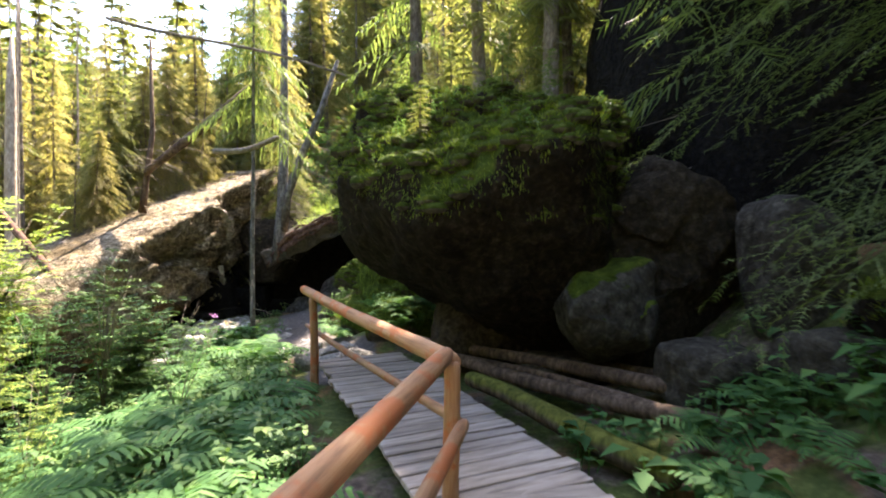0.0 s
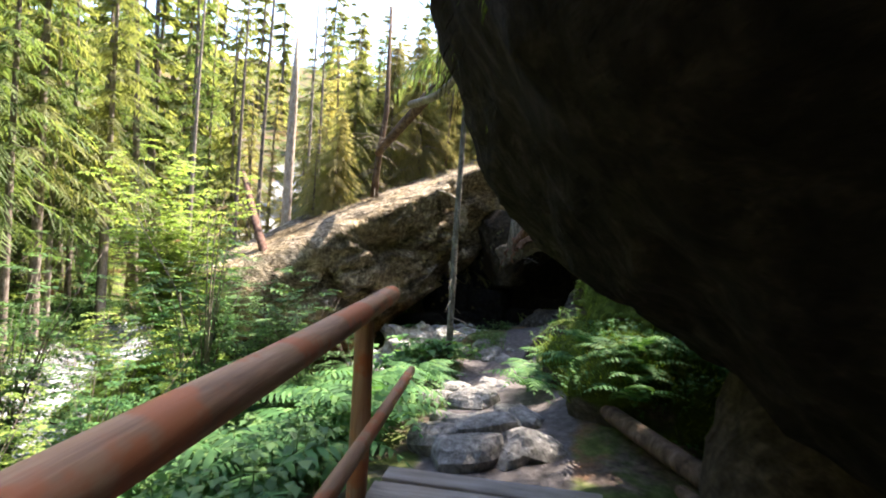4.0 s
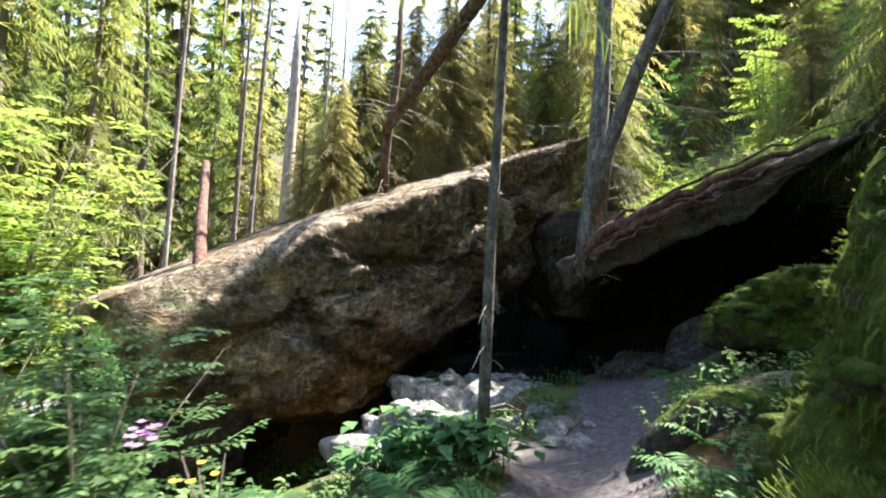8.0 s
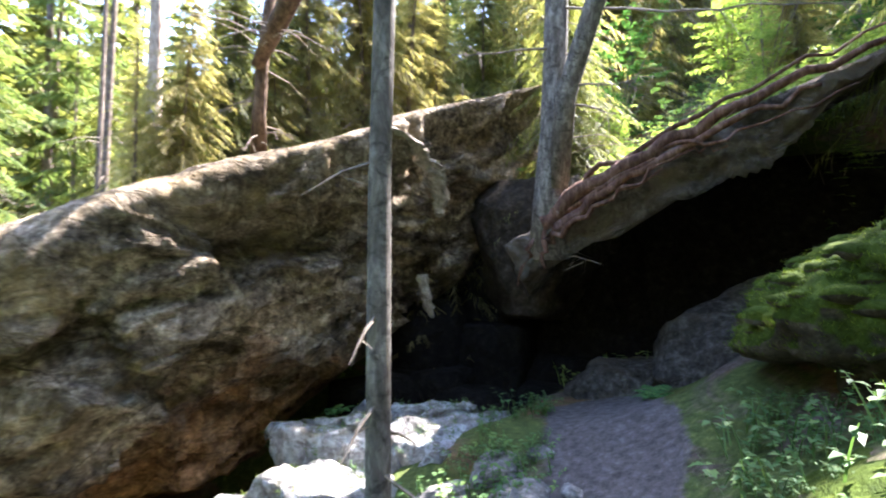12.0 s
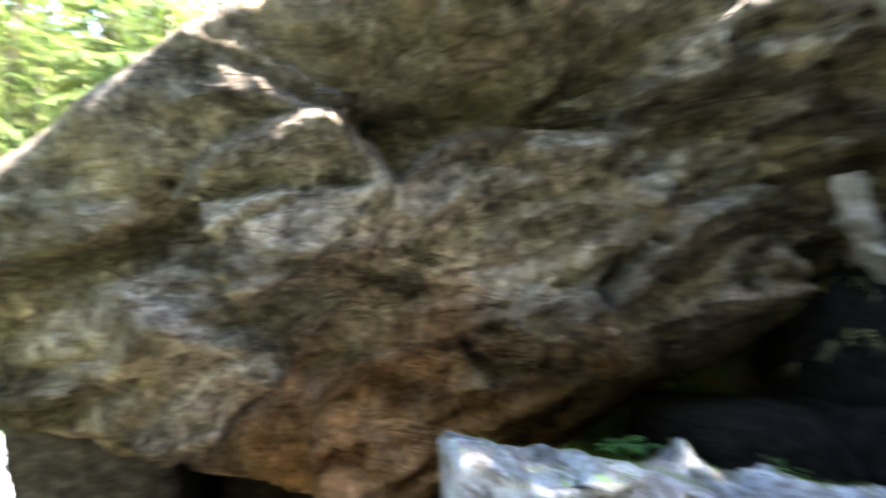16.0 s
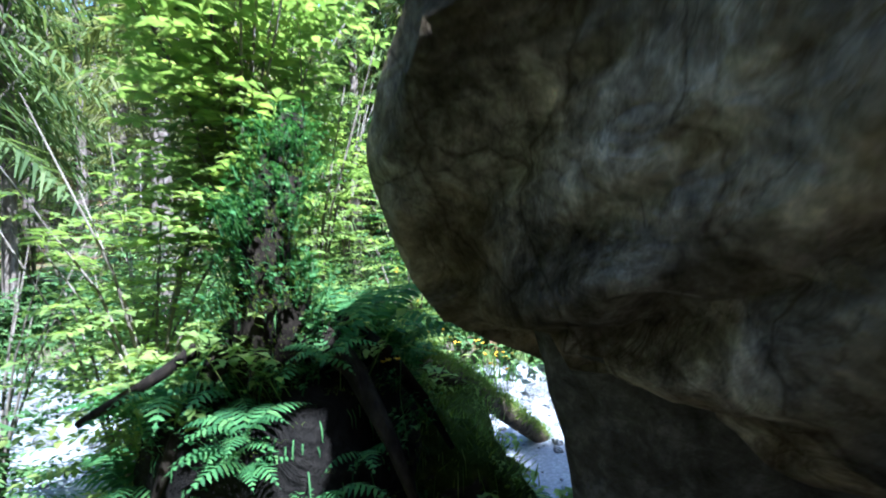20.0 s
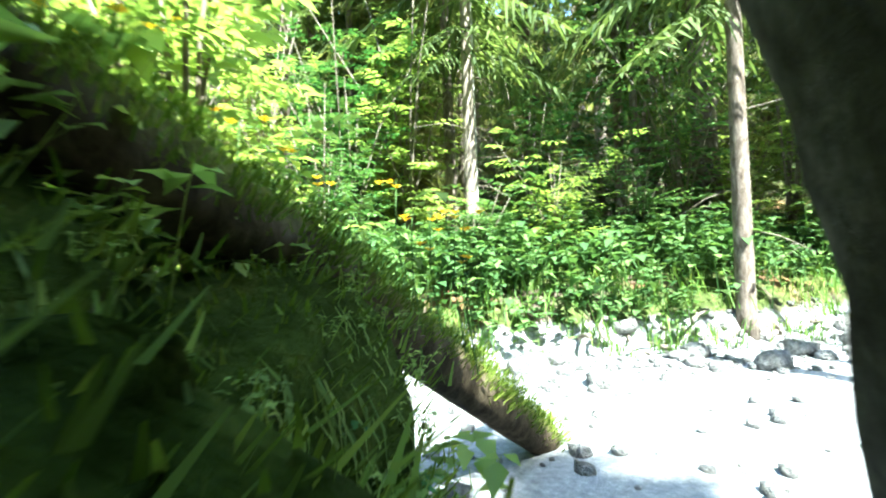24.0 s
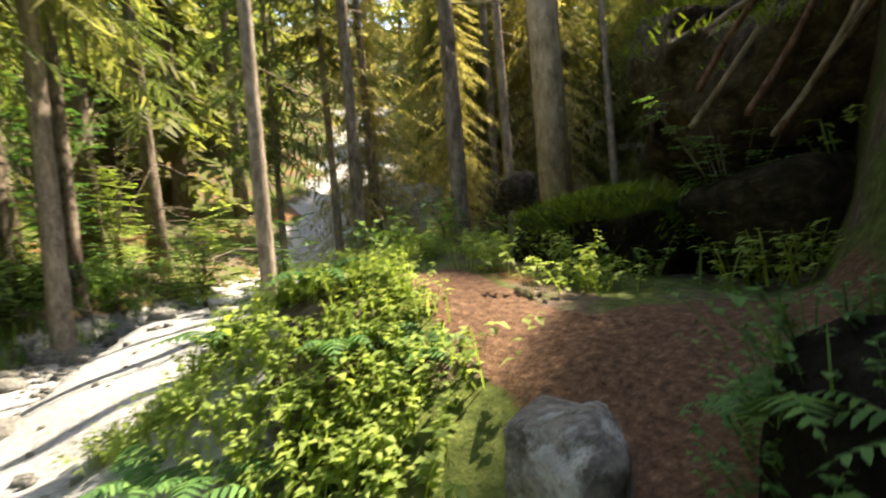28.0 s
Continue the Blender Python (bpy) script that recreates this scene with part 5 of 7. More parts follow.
# one more on the bank, placed so that its crown shades the ferns
for x, y, z, k in [(-0.6, 13.2, 2.2, 0.85)]:
    tree(SP_TALL[0], x, y, rng.uniform(0, 360), k, "tall spruce rooted on the mossy bank", "bank spruces", z=z)


# dense shade trees east of the boardwalk, and small ones along the top of the slab
a_, b_, c_ = shade_spruce(61, 11, 0.8, 2.8, 11, 7, 30)
SP_SHADE = (a_.mesh("trunk", M_BARK, True), quads("crown", np.array([tuple(v) for v in b_.v]), np.array(b_.f), M_NEEDLE), c_.mesh("dead_branchwork", M_TWIG))
for x, y, z, k, trn in [(5.1, 3.2, 0.6, 1.0, 20), (5.6, 5.6, 1.2, 1.1, 120), (5.3, -0.8, 0.4, 1.1, 200)]:
    tree(SP_SHADE, x, y, trn, k, "dark spruce with low hanging boughs", "shade spruces", z=z)
for x, y, k in [(6.5, 1.0, 1.0), (7.5, 8.0, 0.9), (5.0, 11.0, 0.9), (8.5, 4.0, 1.1), (9.5, 12.0, 1.0), (6.0, 14.5, 1.0), (3.5, 14.5, 0.9)]:
    tree(SP_LOW[0], x, y, rng.uniform(0, 360), k, z=ground(x, y) if y < 5 else 8.5)
for x, y, k, kind in [(-11.4, 16.3, 0.6, 0), (-11.2, 15.0, 0.5, 1), (-10.6, 17.8, 0.55, 1), (-9.6, 19.6, 0.5, 1), (-10.2, 20.6, 0.6, 0), (-9.0, 19.0, 0.4, 1), (-8.6, 20.4, 0.55, 0), (-10.7, 19.2, 0.32, 0)]:
    while shades_lit(x, y, ground(x, y), 1.2 * k, 11 * k, 1.4 * k) and k > 0.3:
        k *= 0.88
    tree(SP_FADED[kind], x, y, rng.uniform(0, 360), k, "small spruce with faded brown hanging twigs", "terrace spruces")
for x, y, k, kind in [(-11.0, 24.5, 1.0, 1), (-20.0, 19.0, 1.0, 0), (-22.5, 21.0, 1.0, 1), (-20.5, 25, 1.2, 0), (-22.5, 27, 1.2, 1), (-22, 26, 1.1, 1), (-24, 23, 1.1, 0), (-10, 29, 1.1, 1), (-14.5, 30, 1.2, 1)]:
    while shades_lit(x, y, ground(x, y), 1.5 * k, 11 * k, 1.6 * k) and k > 0.3:
        k *= 0.85
    if k > 0.3:
        tree(SP_FADED[kind], x, y, rng.uniform(0, 360), k, "spruce with faded brownish hanging twigs", "faded spruces")

for i in range(60):
    x, y, k = rng.uniform(-24, 2), rng.uniform(25, 35), rng.uniform(0.9, 1.25)
    if abs(line_dist(RIVER, x, y)) < 4 or x > -6 or -19 < x < -13.5 or (x > -10.5 and y < 31):
        continue
    while shades_lit(x, y, ground(x, y), 1.5 * k, 11 * k, 1.6 * k) and k > 0.4:
        k *= 0.85
    tree(SP_FADED[i % 2] if i % 3 else SP_LOW[1], x, y, rng.uniform(0, 360), k, "spruce with faded brownish hanging twigs", "faded spruces")

for x, y, k in [(-12.6, 20.2, 0.8), (-12.2, 22.0, 0.9), (-13.0, 24.0, 1.0)]:
    while shades_lit(x, y, ground(x, y), 1.5 * k, 11 * k, 1.6 * k) and k > 0.35:
        k *= 0.88
    tree(SP_FADED[0], x, y, rng.uniform(0, 360), k, "spruce with faded brownish hanging twigs", "faded spruces")

# young drooping spruces on the terrace behind the slab
SP_DROOP = [tree_mesh(151 + i, 6.0, 0.2, 1.9, 32, 9, 2.4, 40, 0.011, (M_NEEDLE2, M_NEEDLE3, M_NEEDLE2)[i], hang=1.25, coarse=True, twig=M_TWIG2) for i in range(3)]
for i, (x, y, k) in enumerate([(-11.0, 15.4, 0.9), (-10.9, 17.2, 1.0), (-10.2, 18.9, 0.9), (-9.2, 20.4, 0.8), (-8.0, 21.8, 0.9), (-10.8, 21.6, 1.2), (-2.6, 23.4, 1.0), (-9.6, 23.0, 1.2)]):
    while shades_lit(x, y, ground(x, y), 0.6 * k, 5.4 * k, 1.3 * k) and k > 0.35:
        k *= 0.88
    tree(SP_DROOP[i % 3], x, y, rng.uniform(0, 360), k, "young spruce with faded drooping shoots", "drooping spruces", z=ground(x, y) - 0.1)

for i, (x, y, k) in enumerate([(-10.9, 15.5, 0.7), (-11.3, 16.6, 0.85), (-11.0, 17.9, 0.9), (-10.4, 16.9, 0.6), (-10.7, 19.6, 0.9), (-9.9, 21.3, 0.8), (-11.9, 15.6, 0.55)]):
    tree(SP_DROOP[i % 3], x, y, 37 * i, k, "drooping spruce with a curtain of faded hanging shoots", "drooping spruces", z=ground(x, y) - 0.1)

# a thicket of faded spruces closes the view behind the slab
SP_MID = [tree_mesh(181 + i, 11, 0.3, 2.5, 34, 7, 1.7, 70, 0.016, (M_NEEDLE2, M_NEEDLE3, M_NEEDLE2)[i], hang=1.15, coarse=True, twig=M_TWIG2) for i in range(3)]
rm = random.Random(77)
thicket = []
tries = 0
while len(thicket) < 36 and tries < 4000:
    tries += 1
    x, y = (rm.uniform(-13, -8), rm.uniform(24, 34)) if len(thicket) < 12 else (rm.uniform(-27, -12.5), rm.uniform(18.5, 33))
    if not free(x, y) or -17.5 < x < -13 and y < 24 or any((x - p) ** 2 + (y - q) ** 2 < 2.4 for p, q in thicket):
        continue
    k = rm.uniform(0.9, 1.35)
    while shades_lit(x, y, ground(x, y), 0.5 * k, 10 * k, 1.7 * k) and k > 0.4:
        k *= 0.88
    thicket.append((x, y))
    tree(SP_MID[len(thicket) % 3], x, y, rm.uniform(0, 360), k, "spruce with a curtain of faded hanging twigs", "thicket spruces")
# spruces added on the sun's line to shade the path mound and lichen rocks
for x, y, z, k in [(-1.15, 18.5, 3.6, 0.85)]:
    tree(SP_DROOP[1], x, y, 80 * k, k, "young spruce on the leaning slab", "slab spruces", z=z)
tree(SP_DROOP[1], -6.5, 20.8, 150, 0.85, "young spruce above the hollow", "slab spruces", z=2.85)
for i in range(16):
    x, y = -31 + 1.7 * i + rm.uniform(-0.7, 0.7), rm.uniform(34, 41)
    if abs(line_dist(RIVER, x, y)) > 3:
        tree(SP_MID[i % 3], x, y, rm.uniform(0, 360), rm.uniform(1.4, 1.8), "tall spruce with a curtain of faded hanging twigs", "thicket spruces")

# single trees that stand out
def bare_trunk(name, pts, radii, material, label, twigs=0, seed=0, limbs=()):
    s = Soup()
    s.tube(pts, radii, 12)
    ob = thing(name, pose(*pts[0]), label, "tree")
    inv = ob.matrix_world.inverted()
    p = part("trunk", s.mesh("trunk", material, True))
    p.parent, p.matrix_parent_inverse = ob, inv
    for lp, lr in limbs:
        s = Soup()
        s.tube(lp, lr, 9)
        p = part("limb", s.mesh("limb", material, True))
        p.parent, p.matrix_parent_inverse = ob, inv
    if twigs:
        r2, s = random.Random(seed), Soup()
        for _ in range(twigs):
            i = r2.randrange(len(pts) - 1)
            b = Vector(pts[i]).lerp(Vector(pts[i + 1]), r2.random())
            a, ln = r2.uniform(0, 6.283), r2.uniform(0.3, 1.3)
            w = Vector((math.cos(a), math.sin(a), r2.uniform(-0.5, 0.2)))
            e = b + w * ln + Vector((0, 0, -0.15 * ln))
            s.tube([b, b + w * ln * 0.5, e], [0.011, 0.008, 0.002], 4, False)
            for _ in range(2):
                q = b.lerp(e, r2.uniform(0.3, 0.9))
                s.tube([q, q + Vector((r2.uniform(-1, 1), r2.uniform(-1, 1), r2.uniform(-0.8, 0.1))) * 0.3 * ln], [0.005, 0.002], 3, False)
        p = part("dead_branchwork", s.mesh("dead_branchwork", M_TWIG))
        p["kind"] = "stuff"
        p.parent, p.matrix_parent_inverse = ob, inv
    return ob


SP_HANG = tree_mesh(171, 14, 4.0, 2.6, 18, 6, 1.3, 30, 0.026, M_NEEDLE, hang=1.1, coarse=True)[1]
slender = bare_trunk("slender_tree", [(-5.16, 13.36, -1.0), (-5.15, 13.36, 0.0), (-5.14, 13.36, 1.5), (-5.1, 13.38, 3.2), (-5.06, 13.4, 6), (-5.0, 13.4, 9)], [0.075, 0.066, 0.06, 0.056, 0.042, 0.02], M_BIRCH, "slender tree with grey lichen-banded bark", 16, 1)
bare_trunk("root_tree", [(-6.02, 18.25, 1.3), (-5.98, 18.15, 2.2), (-5.9, 18.2, 3.2), (-5.85, 18.3, 5), (-5.8, 18.4, 9), (-5.7, 18.4, 14)], [0.3, 0.21, 0.19, 0.175, 0.13, 0.05], M_BIRCH, "grey tree rooted on the edge of the leaning slab", 26, 2,
           limbs=[([(-5.85, 18.15, 2.3), (-5.65, 18.05, 3.6), (-5.1, 17.95, 5.0), (-4.4, 17.9, 6.5), (-3.7, 17.9, 8.5)], [0.17, 0.15, 0.14, 0.12, 0.07])])
hang = new("crown", SP_HANG)
hang.parent = slender
hang.matrix_local = pose(0.1, 0.04, 3.6, 0, 0, 10) @ Matrix.Scale(0.62, 4)
for i, (pts, r) in enumerate([
        ([(-5.95, 18.05, 1.75), (-5.4, 17.95, 2.25), (-4.3, 17.95, 2.7), (-3.2, 18.0, 3.15), (-2.2, 18.1, 3.5)], 0.14),
        ([(-5.9, 18.0, 1.6), (-5.3, 17.88, 2.05), (-4.6, 17.88, 2.4), (-3.5, 17.92, 2.85), (-2.8, 18.0, 3.1)], 0.09),
        ([(-5.9, 17.95, 1.5), (-5.5, 17.85, 1.8), (-5.0, 17.82, 2.05), (-4.4, 17.85, 2.35)], 0.055),
        ([(-6.0, 18.05, 1.9), (-6.02, 17.95, 1.5), (-5.97, 17.95, 1.15)], 0.07),
        ([(-6.1, 18.1, 1.7), (-6.25, 18.0, 1.3), (-6.5, 18.2, 0.9)], 0.05),
        ([(-5.9, 18.05, 1.95), (-5.2, 17.92, 2.45), (-4.0, 17.95, 2.95), (-2.9, 18.05, 3.4), (-1.9, 18.2, 3.75)], 0.05),
        ([(-5.7, 17.95, 1.85), (-4.9, 17.85, 2.3), (-4.1, 17.9, 2.55), (-3.7, 17.95, 2.55)], 0.035),
        ([(-5.3, 17.9, 2.15), (-4.7, 17.84, 2.2), (-4.3, 17.88, 2.45), (-3.6, 17.9, 2.95)], 0.03),
        ([(-4.4, 17.9, 2.65), (-3.9, 17.85, 2.6), (-3.3, 17.9, 2.75), (-2.5, 18.0, 3.05)], 0.03)]):
    s = Soup()
    rr = random.Random(200 + i)
    pts = [Vector(a).lerp(Vector(b), q / 4) + Vector((rr.uniform(-1, 1), rr.uniform(-0.5, 0.5), rr.uniform(-1, 1))) * 0.065 for a, b in zip(pts, pts[1:]) for q in range(4)] + [Vector(pts[-1])]
    n = len(pts)
    s.tube(pts, [r * (1 - 0.75 * k / (n - 1)) for k in range(n)], 8)
    tagged(new("bare_root", s.mesh("bare_root", M_ROOT, True)), "reddish bare root running along the slab's edge", "root", "bare roots")

for i, pts in enumerate([
        [(-5.85, 18.2, 3.75), (-5.2, 17.9, 3.6), (-4.6, 17.7, 3.5)],
        [(-5.8, 18.25, 5.0), (-4.3, 17.75, 4.25), (-3.4, 17.4, 3.9), (-2.6, 17.0, 3.45)],
        [(-5.9, 18.15, 4.4), (-6.5, 17.6, 4.25), (-7.0, 17.2, 4.2)],
        [(-5.85, 18.2, 3.6), (-5.2, 17.9, 3.25), (-4.9, 17.7, 3.1)],
        [(-5.7, 18.3, 5.6), (-4.6, 18.0, 5.4), (-3.4, 17.7, 5.0), (-2.4, 17.4, 4.4)]]):
    s, rr = Soup(), random.Random(230 + i)
    pts = [Vector(a).lerp(Vector(b), q / 3) + Vector((rr.uniform(-1, 1), rr.uniform(-1, 1), rr.uniform(-1, 1))) * 0.035 for a, b in zip(pts, pts[1:]) for q in range(3)] + [Vector(pts[-1])]
    s.tube(pts, [0.022 * (1 - 0.8 * k / (len(pts) - 1)) for k in range(len(pts))], 6)
    for q in pts[2:]:
        for _ in range(2):
            s.tube([q, q + Vector((rr.uniform(-0.3, 0.3), rr.uniform(-0.3, 0.3), rr.uniform(-0.4, 0.1)))], [0.007, 0.002], 4, False)
    tagged(new("dead_bough", s.mesh("dead_bough", M_TWIG)), "bare grey dead bough reaching from the tree", "branch", "dead boughs")

# trunks across the river and along the west path
TRUNKS = [
    (-17.8, 5.75, 0.12, M_WHITE), (-18.5, 9.95, 0.13, M_BARK), (-20.6, 11.3, 0.19, M_BARK), (-17.7, 14.9, 0.1, M_BARK2), (-16.0, 16.55, 0.11, M_BARK), (-21.8, 13.85, 0.17, M_BARK2),
    (-17.8, -0.4, 0.2, M_BARK), (-18.7, 1.1, 0.12, M_BARK), (-20.3, 3.2, 0.09, M_BARK2), (-22.2, 6.8, 0.13, M_BARK), (-21.9, 7.3, 0.1, M_BARK), (-23.7, 8.5, 0.12, M_BARK2), (-21.6, 12.0, 0.11, M_BARK2), (-19.1, 17.7, 0.12, M_BARK), (-20.9, 18.7, 0.1, M_BARK2), (-22.4, 18.3, 0.09, M_BARK2), (-17.2, 19.9, 0.1, M_BARK2), (-18.7, 21.9, 0.12, M_BARK), (-15.6, 21.1, 0.07, M_BARK2), (-25.2, 13.9, 0.13, M_BARK), (-24.1, 14.7, 0.15, M_BARK), (-8.8, 0.9, 0.14, M_BARK), (-8.2, 1.9, 0.13, M_BARK), (-11.0, 2.5, 0.22, M_BARK), (-17.7, 5.8, 0.12, M_BARK2), (-18.2, 4.9, 0.12, M_BARK), 
]
HIGH = [tree_mesh(140 + i, 17, 3.8 + i, 2.2, 22, 5, 1.2, 0, 0.034, (M_NEEDLE, M_NEEDLE, M_NEEDLE3)[i], coarse=True, hang=0.95)[1] for i in range(3)]
for i, (x, y, r, m) in enumerate(TRUNKS):
    h = 17
    r2 = random.Random(80 + i)
    bx, by = r2.uniform(-0.25, 0.25), r2.uniform(-0.25, 0.25)
    z = ground(x, y) - 0.3
    ob = bare_trunk("forest_trunk", [(x, y, z), (x, y, z + 0.5)] + [(x + bx * k * k / 16, y + by * k * k / 16, z + h * k / 5) for k in range(1, 6)], [r * 1.35, r] + [r * (1 - 0.16 * k) for k in range(1, 6)], m,
               "white birch trunk with dark bands" if m is M_WHITE else "straight conifer trunk with short dead twigs", 26, 90 + i)
    if m is not M_WHITE and not shades_lit(x, y, z, 5, 17, 1.5):
        p = new("crown", HIGH[i % 3])
        p.parent = ob

# the crooked tree on the slab's edge and the pale snag behind it
bare_trunk("leaning_trunk", [(-9.5, 15.82, 4.14), (-8.9, 15.7, 4.55), (-7.8, 15.5, 5.27), (-6.6, 15.25, 6.05), (-5.7, 15.05, 6.65)], [0.09, 0.13, 0.14, 0.145, 0.12], M_FALLEN, "dark dead trunk leaning across the clearing", 30, 3)
bare_trunk("crooked_tree", [(-9.75, 16.05, 2.9), (-9.62, 15.95, 3.5), (-9.5, 15.9, 4.1), (-9.3, 15.9, 5.4), (-9.35, 15.95, 8.5)], [0.13, 0.1, 0.09, 0.075, 0.04], M_FALLEN, "dark crooked stem rooted on the slab's edge", 22, 4)
bare_trunk("pale_snag", [(-14.95, 17.05, -2.6), (-14.95, 17.05, 1.5), (-14.97, 17.1, 4.2), (-14.95, 17.12, 6.0), (-14.9, 17.1, 7.6), (-14.85, 17.1, 9.2)], [0.2, 0.18, 0.17, 0.16, 0.14, 0.05], M_PALEWOOD, "pale broken snag stripped of its bark", 24, 5)

# the cut log that stands on the slab, and leaning dead trunks
ob = thing("sawn_log", pose(-9.55, 12.4, 1.05), "weathered log with an orange sawn end resting on the slab", "log")
for nm, a, b, r0, r1, m in (("log", (-9.62, 12.24, 1.06), (-12.7, 13.61, 3.38), 0.105, 0.075, M_ROOT), ("sawn_end", (-9.575, 12.22, 1.025), (-9.625, 12.242, 1.063), 0.098, 0.103, M_SAWN)):
    p = part(nm, log_mesh(nm, a, b, r0, r1, m, 3))
    p.parent, p.matrix_parent_inverse = ob, ob.matrix_world.inverted()
tagged(new("fallen_log", log_mesh("fallen_log", (-5.6, 12.3, 4.1), (-3.6, 11.1, 4.12), 0.075, 0.05, M_TWIG, 40, wob=0.06)), "grey fallen trunk hung up in the branches", "log", "fallen logs")
tagged(new("dead_branch", log_mesh("dead_branch", (-6.1, 9.13, 6.04), (-1.6, 8.6, 4.6), 0.035, 0.02, M_TWIG, 41, wob=0.08)), "thin dead branch arching over the path", "branch")
for i in range(9):
    rr = random.Random(400 + i)
    a, b = Vector((-13.3 + 0.14 * i, 15.9 - 0.1 * i, -0.9 + rr.uniform(-0.3, 0.7))), Vector((-11.7 + rr.uniform(-0.4, 0.5), 15.4 + rr.uniform(-0.7, 0.6), 0.3 + rr.uniform(-0.5, 0.9)))
    tagged(new("dead_branch", log_mesh("dead_branch", a, b, 0.012 + 0.02 * rr.random(), 0.008, M_ROOT if i % 2 else M_TWIG, 50 + i, 7, 8, wob=0.07)), "dead brown branch tangled in front of the outcrop", "branch", "tangled branches")


# ---------------------------------------------------------------- the stump by the river, its bush and its log
def stump():
    ob = thing("stump", pose(-9.45, 10.5, -2.2), "mossy uprooted stump with spreading roots", "stump")
    inv = ob.matrix_world.inverted()
    r2, s = random.Random(5), Soup()
    s.tube([(-9.4, 10.65, -1.9), (-9.3, 10.7, -1.2), (-9.15, 10.84, -0.75), (-9.1, 10.88, -0.45), (-9.22, 10.82, -0.12), (-9.34, 10.77, 0.28)], [0.42, 0.26, 0.19, 0.165, 0.15, 0.07], 14)
    for v in s.v:
        v += 0.12 * Vector((noise.noise(v * 2.3), noise.noise(v * 2.3 + Vector((9, 0, 0))), 0))
    p = part("trunk", s.mesh("trunk", M_STUMP, True))
    p.parent, p.matrix_parent_inverse = ob, inv
    ROCKS["stump"] = (np.array([tuple(v) for v in s.v]), np.array([(f[0], f[1], f[2]) for f in s.f]))
    for k in range(6):
        a = 1.75 + 4.2 * k / 5 + r2.uniform(-0.2, 0.2)
        ln = r2.uniform(0.6, 1.0)
        s = Soup()
        pts = [Vector((-9.3, 10.7, -0.95)) + Vector((math.cos(a) * ln * u, math.sin(a) * ln * u, 0.1 * math.sin(u * 3) - 0.75 * u * u)) for u in (0.1, 0.35, 0.6, 0.85, 1.05)]
        s.tube(pts, [0.12, 0.09, 0.06, 0.04, 0.02], 7)
        p = part("root", s.mesh("root", M_STUMP, True))
        p.parent, p.matrix_parent_inverse = ob, inv


stump()
RH = (-10.3, 10.25, -2.1)
rock("root_hump", RH, local(RH, [((-0.46, 0.1, 0.87), (-10.0, 10.3, -1.3)), ((0.2, 0.9, 0.3), (-10.2, 10.72, -1.9)), ((0.3, -0.9, 0.3), (-10.2, 9.8, -1.9)), ((1, 0, 0.3), (-9.5, 10.2, -1.8)), ((-1, 0, 0.5), (-11.2, 10.2, -2.3)), ((0, 0, -1), (0, 0, -3.1))]), M_MOSSALL, "overgrown hump of soil and roots beside the stump", 5, sharp=8, amp=0.26, freq=1.7, seed=48, fine=0.05)
# the dark hollow under the stump is painted by the mound's near-black colour
rock("root_plate", (-9.5, 10.6, -1.75), boulder_planes(random.Random(76), 0.8, 0.7, 0.75), M_DEEPSHADE, "mound of soil and moss held by the stump's roots, near-black for shade", 4, sharp=7, amp=0.16, freq=1.6, seed=47)
ROCKS["mossy_log"] = (lambda me: (np.array([tuple(v.co) for v in me.vertices]), np.array([p.vertices[:3] for p in me.polygons if len(p.vertices) == 4])))(log_mesh("log_form", (-10.25, 10.18, -1.15), (-13.6, 9.65, -3.02), 0.13, 0.12, M_MOSSLOG, 7, 16, 16, wob=0.05))
tagged(new("mossy_log", log_mesh("mossy_log", (-10.25, 10.18, -1.15), (-13.6, 9.65, -3.02), 0.13, 0.12, M_MOSSLOG, 7, 16, 16, wob=0.05)), "moss-covered fallen log sloping down to the gravel", "log")
tagged(new("root_stick", log_mesh("root_stick", (-8.9, 10.5, -1.0), (-8.4, 10.3, -1.36), 0.04, 0.02, M_STUMP, 9)), "dead grey stick jutting from the stump", "branch")


def bush(x, y, z, height, stems, sprays, size, spread, seed, label, material=None, first=0.2, group=""):
    ob = thing("bush", pose(x, y, z), label, "bush", group)
    s = rowan_soup(random.Random(seed), height, stems, sprays, size, spread, first)
    p = new("leaves", quads("leaves", np.array([tuple(v) for v in s.v]), np.array(s.f), material or M_BUSH))
    p.parent = ob
    p = new("stem", stem_soup(seed, height, stems, spread).mesh("stem", M_TWIG, True))
    p.parent, p["kind"] = ob, "stuff"
    return ob


bush(-9.4, 9.95, -1.4, 4.3, 24, 32, 0.125, 0.42, 1, "bright green broad-leaved bush growing on the stump", first=0.3)
rock("river_hump", (-11.1, 10.1, -2.35), boulder_planes(random.Random(79), 0.55, 0.42, 0.6), M_MOSSALL, "overgrown hump of soil above the gravel", 4, sharp=7, amp=0.14, freq=1.6, seed=50)
bush(-11.3, 9.6, -2.3, 2.2, 10, 16, 0.09, 0.25, 10, "bright green bush overhanging the gravel")
bush(-8.9, 9.7, -2.0, 2.6, 9, 16, 0.1, 0.4, 2, "bright green bush beside the stump")
bush(-9.9, 10.0, -1.6, 3.0, 8, 16, 0.1, 0.4, 3, "bright green bush beside the stump")
bush(-5.9, 8.6, -1.2, 3.4, 9, 18, 0.1, 0.45, 4, "leafy shrub on the slope below the boardwalk", M_HERB)
bush(-6.3, 9.9, -1.7, 2.6, 18, 26, 0.085, 0.45, 9, "dense leafy shrub beside the long slab", M_HERB)
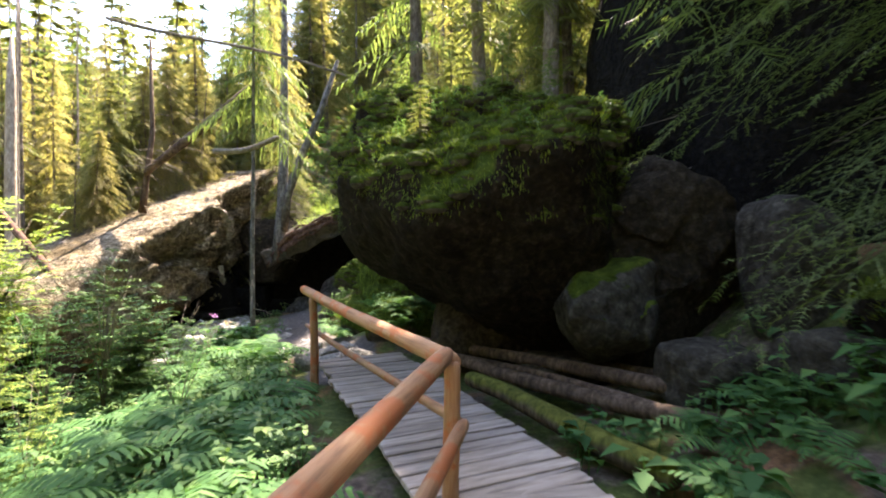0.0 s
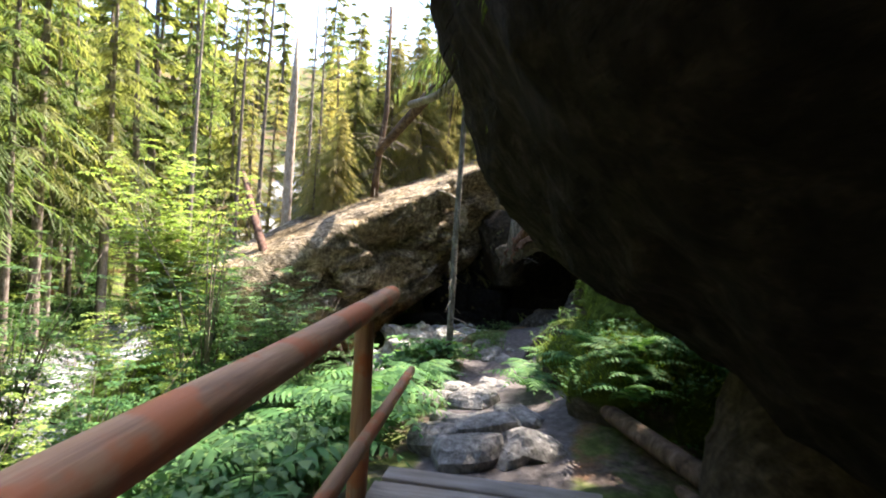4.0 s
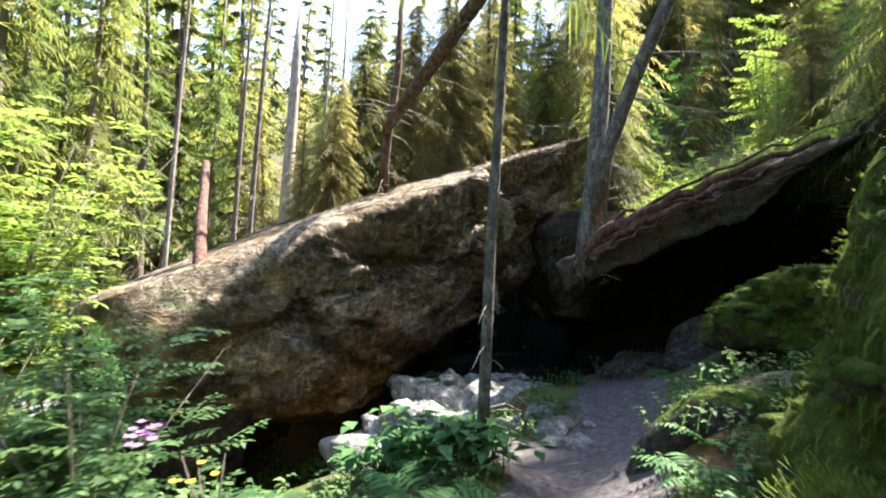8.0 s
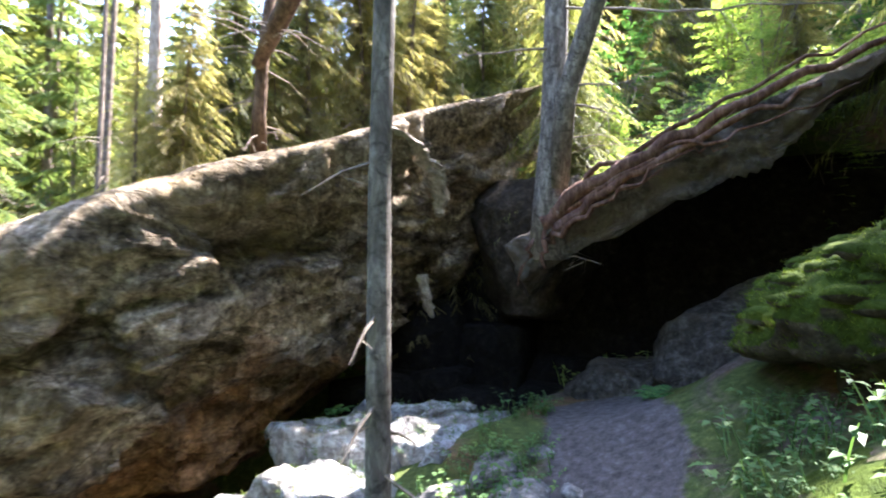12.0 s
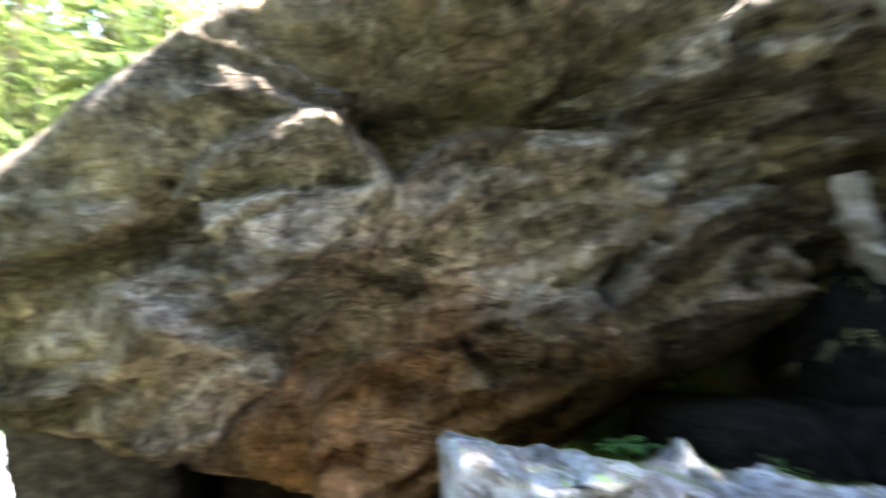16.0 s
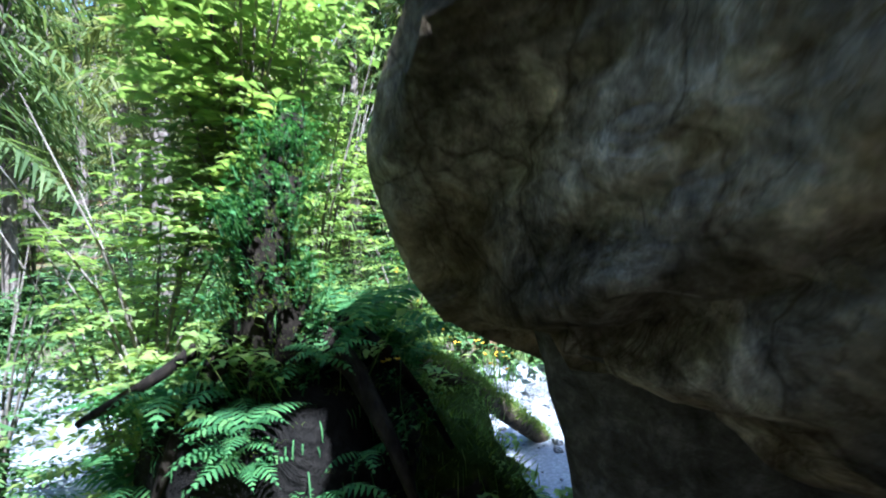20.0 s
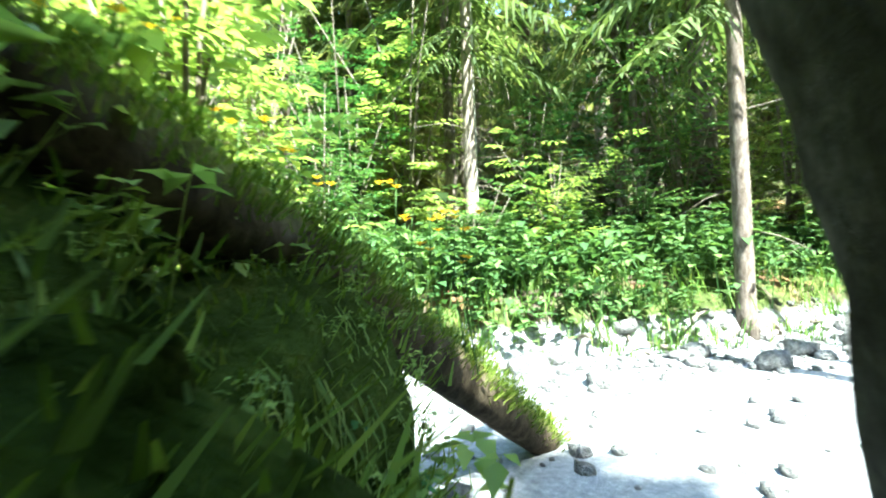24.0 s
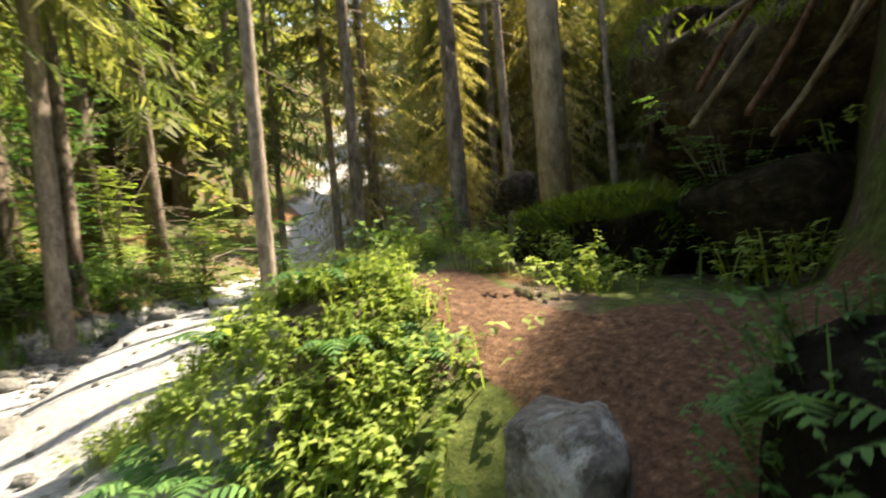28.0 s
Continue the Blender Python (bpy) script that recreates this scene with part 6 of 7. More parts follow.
bush(-5.3, 9.7, -1.0, 1.7, 7, 12, 0.075, 0.6, 5, "low leafy shrub beside the path", M_HERB)
bush(-4.8, 10.2, -0.8, 1.0, 4, 8, 0.055, 0.7, 6, "low leafy shrub beside the path", M_HERB)
bush(-7.2, 7.0, -1.8, 3.2, 9, 16, 0.1, 0.45, 7, "leafy shrub on the slope below the boardwalk", M_HERB)
bush(-6.4, 5.6, -1.7, 2.4, 9, 14, 0.1, 0.5, 8, "leafy shrub on the slope below the boardwalk", M_HERB)
for i, (x, y, h) in enumerate([(-14.2, 6.2, 2.6), (-12.4, 5.6, 3.4), (-16.2, 7.1, 1.7), (-17.5, 7.6, 2.2), (-19.5, 8.2, 2.0), (-21.5, 9.5, 2.6), (-10.6, 3.0, 2.6), (-13.5, 4.0, 4.2), (-18.6, 6.5, 3.2), (-23.5, 12.0, 2.4), (-16, 4.5, 4.0), (-20.8, 15.6, 1.8), (-19.2, 15.9, 1.5), (-12.5, 3.2, 4.5), (-8, 0.5, 3.4)]):
    bush(x, y, ground(x, y) - 0.1, h, 8, 14, 0.12, 0.5, 20 + i, "green undergrowth bush on the river bank", M_BUSH if i % 2 else M_HERB, group="bank bushes")
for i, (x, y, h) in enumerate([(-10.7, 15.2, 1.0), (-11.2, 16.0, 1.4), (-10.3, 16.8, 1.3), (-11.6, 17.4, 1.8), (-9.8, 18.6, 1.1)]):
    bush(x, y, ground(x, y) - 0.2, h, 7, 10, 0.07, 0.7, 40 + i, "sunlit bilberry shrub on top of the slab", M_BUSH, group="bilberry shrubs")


SAPLING = []
for i in range(4):
    s = rowan_soup(random.Random(300 + i), 3.4, 8, 17, 0.1, 0.42, 0.12)
    SAPLING.append((quads("leaves", np.array([tuple(v) for v in s.v]), np.array(s.f), (M_HERB, M_BUSH, M_FERN, M_BUSH)[i]), stem_soup(300 + i, 3.4, 8, 0.42).mesh("stem", M_TWIG, True)))


def sapling(i, x, y, k, label, group):
    ob = thing("sapling", pose(x, y, ground(x, y) - 0.1, 0, 0, 57 * i) @ Matrix.Scale(k, 4), label, "tree", group)
    for nm, me in zip(("leaves", "stem"), SAPLING[i % 4]):
        p = new(nm, me)
        p.parent = ob
        if nm == "stem":
            p["kind"] = "stuff"


for i, (x, y, k) in enumerate([(-8.2, 8.2, 0.9), (-9.4, 7.4, 1.2), (-7.4, 9.2, 0.8), (-8.9, 8.9, 1.0), (-6.9, 6.6, 0.8), (-5.2, 6.2, 0.55), (-4.2, 5.0, 0.45), (-5.8, 4.2, 0.6), (-3.6, 3.4, 0.4), (-4.8, 2.6, 0.5), (-3.4, 6.4, 0.42)]):
    sapling(i, x, y, k, "leafy young rowan on the slope below the boardwalk", "slope saplings")
for i, (x, y, k) in enumerate([(-13.0, 15.9, 0.5), (-8.6, 21.6, 0.8), (-7.4, 21.2, 0.9), (-5.9, 22.0, 1.0), (-4.6, 21.8, 0.9), (-3.2, 22.6, 1.0), (-1.6, 22.4, 1.0), (-9.8, 22.6, 1.1), (-0.4, 21.4, 0.9), (-2.4, 21.2, 0.6), (-6.4, 24.5, 1.4), (-3.8, 25.4, 1.5), (-8.6, 25.5, 1.5), (-1.2, 25.6, 1.5)]):
    sapling(i, x, y, k, "sunlit leafy sapling on the hillside", "hillside saplings")

rb = random.Random(91)
n = 0
while n < 34:
    x, y = rb.uniform(-30, -9), rb.uniform(-6, 17)
    if 4.0 < line_dist(RIVER, x, y) < 13:
        sapling(n, x, y, rb.uniform(0.9, 2.0), "green young broad-leaved tree among the spruces", "far bank saplings")
        n += 1

# ---------------------------------------------------------------- ferns and herbs
def off_limits(x, y):
    if abs(line_dist(PATHLINE, x, y)) < 0.75 or abs(line_dist(CAVELINE, x, y)) < 0.6 or abs(line_dist(SIDEPATH, x, y)) < 0.35:
        return True
    if y < 3.4 and -0.75 < x - 0.2 * (y - 2) < 1.5:
        return True
    if 3.0 <= y < 8.3 and -0.25 - 0.42 * (y - 3.3) < x + 0.1 < 1.5 - 0.42 * (y - 3.3):
        return True
    return False


r2 = random.Random(21)
FERN = []
for i in range(5):
    s = fern_soup(r2, 7 + i % 3, 0.8, 10)
    FERN.append(quads("fronds", np.array([tuple(v) for v in s.v]), np.array(s.f), M_FERN))


WAY = [(-9.4, 12.0, -1.4), (-10.2, 11.5, -1.65), (-10.65, 11.34, -1.77), (-10.9, 11.18, -1.77), (-11.1, 11.07, -1.78), (-11.5, 10.94, -1.74)]


def fern(x, y, z, size, label, group):
    if any((x - a) ** 2 + (y - b) ** 2 + (z - c) ** 2 < ((0.3 if a > -10.5 else 0.5) + 0.6 * size) ** 2 for a, b, c in WAY):
        return None
    ob = new("fern", FERN[r2.randrange(5)])
    ob.matrix_world = pose(x, y, z, r2.uniform(-9, 9), r2.uniform(-9, 9), r2.uniform(0, 360)) @ Matrix.Scale(size, 4)
    return tagged(ob, label, "fern", group)


n = 0
while n < 145:
    x, y = r2.uniform(-6.5, -0.4), r2.uniform(-1.5, 10.5)
    if off_limits(x, y) or x > -0.85 - 0.42 * max(0, y - 3.3) or y > 9.3 - 0.25 * (x + 2) or line_dist(RIVER, x, y) > -2.2:
        continue
    fern(x, y, ground(x, y) - 0.03, r2.uniform(0.75, 1.35), "green fern on the slope below the boardwalk", "slope ferns")
    n += 1
for x, y, z, k in [(-4.1, 9.75, -0.5, 1.1), (-3.6, 9.3, -0.45, 1.2), (-4.6, 9.3, -0.7, 1.2), (-3.3, 8.7, -0.4, 1.2), (-5.2, 11.0, -0.9, 1.0), (-4.6, 11.6, -0.8, 0.9), (-2.9, 8.4, -0.35, 1.1), (-5.0, 12.4, -1.0, 0.9), (-5.6, 13.3, -1.2, 0.9), (-3.9, 10.6, -0.5, 0.9),
                   (-3.7, 17.2, -0.5, 0.55), (-4.2, 17.4, -0.55, 0.5), (-4.6, 17.9, -0.5, 0.5), (-3.2, 17.0, -0.3, 0.6), (-8.75, 16.7, -1.0, 0.45), (-3.0, 13.6, -0.3, 0.6), (-2.9, 12.9, -0.4, 0.7), (-2.4, 11.0, -0.3, 0.8), (-2.2, 10.4, -0.25, 0.8),
                   (-10.1, 11.0, -1.7, 0.8), (-10.5, 10.6, -1.9, 0.9), (-10.9, 10.4, -2.1, 0.9), (-11.3, 10.3, -2.6, 0.7), (-9.8, 10.9, -1.0, 0.8), (-10.1, 10.75, -1.15, 0.7), (-10.4, 10.65, -1.3, 0.7), (-10.7, 10.6, -1.5, 0.75), (-11.0, 10.5, -1.7, 0.7), (-11.2, 10.35, -1.8, 0.6), (-10.6, 10.8, -1.7, 0.8), (-10.9, 10.7, -2.0, 0.8), (-8.9, 11.1, -1.35, 0.4), (-9.25, 11.2, -1.75, 0.45), (-9.5, 11.2, -1.6, 0.4), (-9.3, 11.15, -1.05, 0.35)]:
    fern(x, y, z, k, "fern at the foot of the rocks", "rock ferns")
for x, y, k in [(-13.5, 12.55, 0.45), (-13.45, 12.9, 0.4), (-13.65, 12.3, 0.5), (-13.35, 12.3, 0.4), (-13.9, 12.5, 0.5), (-14.2, 12.7, 0.55), (-14.6, 12.6, 0.5), (-14.4, 13.2, 0.5), (-14.9, 13.5, 0.5), (-15.3, 13.1, 0.55), (-14.1, 13.5, 0.4), (-15.0, 12.5, 0.5), (-12.3, 13.3, 0.4), (-12.55, 12.9, 0.4), (-12.2, 12.7, 0.45)]:
    fern(x, y, ground(x, y) - 0.02 if x < -13 else -2.1, k, "fern on the mound beside the path", "path mound ferns")
for i in range(34):
    a = r2.uniform(0, 6.283)
    fern(-0.75 + 0.85 * math.cos(a) * r2.random(), 10.0 + 0.85 * math.sin(a) * r2.random(), 0.35 + r2.uniform(-0.3, 0.25), r2.uniform(0.4, 0.6), "small fern on a mossy boulder", "boulder ferns")
for x, y in [(1.9, 3.9), (2.3, 4.2), (2.0, 3.2), (2.7, 3.6), (2.5, 2.6), (3.1, 3.0), (3.3, 4.3), (2.9, 4.5), (1.8, 2.4), (2.2, 1.8), (3.4, 2.2), (1.4, 4.6), (3.9, 3.2), (2.6, 1.0), (3.2, 1.4)]:
    fern(x, y, ground(x, y), r2.uniform(0.45, 0.75), "fern in the shade east of the boardwalk", "shade ferns")

HERB = [herb_soup(r2, 6, 0.5, 8, 0.1, 0.4) for _ in range(4)]
LOWH = [herb_soup(r2, 7, 0.25, 6, 0.06, 0.4) for _ in range(3)]
BIGL = [herb_soup(r2, 7, 0.42, 3, 0.2, 0.4) for _ in range(3)]
TUFT = [tuft_soup(r2, 26, 0.3, 0.1, 0.006) for _ in range(3)]
MOSS = [tuft_soup(r2, 9, 0.05, 0.06, 0.005, True) for _ in range(3)]


def on_rock(name, n, seed, low=0.35, high=2.0, box=None):
    """Random places on a rock where its face turns up enough, with the face's normal."""
    V, F = ROCKS[name]
    a, b, c = V[F[:, 0]], V[F[:, 1]], V[F[:, 2]]
    nrm = np.cross(b - a, c - a)
    area = np.linalg.norm(nrm, axis=1)
    nrm /= area[:, None] + 1e-9
    ok = (nrm[:, 2] > low) & (nrm[:, 2] < high)
    if box:
        mid = (a + b + c) / 3
        for k in range(3):
            ok &= (mid[:, k] > box[2 * k]) & (mid[:, k] < box[2 * k + 1])
    idx = np.nonzero(ok)[0]
    g = np.random.default_rng(seed)
    pick = g.choice(idx, n, p=area[idx] / area[idx].sum())
    w = g.dirichlet((1, 1, 1), n)
    return (w[:, :1] * a[pick] + w[:, 1:2] * b[pick] + w[:, 2:] * c[pick]), nrm[pick], g


def fill(name, soups, n, region, size, material, label, category, test=None):
    pts, k = [], 0
    while len(pts) < n and k < n * 12:
        k += 1
        x, y = r2.uniform(region[0], region[1]), r2.uniform(region[2], region[3])
        if off_limits(x, y) or (test and not test(x, y)):
            continue
        pts.append((x, y, ground(x, y) - 0.02, r2.uniform(0, 6.283), r2.uniform(*size), r2.uniform(-0.15, 0.15), r2.uniform(-0.15, 0.15)))
    return tagged(new(name, scatter(name, soups, pts, material)), label, category, kind="stuff")


bank = lambda lo, hi: (lambda x, y: lo < line_dist(RIVER, x, y) < hi)  # noqa: E731
fill("bank_edge_herbs", HERB, 420, (-25, -6, -1, 17), (1.1, 2.0), M_HERB, "tall leafy herbs along the far bank", "undergrowth", bank(2.1, 4.6))
fill("bank_herbs", HERB, 600, (-27, -4, -3, 18), (0.7, 1.5), M_HERB, "dense leafy herbs on the far river bank", "undergrowth", bank(2.0, 9))
fill("bank_grass", TUFT, 700, (-27, -4, -3, 18), (0.9, 1.7), M_GRASS, "long grass on the edge of the far bank", "grass", bank(1.8, 4.5))
fill("slope_herbs", HERB, 300, (-8, -0.5, -2, 11.5), (0.5, 1.1), M_HERB, "leafy herbs between the ferns", "undergrowth", lambda x, y: line_dist(RIVER, x, y) < -2.0 and x < -0.8 - 0.42 * max(0, y - 3.3))
fill("path_herbs", LOWH, 260, (-6.5, -1.5, 9, 18), (0.6, 1.3), M_HERB, "low herbs beside the path", "undergrowth", lambda x, y: x < -4.6 or x > -3.6)
fill("butterbur", BIGL, 26, (-6.6, -4.7, 12.6, 15.2), (0.8, 1.2), M_FERN, "large-leaved plants round the slender tree", "plant")
fill("shade_herbs", BIGL, 110, (1.2, 4.2, 0.5, 5.0), (0.6, 1.0), M_FERN, "broad-leaved plants in the shade", "plant")
# sun and shade put into the leaf colour: bush leaf lighter, fern leaf darker
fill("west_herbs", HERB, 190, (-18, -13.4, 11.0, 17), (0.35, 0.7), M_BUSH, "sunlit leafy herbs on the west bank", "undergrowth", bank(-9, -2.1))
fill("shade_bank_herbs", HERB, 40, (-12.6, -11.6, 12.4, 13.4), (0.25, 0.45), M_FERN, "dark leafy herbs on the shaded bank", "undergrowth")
fill("mound_plants", LOWH, 380, (-16.3, -13.9, 12.6, 14.3), (0.45, 0.85), M_BUSH, "sunlit leafy plants on the mound beside the path", "undergrowth")
fill("forest_herbs", HERB, 300, (-34, -12, 12, 34), (0.8, 1.6), M_HERB, "forest undergrowth between the trunks", "undergrowth", lambda x, y: abs(line_dist(RIVER, x, y)) > 3 and y > 15.5)
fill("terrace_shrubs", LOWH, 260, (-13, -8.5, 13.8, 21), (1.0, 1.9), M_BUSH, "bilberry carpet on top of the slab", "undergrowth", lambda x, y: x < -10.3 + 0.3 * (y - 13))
p, nn, g = on_rock("root_hump", 150, 51, -0.3)
pts = [(q[0], q[1], q[2] - 0.03, g.uniform(0, 6.28), g.uniform(0.35, 0.6), m_[0] * 0.8, m_[1] * 0.8) for q, m_ in zip(p, nn) if all(math.dist(q, w_) > 0.8 for w_ in WAY)]
tagged(new("hump_herbs", scatter("hump_herbs", BIGL, pts, M_BUSH)), "broad-leaved plants crowding the overgrown hump", "plant", kind="stuff")
for nm_, n_, low_ in (("root_hump", 60, 0.35), ("root_plate", 30, 0.4), ("river_hump", 26, 0.35)):
    p, nn, g = on_rock(nm_, n_, 52, low_)
    pts = [(q[0], q[1], q[2] - 0.03, g.uniform(0, 6.28), g.uniform(0.5, 0.85), 0.3 * m_[0], 0.3 * m_[1]) for q, m_ in zip(p, nn) if all(math.dist(q, w_) > 0.85 for w_ in WAY)]
    tagged(new("hump_sprays", scatter("hump_sprays", HERB, pts, M_BUSH)), "leafy sprays standing on the overgrown hump", "plant", kind="stuff")
fill("hill_shrubs", LOWH, 260, (-6.2, 3, 19, 25), (1.0, 2.0), M_BUSH, "bilberry carpet on the hillside", "undergrowth")


# ---------------------------------------------------------------- moss, fringes and plants on the rocks
def moss(name, n, seed, label, size=(0.7, 1.6), low=0.3):
    p, nn, g = on_rock(name, n, seed, low)
    pts = [(q[0], q[1], q[2] - 0.008, g.uniform(0, 6.28), g.uniform(*size), m[0] * 0.9, m[1] * 0.9) for q, m in zip(p, nn)]
    tagged(new("moss", scatter("moss", MOSS, pts, M_MOSS)), label, "moss", kind="stuff")


def cushions(name, n, seed, label, low, box=None):
    """Rounded pads of moss, each set with short blades."""
    p, nn, g = on_rock(name, n, seed, low, 2.0, box)
    d, faces = ball(2)
    vs, fs, o, pts = [], [], 0, []
    F = np.array(faces)
    for q, m in zip(p, nn):
        r = g.uniform(0.05, 0.15)
        V = d * np.array([r, r * g.uniform(0.8, 1.1), r * g.uniform(0.45, 0.7)]) * (1 + 0.12 * np.sin(d @ g.normal(0, 4, 3) + g.uniform(0, 6)))[:, None]
        vs.append(V + q)
        fs.append(F + o)
        o += len(V)
        for k in range(7):
            w = V[g.integers(len(V))]
            if w[2] > -0.02:
                pts.append((q[0] + w[0], q[1] + w[1], q[2] + w[2] - 0.01, g.uniform(0, 6.28), g.uniform(0.4, 0.8), w[0] * 6, w[1] * 6))
    tagged(new("moss_cushions", mesh("moss_cushions", np.concatenate(vs).tolist(), np.concatenate(fs).tolist(), M_MOSSALL, True)), label, "moss", kind="stuff")
    tagged(new("moss", scatter("moss", MOSS, pts, M_MOSS)), label, "moss", kind="stuff")


def fringe(name, n, seed, label, low, high, length, box=None, material=None):
    """Long moss and roots that hang from a rock's brow."""
    p, nn, g = on_rock(name, n, seed, low, high, box)
    s = Soup()
    for q, m in zip(p, nn):
        q, m = Vector(q), Vector(m)
        ln = length * g.uniform(0.3, 1.2)
        out = m * 0.25 * ln + Vector((g.uniform(-0.08, 0.08), g.uniform(-0.08, 0.08), 0)) * ln
        s.strip([q, q + out + Vector((0, 0, -0.45 * ln)), q + out * 1.2 + Vector((0, 0, -ln))], [0.003, 0.0042, 0.001], m.cross(Vector((0, 0, 1))).normalized())
    tagged(new("hanging_moss", quads("hanging_moss", np.array([tuple(v) for v in s.v]), np.array(s.f), material or M_MOSS)), label, "moss", kind="stuff")


moss("mossy_boulder", 5000, 1, "thick yellow-green moss on top of the boulder")
cushions("mossy_boulder", 800, 61, "swelling cushions of moss on the boulder's cap", 0.1, (-3, 3, 4, 9, 2.0, 4.5))
cushions("moss_bank", 330, 62, "swelling cushions of moss on the steep bank", -0.1)
cushions("moss_boulder", 110, 63, "cushions of moss on the boulder", 0.0)
fringe("mossy_boulder", 7000, 2, "moss hanging from the boulder's brow", -0.25, 0.75, 0.055, (-3, 3, 4, 12, 1.95, 3.2))
fringe("mossy_boulder", 120, 3, "dark root threads hanging from the boulder's brow", -0.5, 0.2, 0.22, (-1.9, -0.6, 6.0, 9, 2.1, 2.7), M_STUMP)
moss("moss_bank", 2600, 4, "cushion moss on the steep bank", (0.4, 0.85), -0.2)
fringe("moss_bank", 8000, 5, "long grassy moss hanging down the bank", -0.3, 0.9, 0.2)
moss("low_moss_rock", 700, 6, "moss on the low rock", low=0.0)
fringe("low_moss_rock", 500, 16, "moss hanging over the low rock", -0.1, 0.8, 0.14)
moss("fern_boulder", 800, 7, "moss under the ferns on the boulder", low=0.0)
moss("moss_boulder", 1900, 8, "thick moss cushion on the boulder", (0.35, 0.75), -0.7)
moss("moss_hump", 900, 9, "moss on the hump of rock", low=0.0)
moss("mossy_block", 700, 10, "sunlit moss on the block", (1.0, 2.0), 0.0)
moss("dark_outcrop", 900, 11, "moss along the top of the outcrop", (1.0, 2.2), 0.3)
moss("mossy_log", 1500, 39, "yellow-green moss on the fallen log", (0.5, 1.1), -0.2)
moss("root_plate", 350, 12, "moss on the mound below the stump", (0.3, 0.6), 0.2)
fringe("root_plate", 220, 13, "grass and moss hanging over the root mound", -0.1, 0.7, 0.12, None, M_FERN)
moss("stump", 2600, 44, "dark moss wrapping the stump", (0.3, 0.6), -1.0)
moss("root_hump", 700, 17, "moss on the overgrown hump", (0.8, 1.8), -0.1)
moss("lichen_rock", 900, 43, "moss in the hollows of the lichen rocks", (0.4, 0.9), 0.75)
moss("river_hump", 500, 41, "moss on the hump above the gravel", (0.6, 1.3), -0.1)
fringe("river_hump", 700, 42, "grass hanging over the hump above the gravel", -0.3, 0.9, 0.2, None, M_BUSH)
fringe("root_hump", 900, 18, "grass hanging over the overgrown hump", -0.3, 0.9, 0.2, None, M_BUSH)
fringe("stump", 200, 31, "moss and grass hanging from the stump", -1.0, 2.0, 0.09, None, M_FERN)
for nm, n_, sd_, mt, sz in (("path_bank", 130, 32, M_FERN, 0.6), ("lichen_rock", 60, 33, M_HERB, 0.45), ("river_hump", 60, 40, M_BUSH, 0.4), ("root_plate", 120, 34, M_FERN, 0.5), ("root_hump", 60, 35, M_BUSH, 0.42), ("stump", 420, 36, M_FERN, 0.55), ("path_mound", 40, 37, M_HERB, 0.4), ("fern_boulder", 60, 38, M_FERN, 0.7)):
    p, nn, g = on_rock(nm, n_, sd_, -0.2)
    pts = [(q[0], q[1], q[2] - 0.02, g.uniform(0, 6.28), sz * g.uniform(0.6, 1.2), m_[0] * 0.5, m_[1] * 0.5) for q, m_ in zip(p, nn)]
    tagged(new("creeping_herbs", scatter("creeping_herbs", LOWH, pts, mt)), "small creeping herbs growing over the rock" if nm != "stump" else "ivy-like herbs growing over the stump", "plant", kind="stuff")
p, nn, g = on_rock("root_hump", 26, 19, 0.0)
for q in p:
    fern(q[0], q[1], q[2] - 0.02, g.uniform(0.3, 0.55), "fern growing on the root mound", "mound ferns")
p, nn, g = on_rock("root_plate", 26, 14, 0.1)
for q in p:
    fern(q[0], q[1], q[2] - 0.02, g.uniform(0.35, 0.7), "fern growing on the root mound", "mound ferns")
p, nn, g = on_rock("mossy_boulder", 40, 15, 0.6)
pts = [(q[0], q[1], q[2], g.uniform(0, 6.28), g.uniform(0.5, 1.1), 0, 0) for q in p]
tagged(new("bilberry", scatter("bilberry", LOWH, pts, M_HERB)), "bilberry sprigs on the mossy boulder", "plant", kind="stuff")
p, nn, g = on_rock("root_slab", 380, 25, 0.5)
pts = [(q[0], q[1], q[2] - 0.03, g.uniform(0, 6.28), g.uniform(0.5, 1.4), 0, 0) for q in p if q[1] > 18.3 and q[0] > -5.5]
tagged(new("bilberry", scatter("bilberry", LOWH, pts, M_BUSH)), "sunlit bilberry carpet on the leaning slab", "plant", kind="stuff")
for x, y, z, k, a in [(0.4, 8.3, 3.3, 0.42, 10), (1.2, 8.9, 3.4, 0.5, 70), (-0.5, 8.6, 3.1, 0.36, 200), (1.7, 7.6, 3.4, 0.3, 90), (0.2, 9.3, 3.1, 0.6, 130), (-0.9, 9.0, 2.8, 0.5, 30)]:
    tree(SP_YOUNG[1 if k > 0.4 else 0], x, y, a, k, "young spruce on the mossy boulder", "seedlings", z=z)
tree(SP_YOUNG[1], -0.25, 6.6, 40, 0.22, "tiny spruce seedling on the mossy boulder", "seedlings", z=3.0)
tree(SP_YOUNG[0], 0.9, 7.0, 140, 0.3, "tiny spruce seedling on the mossy boulder", "seedlings", z=3.4)
tree(SP_YOUNG[0], -0.7, 7.6, 240, 0.26, "tiny spruce seedling on the mossy boulder", "seedlings", z=3.0)


# ---------------------------------------------------------------- stones and small things
STONE = []
for i in range(6):
    V, F = rock_shape(boulder_planes(random.Random(100 + i), 1.0, 0.8, 0.55, 10), 2, 9.0, 0.1, 1.0, i, 0.0)
    STONE.append(mesh("stone", V, F, M_TOP, True))
GREYSTONE = []
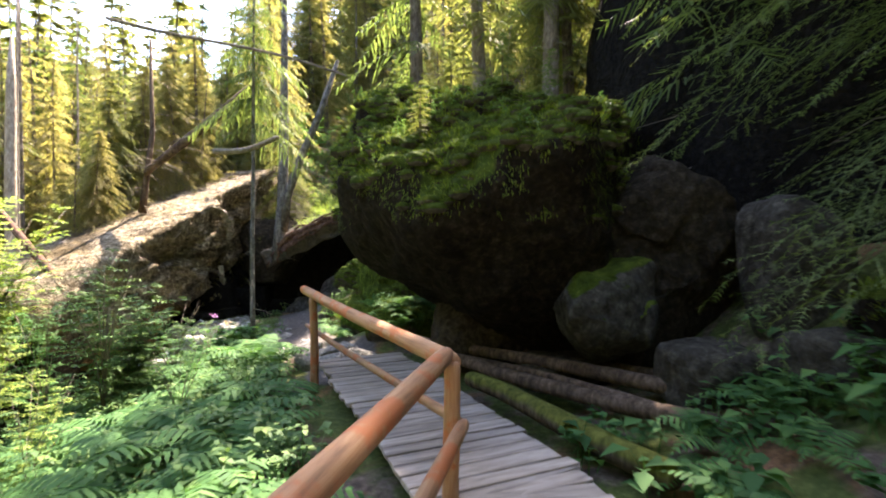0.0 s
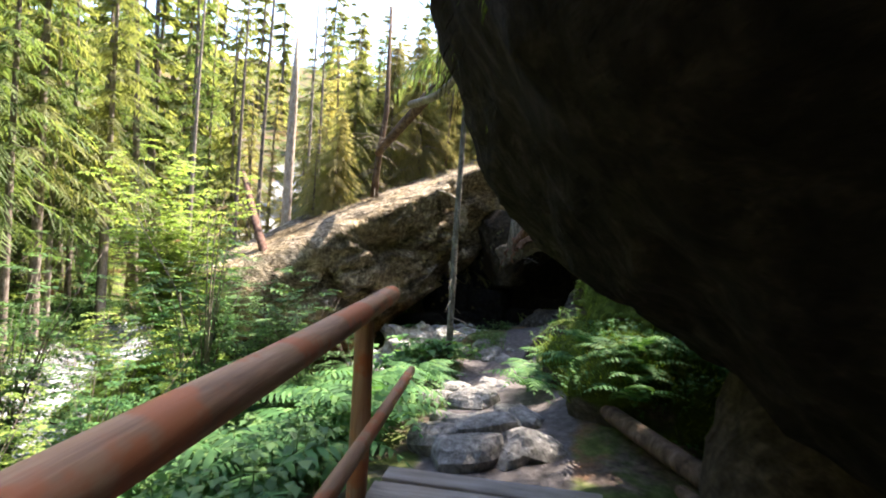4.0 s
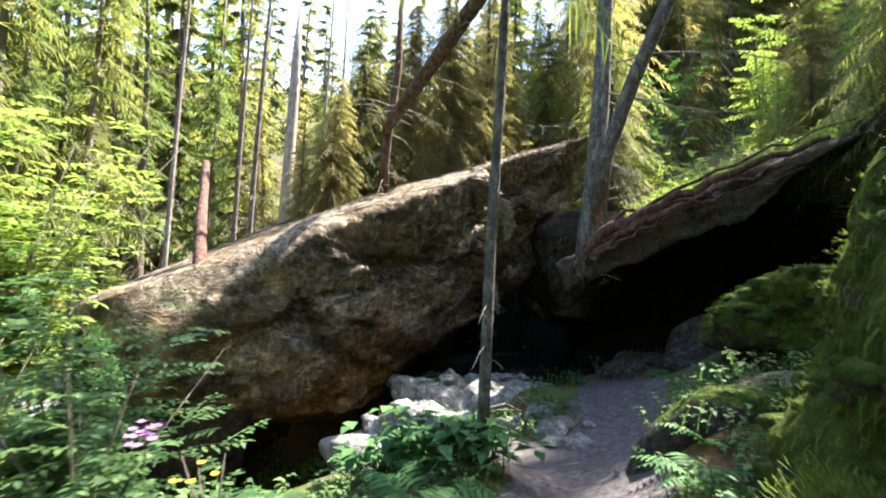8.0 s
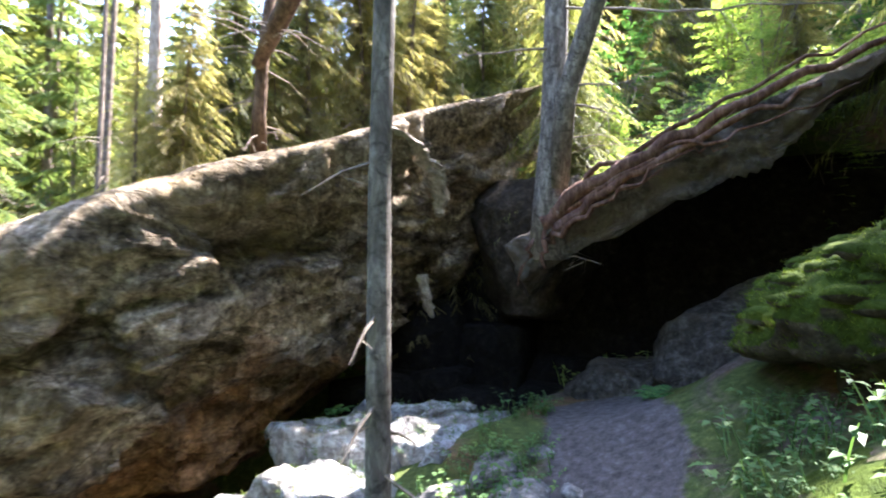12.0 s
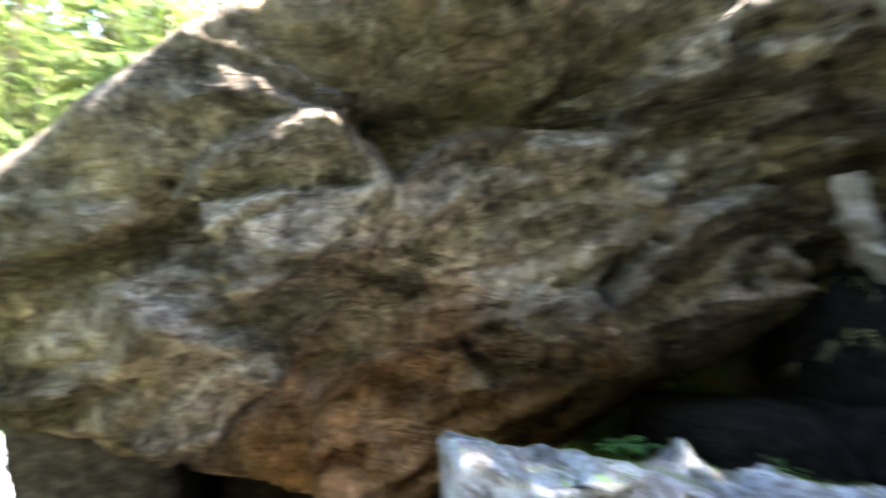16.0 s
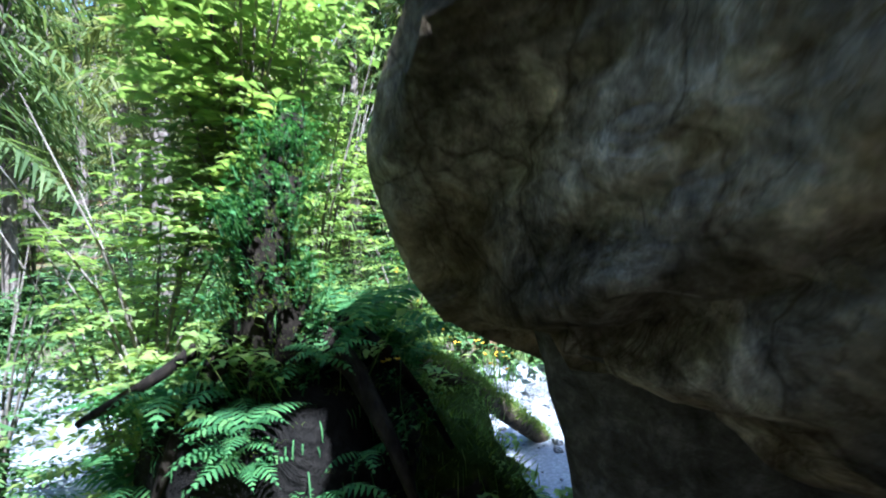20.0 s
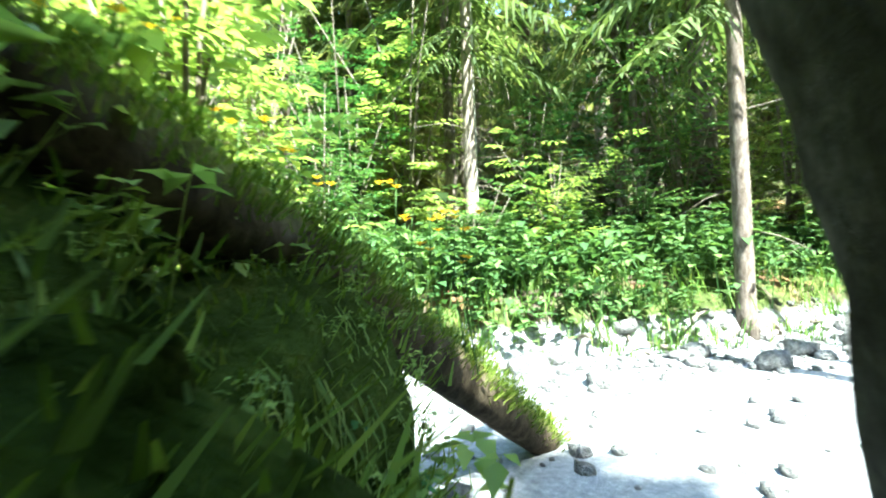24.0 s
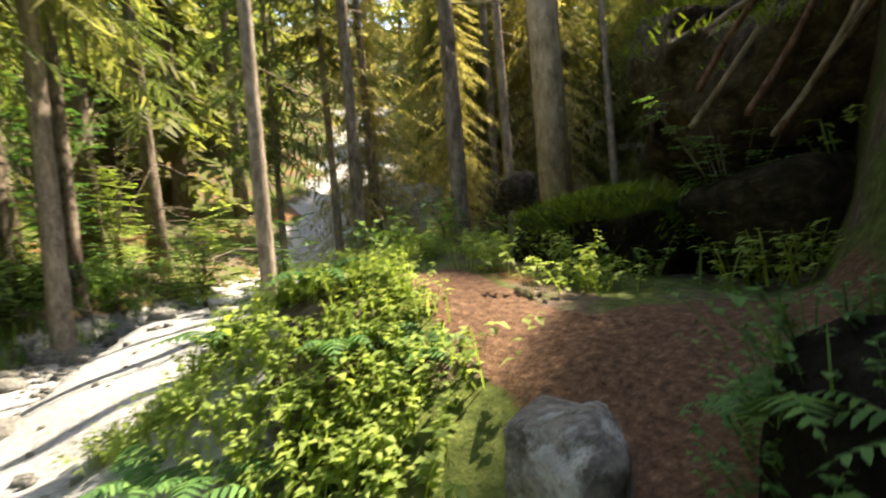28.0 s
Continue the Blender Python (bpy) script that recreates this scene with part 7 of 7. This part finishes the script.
for i in range(4):
    V, F = rock_shape(boulder_planes(random.Random(110 + i), 1.0, 0.8, 0.45, 11), 3, 60.0, 0.04, 1.0, i, 0.012)
    GREYSTONE.append(mesh("stone", V, F, M_STEP))


def stone(me, x, y, z, size, label, group, name="stone"):
    ob = new(name, me)
    ob.matrix_world = pose(x, y, z, r2.uniform(-20, 20), r2.uniform(-20, 20), r2.uniform(0, 360)) @ Matrix.Diagonal((size * r2.uniform(0.8, 1.2), size, size * r2.uniform(0.8, 1.1), 1))
    return tagged(ob, label, "stone", group)


k = 0
while k < 150:
    x, y = r2.uniform(-24, -7), r2.uniform(2, 17)
    d = line_dist(RIVER, x, y)
    if not -2.4 < d < 2.2 or (d < 0.7 and r2.random() < 0.93):
        continue
    size = 0.07 + 0.22 * r2.random() ** 2.5
    stone(r2.choice(STONE), x, y, ground(x, y) + size * 0.2, size, "rounded pale grey river stone", "river stones")
    k += 1
pebble = []
for i in range(5):
    V, F = rock_shape(boulder_planes(random.Random(120 + i), 1.0, 0.8, 0.5, 6), 1, 8.0, 0.1, 1.0, i, 0.0)
    pebble.append((np.array([tuple(v) for v in V]), np.array(F)))
vs, fs, o, k = [], [], 0, 0
while k < 2200:
    x, y = r2.uniform(-24, -6), r2.uniform(1, 17)
    d = line_dist(RIVER, x, y)
    if not -2.9 < d < 2.3 or (d < 0.6 and r2.random() < 0.8):
        continue
    V, F = pebble[k % 5]
    size, a = 0.02 + 0.07 * r2.random() ** 2, r2.uniform(0, 6.28)
    q = V * size
    vs.append(np.stack([q[:, 0] * math.cos(a) - q[:, 1] * math.sin(a) + x, q[:, 0] * math.sin(a) + q[:, 1] * math.cos(a) + y, q[:, 2] + ground(x, y) + size * 0.15], 1))
    fs.append(F + o)
    o += len(V)
    k += 1
tagged(new("gravel", mesh("gravel", np.concatenate(vs).tolist(), np.concatenate(fs).tolist(), M_TOP, True)), "pale river gravel and cobbles", "gravel", kind="stuff")

for x, y, z, size in [(-2.75, 10.1, -0.45, 0.36), (-3.4, 10.4, -0.55, 0.34), (-1.9, 8.5, -0.3, 0.36), (-2.3, 8.7, -0.35, 0.34), (-1.5, 8.9, -0.3, 0.3), (-2.05, 8.95, -0.35, 0.4), (-1.75, 9.4, -0.3, 0.26), (-2.2, 9.9, -0.42, 0.2), (-2.5, 9.2, -0.4, 0.28), (-3.0, 11.1, -0.55, 0.26), (-1.6, 8.6, -0.3, 0.2), (-3.7, 11.3, -0.6, 0.3),
                      (-5.5, 15.7, -1.15, 0.36), (-5.2, 15.3, -1.15, 0.22), (-4.85, 15.3, -1.1, 0.2), (-5.9, 16.2, -1.1, 0.4), (-6.2, 15.6, -1.2, 0.34), (-5.5, 16.6, -1.0, 0.28), (-4.6, 14.5, -1.15, 0.14), (-6.5, 15.0, -1.35, 0.3), (-4.3, 15.6, -1.0, 0.12), (-5.0, 16.0, -1.0, 0.14), (-4.3, 12.2, -0.85, 0.22), (-4.6, 12.9, -1.0, 0.18)]:
    stone(r2.choice(GREYSTONE), x, y, min(z, ground(x, y)) + size * 0.12, size, "angular grey stone set in the path", "path stones", "path_stone")


def flower(x, y, z, material, n, label):
    s = Soup()
    for _ in range(n):
        b = Vector((r2.gauss(0, 0.05), r2.gauss(0, 0.05), r2.uniform(-0.03, 0.03)))
        for q in range(6):
            a = q * 1.047 + r2.random()
            leaf(s, b, (math.cos(a), math.sin(a), 0.7), (0, 0, 1), 0.028, 0.018, 0.1)
    ob = thing("flower", pose(x, y, z), label, "flower")
    p = new("blossom", quads("blossom", np.array([tuple(v) for v in s.v]), np.array(s.f), material))
    p.parent = ob
    st = Soup()
    st.tube([(0, 0, 0), (0.02, 0.01, -0.2), (0.0, 0.04, -0.45)], [0.0025, 0.003, 0.003], 5)
    p = new("stalk", st.mesh("stalk", M_HERB))
    p.parent = ob


flower(-4.47, 9.69, 0.36, M_PURPLE, 14, "purple blossom cluster on a tall stalk")
flower(-4.25, 9.85, 0.2, M_YELLOW, 4, "small yellow flower beside the path")
for x, y, z in [(-8.9, 11.0, -1.85), (-8.75, 10.9, -1.9), (-8.4, 10.7, -1.7), (-9.75, 11.2, -1.1), (-10.9, 10.1, -1.25), (-11.2, 9.7, -1.0), (-11.4, 9.8, -1.3), (-11.0, 9.6, -0.7), (-12.03, 10.05, -1.6), (-11.98, 10.0, -1.61), (-12.12, 10.14, -1.62), (-12.1, 10.11, -1.69), (-11.99, 9.99, -1.73), (-12.12, 10.15, -1.77), (-11.7, 9.78, -1.49), (-11.61, 9.75, -1.38), (-11.93, 9.97, -1.47), (-11.57, 9.69, -1.61)]:
    flower(x, y, z, M_YELLOW, 3, "small yellow-orange flower on the stump mound")
# driftwood below the far bank
for i in range(26):
    x = r2.uniform(-21.5, -15)
    y = np.interp(x, [-22, -18, -15, -12], [13.6, 10.1, 8.2, 6.0]) - 0.2 + r2.uniform(-0.3, 0.25)
    a, ln = r2.uniform(-0.7, 0.9) + 2.6, r2.uniform(0.6, 2.2)
    z = ground(x, y) + r2.uniform(0.05, 0.35)
    tagged(new("driftwood", log_mesh("driftwood", (x, y, z), (x + math.cos(a) * ln, y - math.sin(a) * ln * 0.6, z + r2.uniform(-0.3, 0.25)), r2.uniform(0.015, 0.04), 0.012, M_TWIG, i, 6, 5, wob=0.05)), "grey dead branch washed against the bank", "branch", "driftwood")
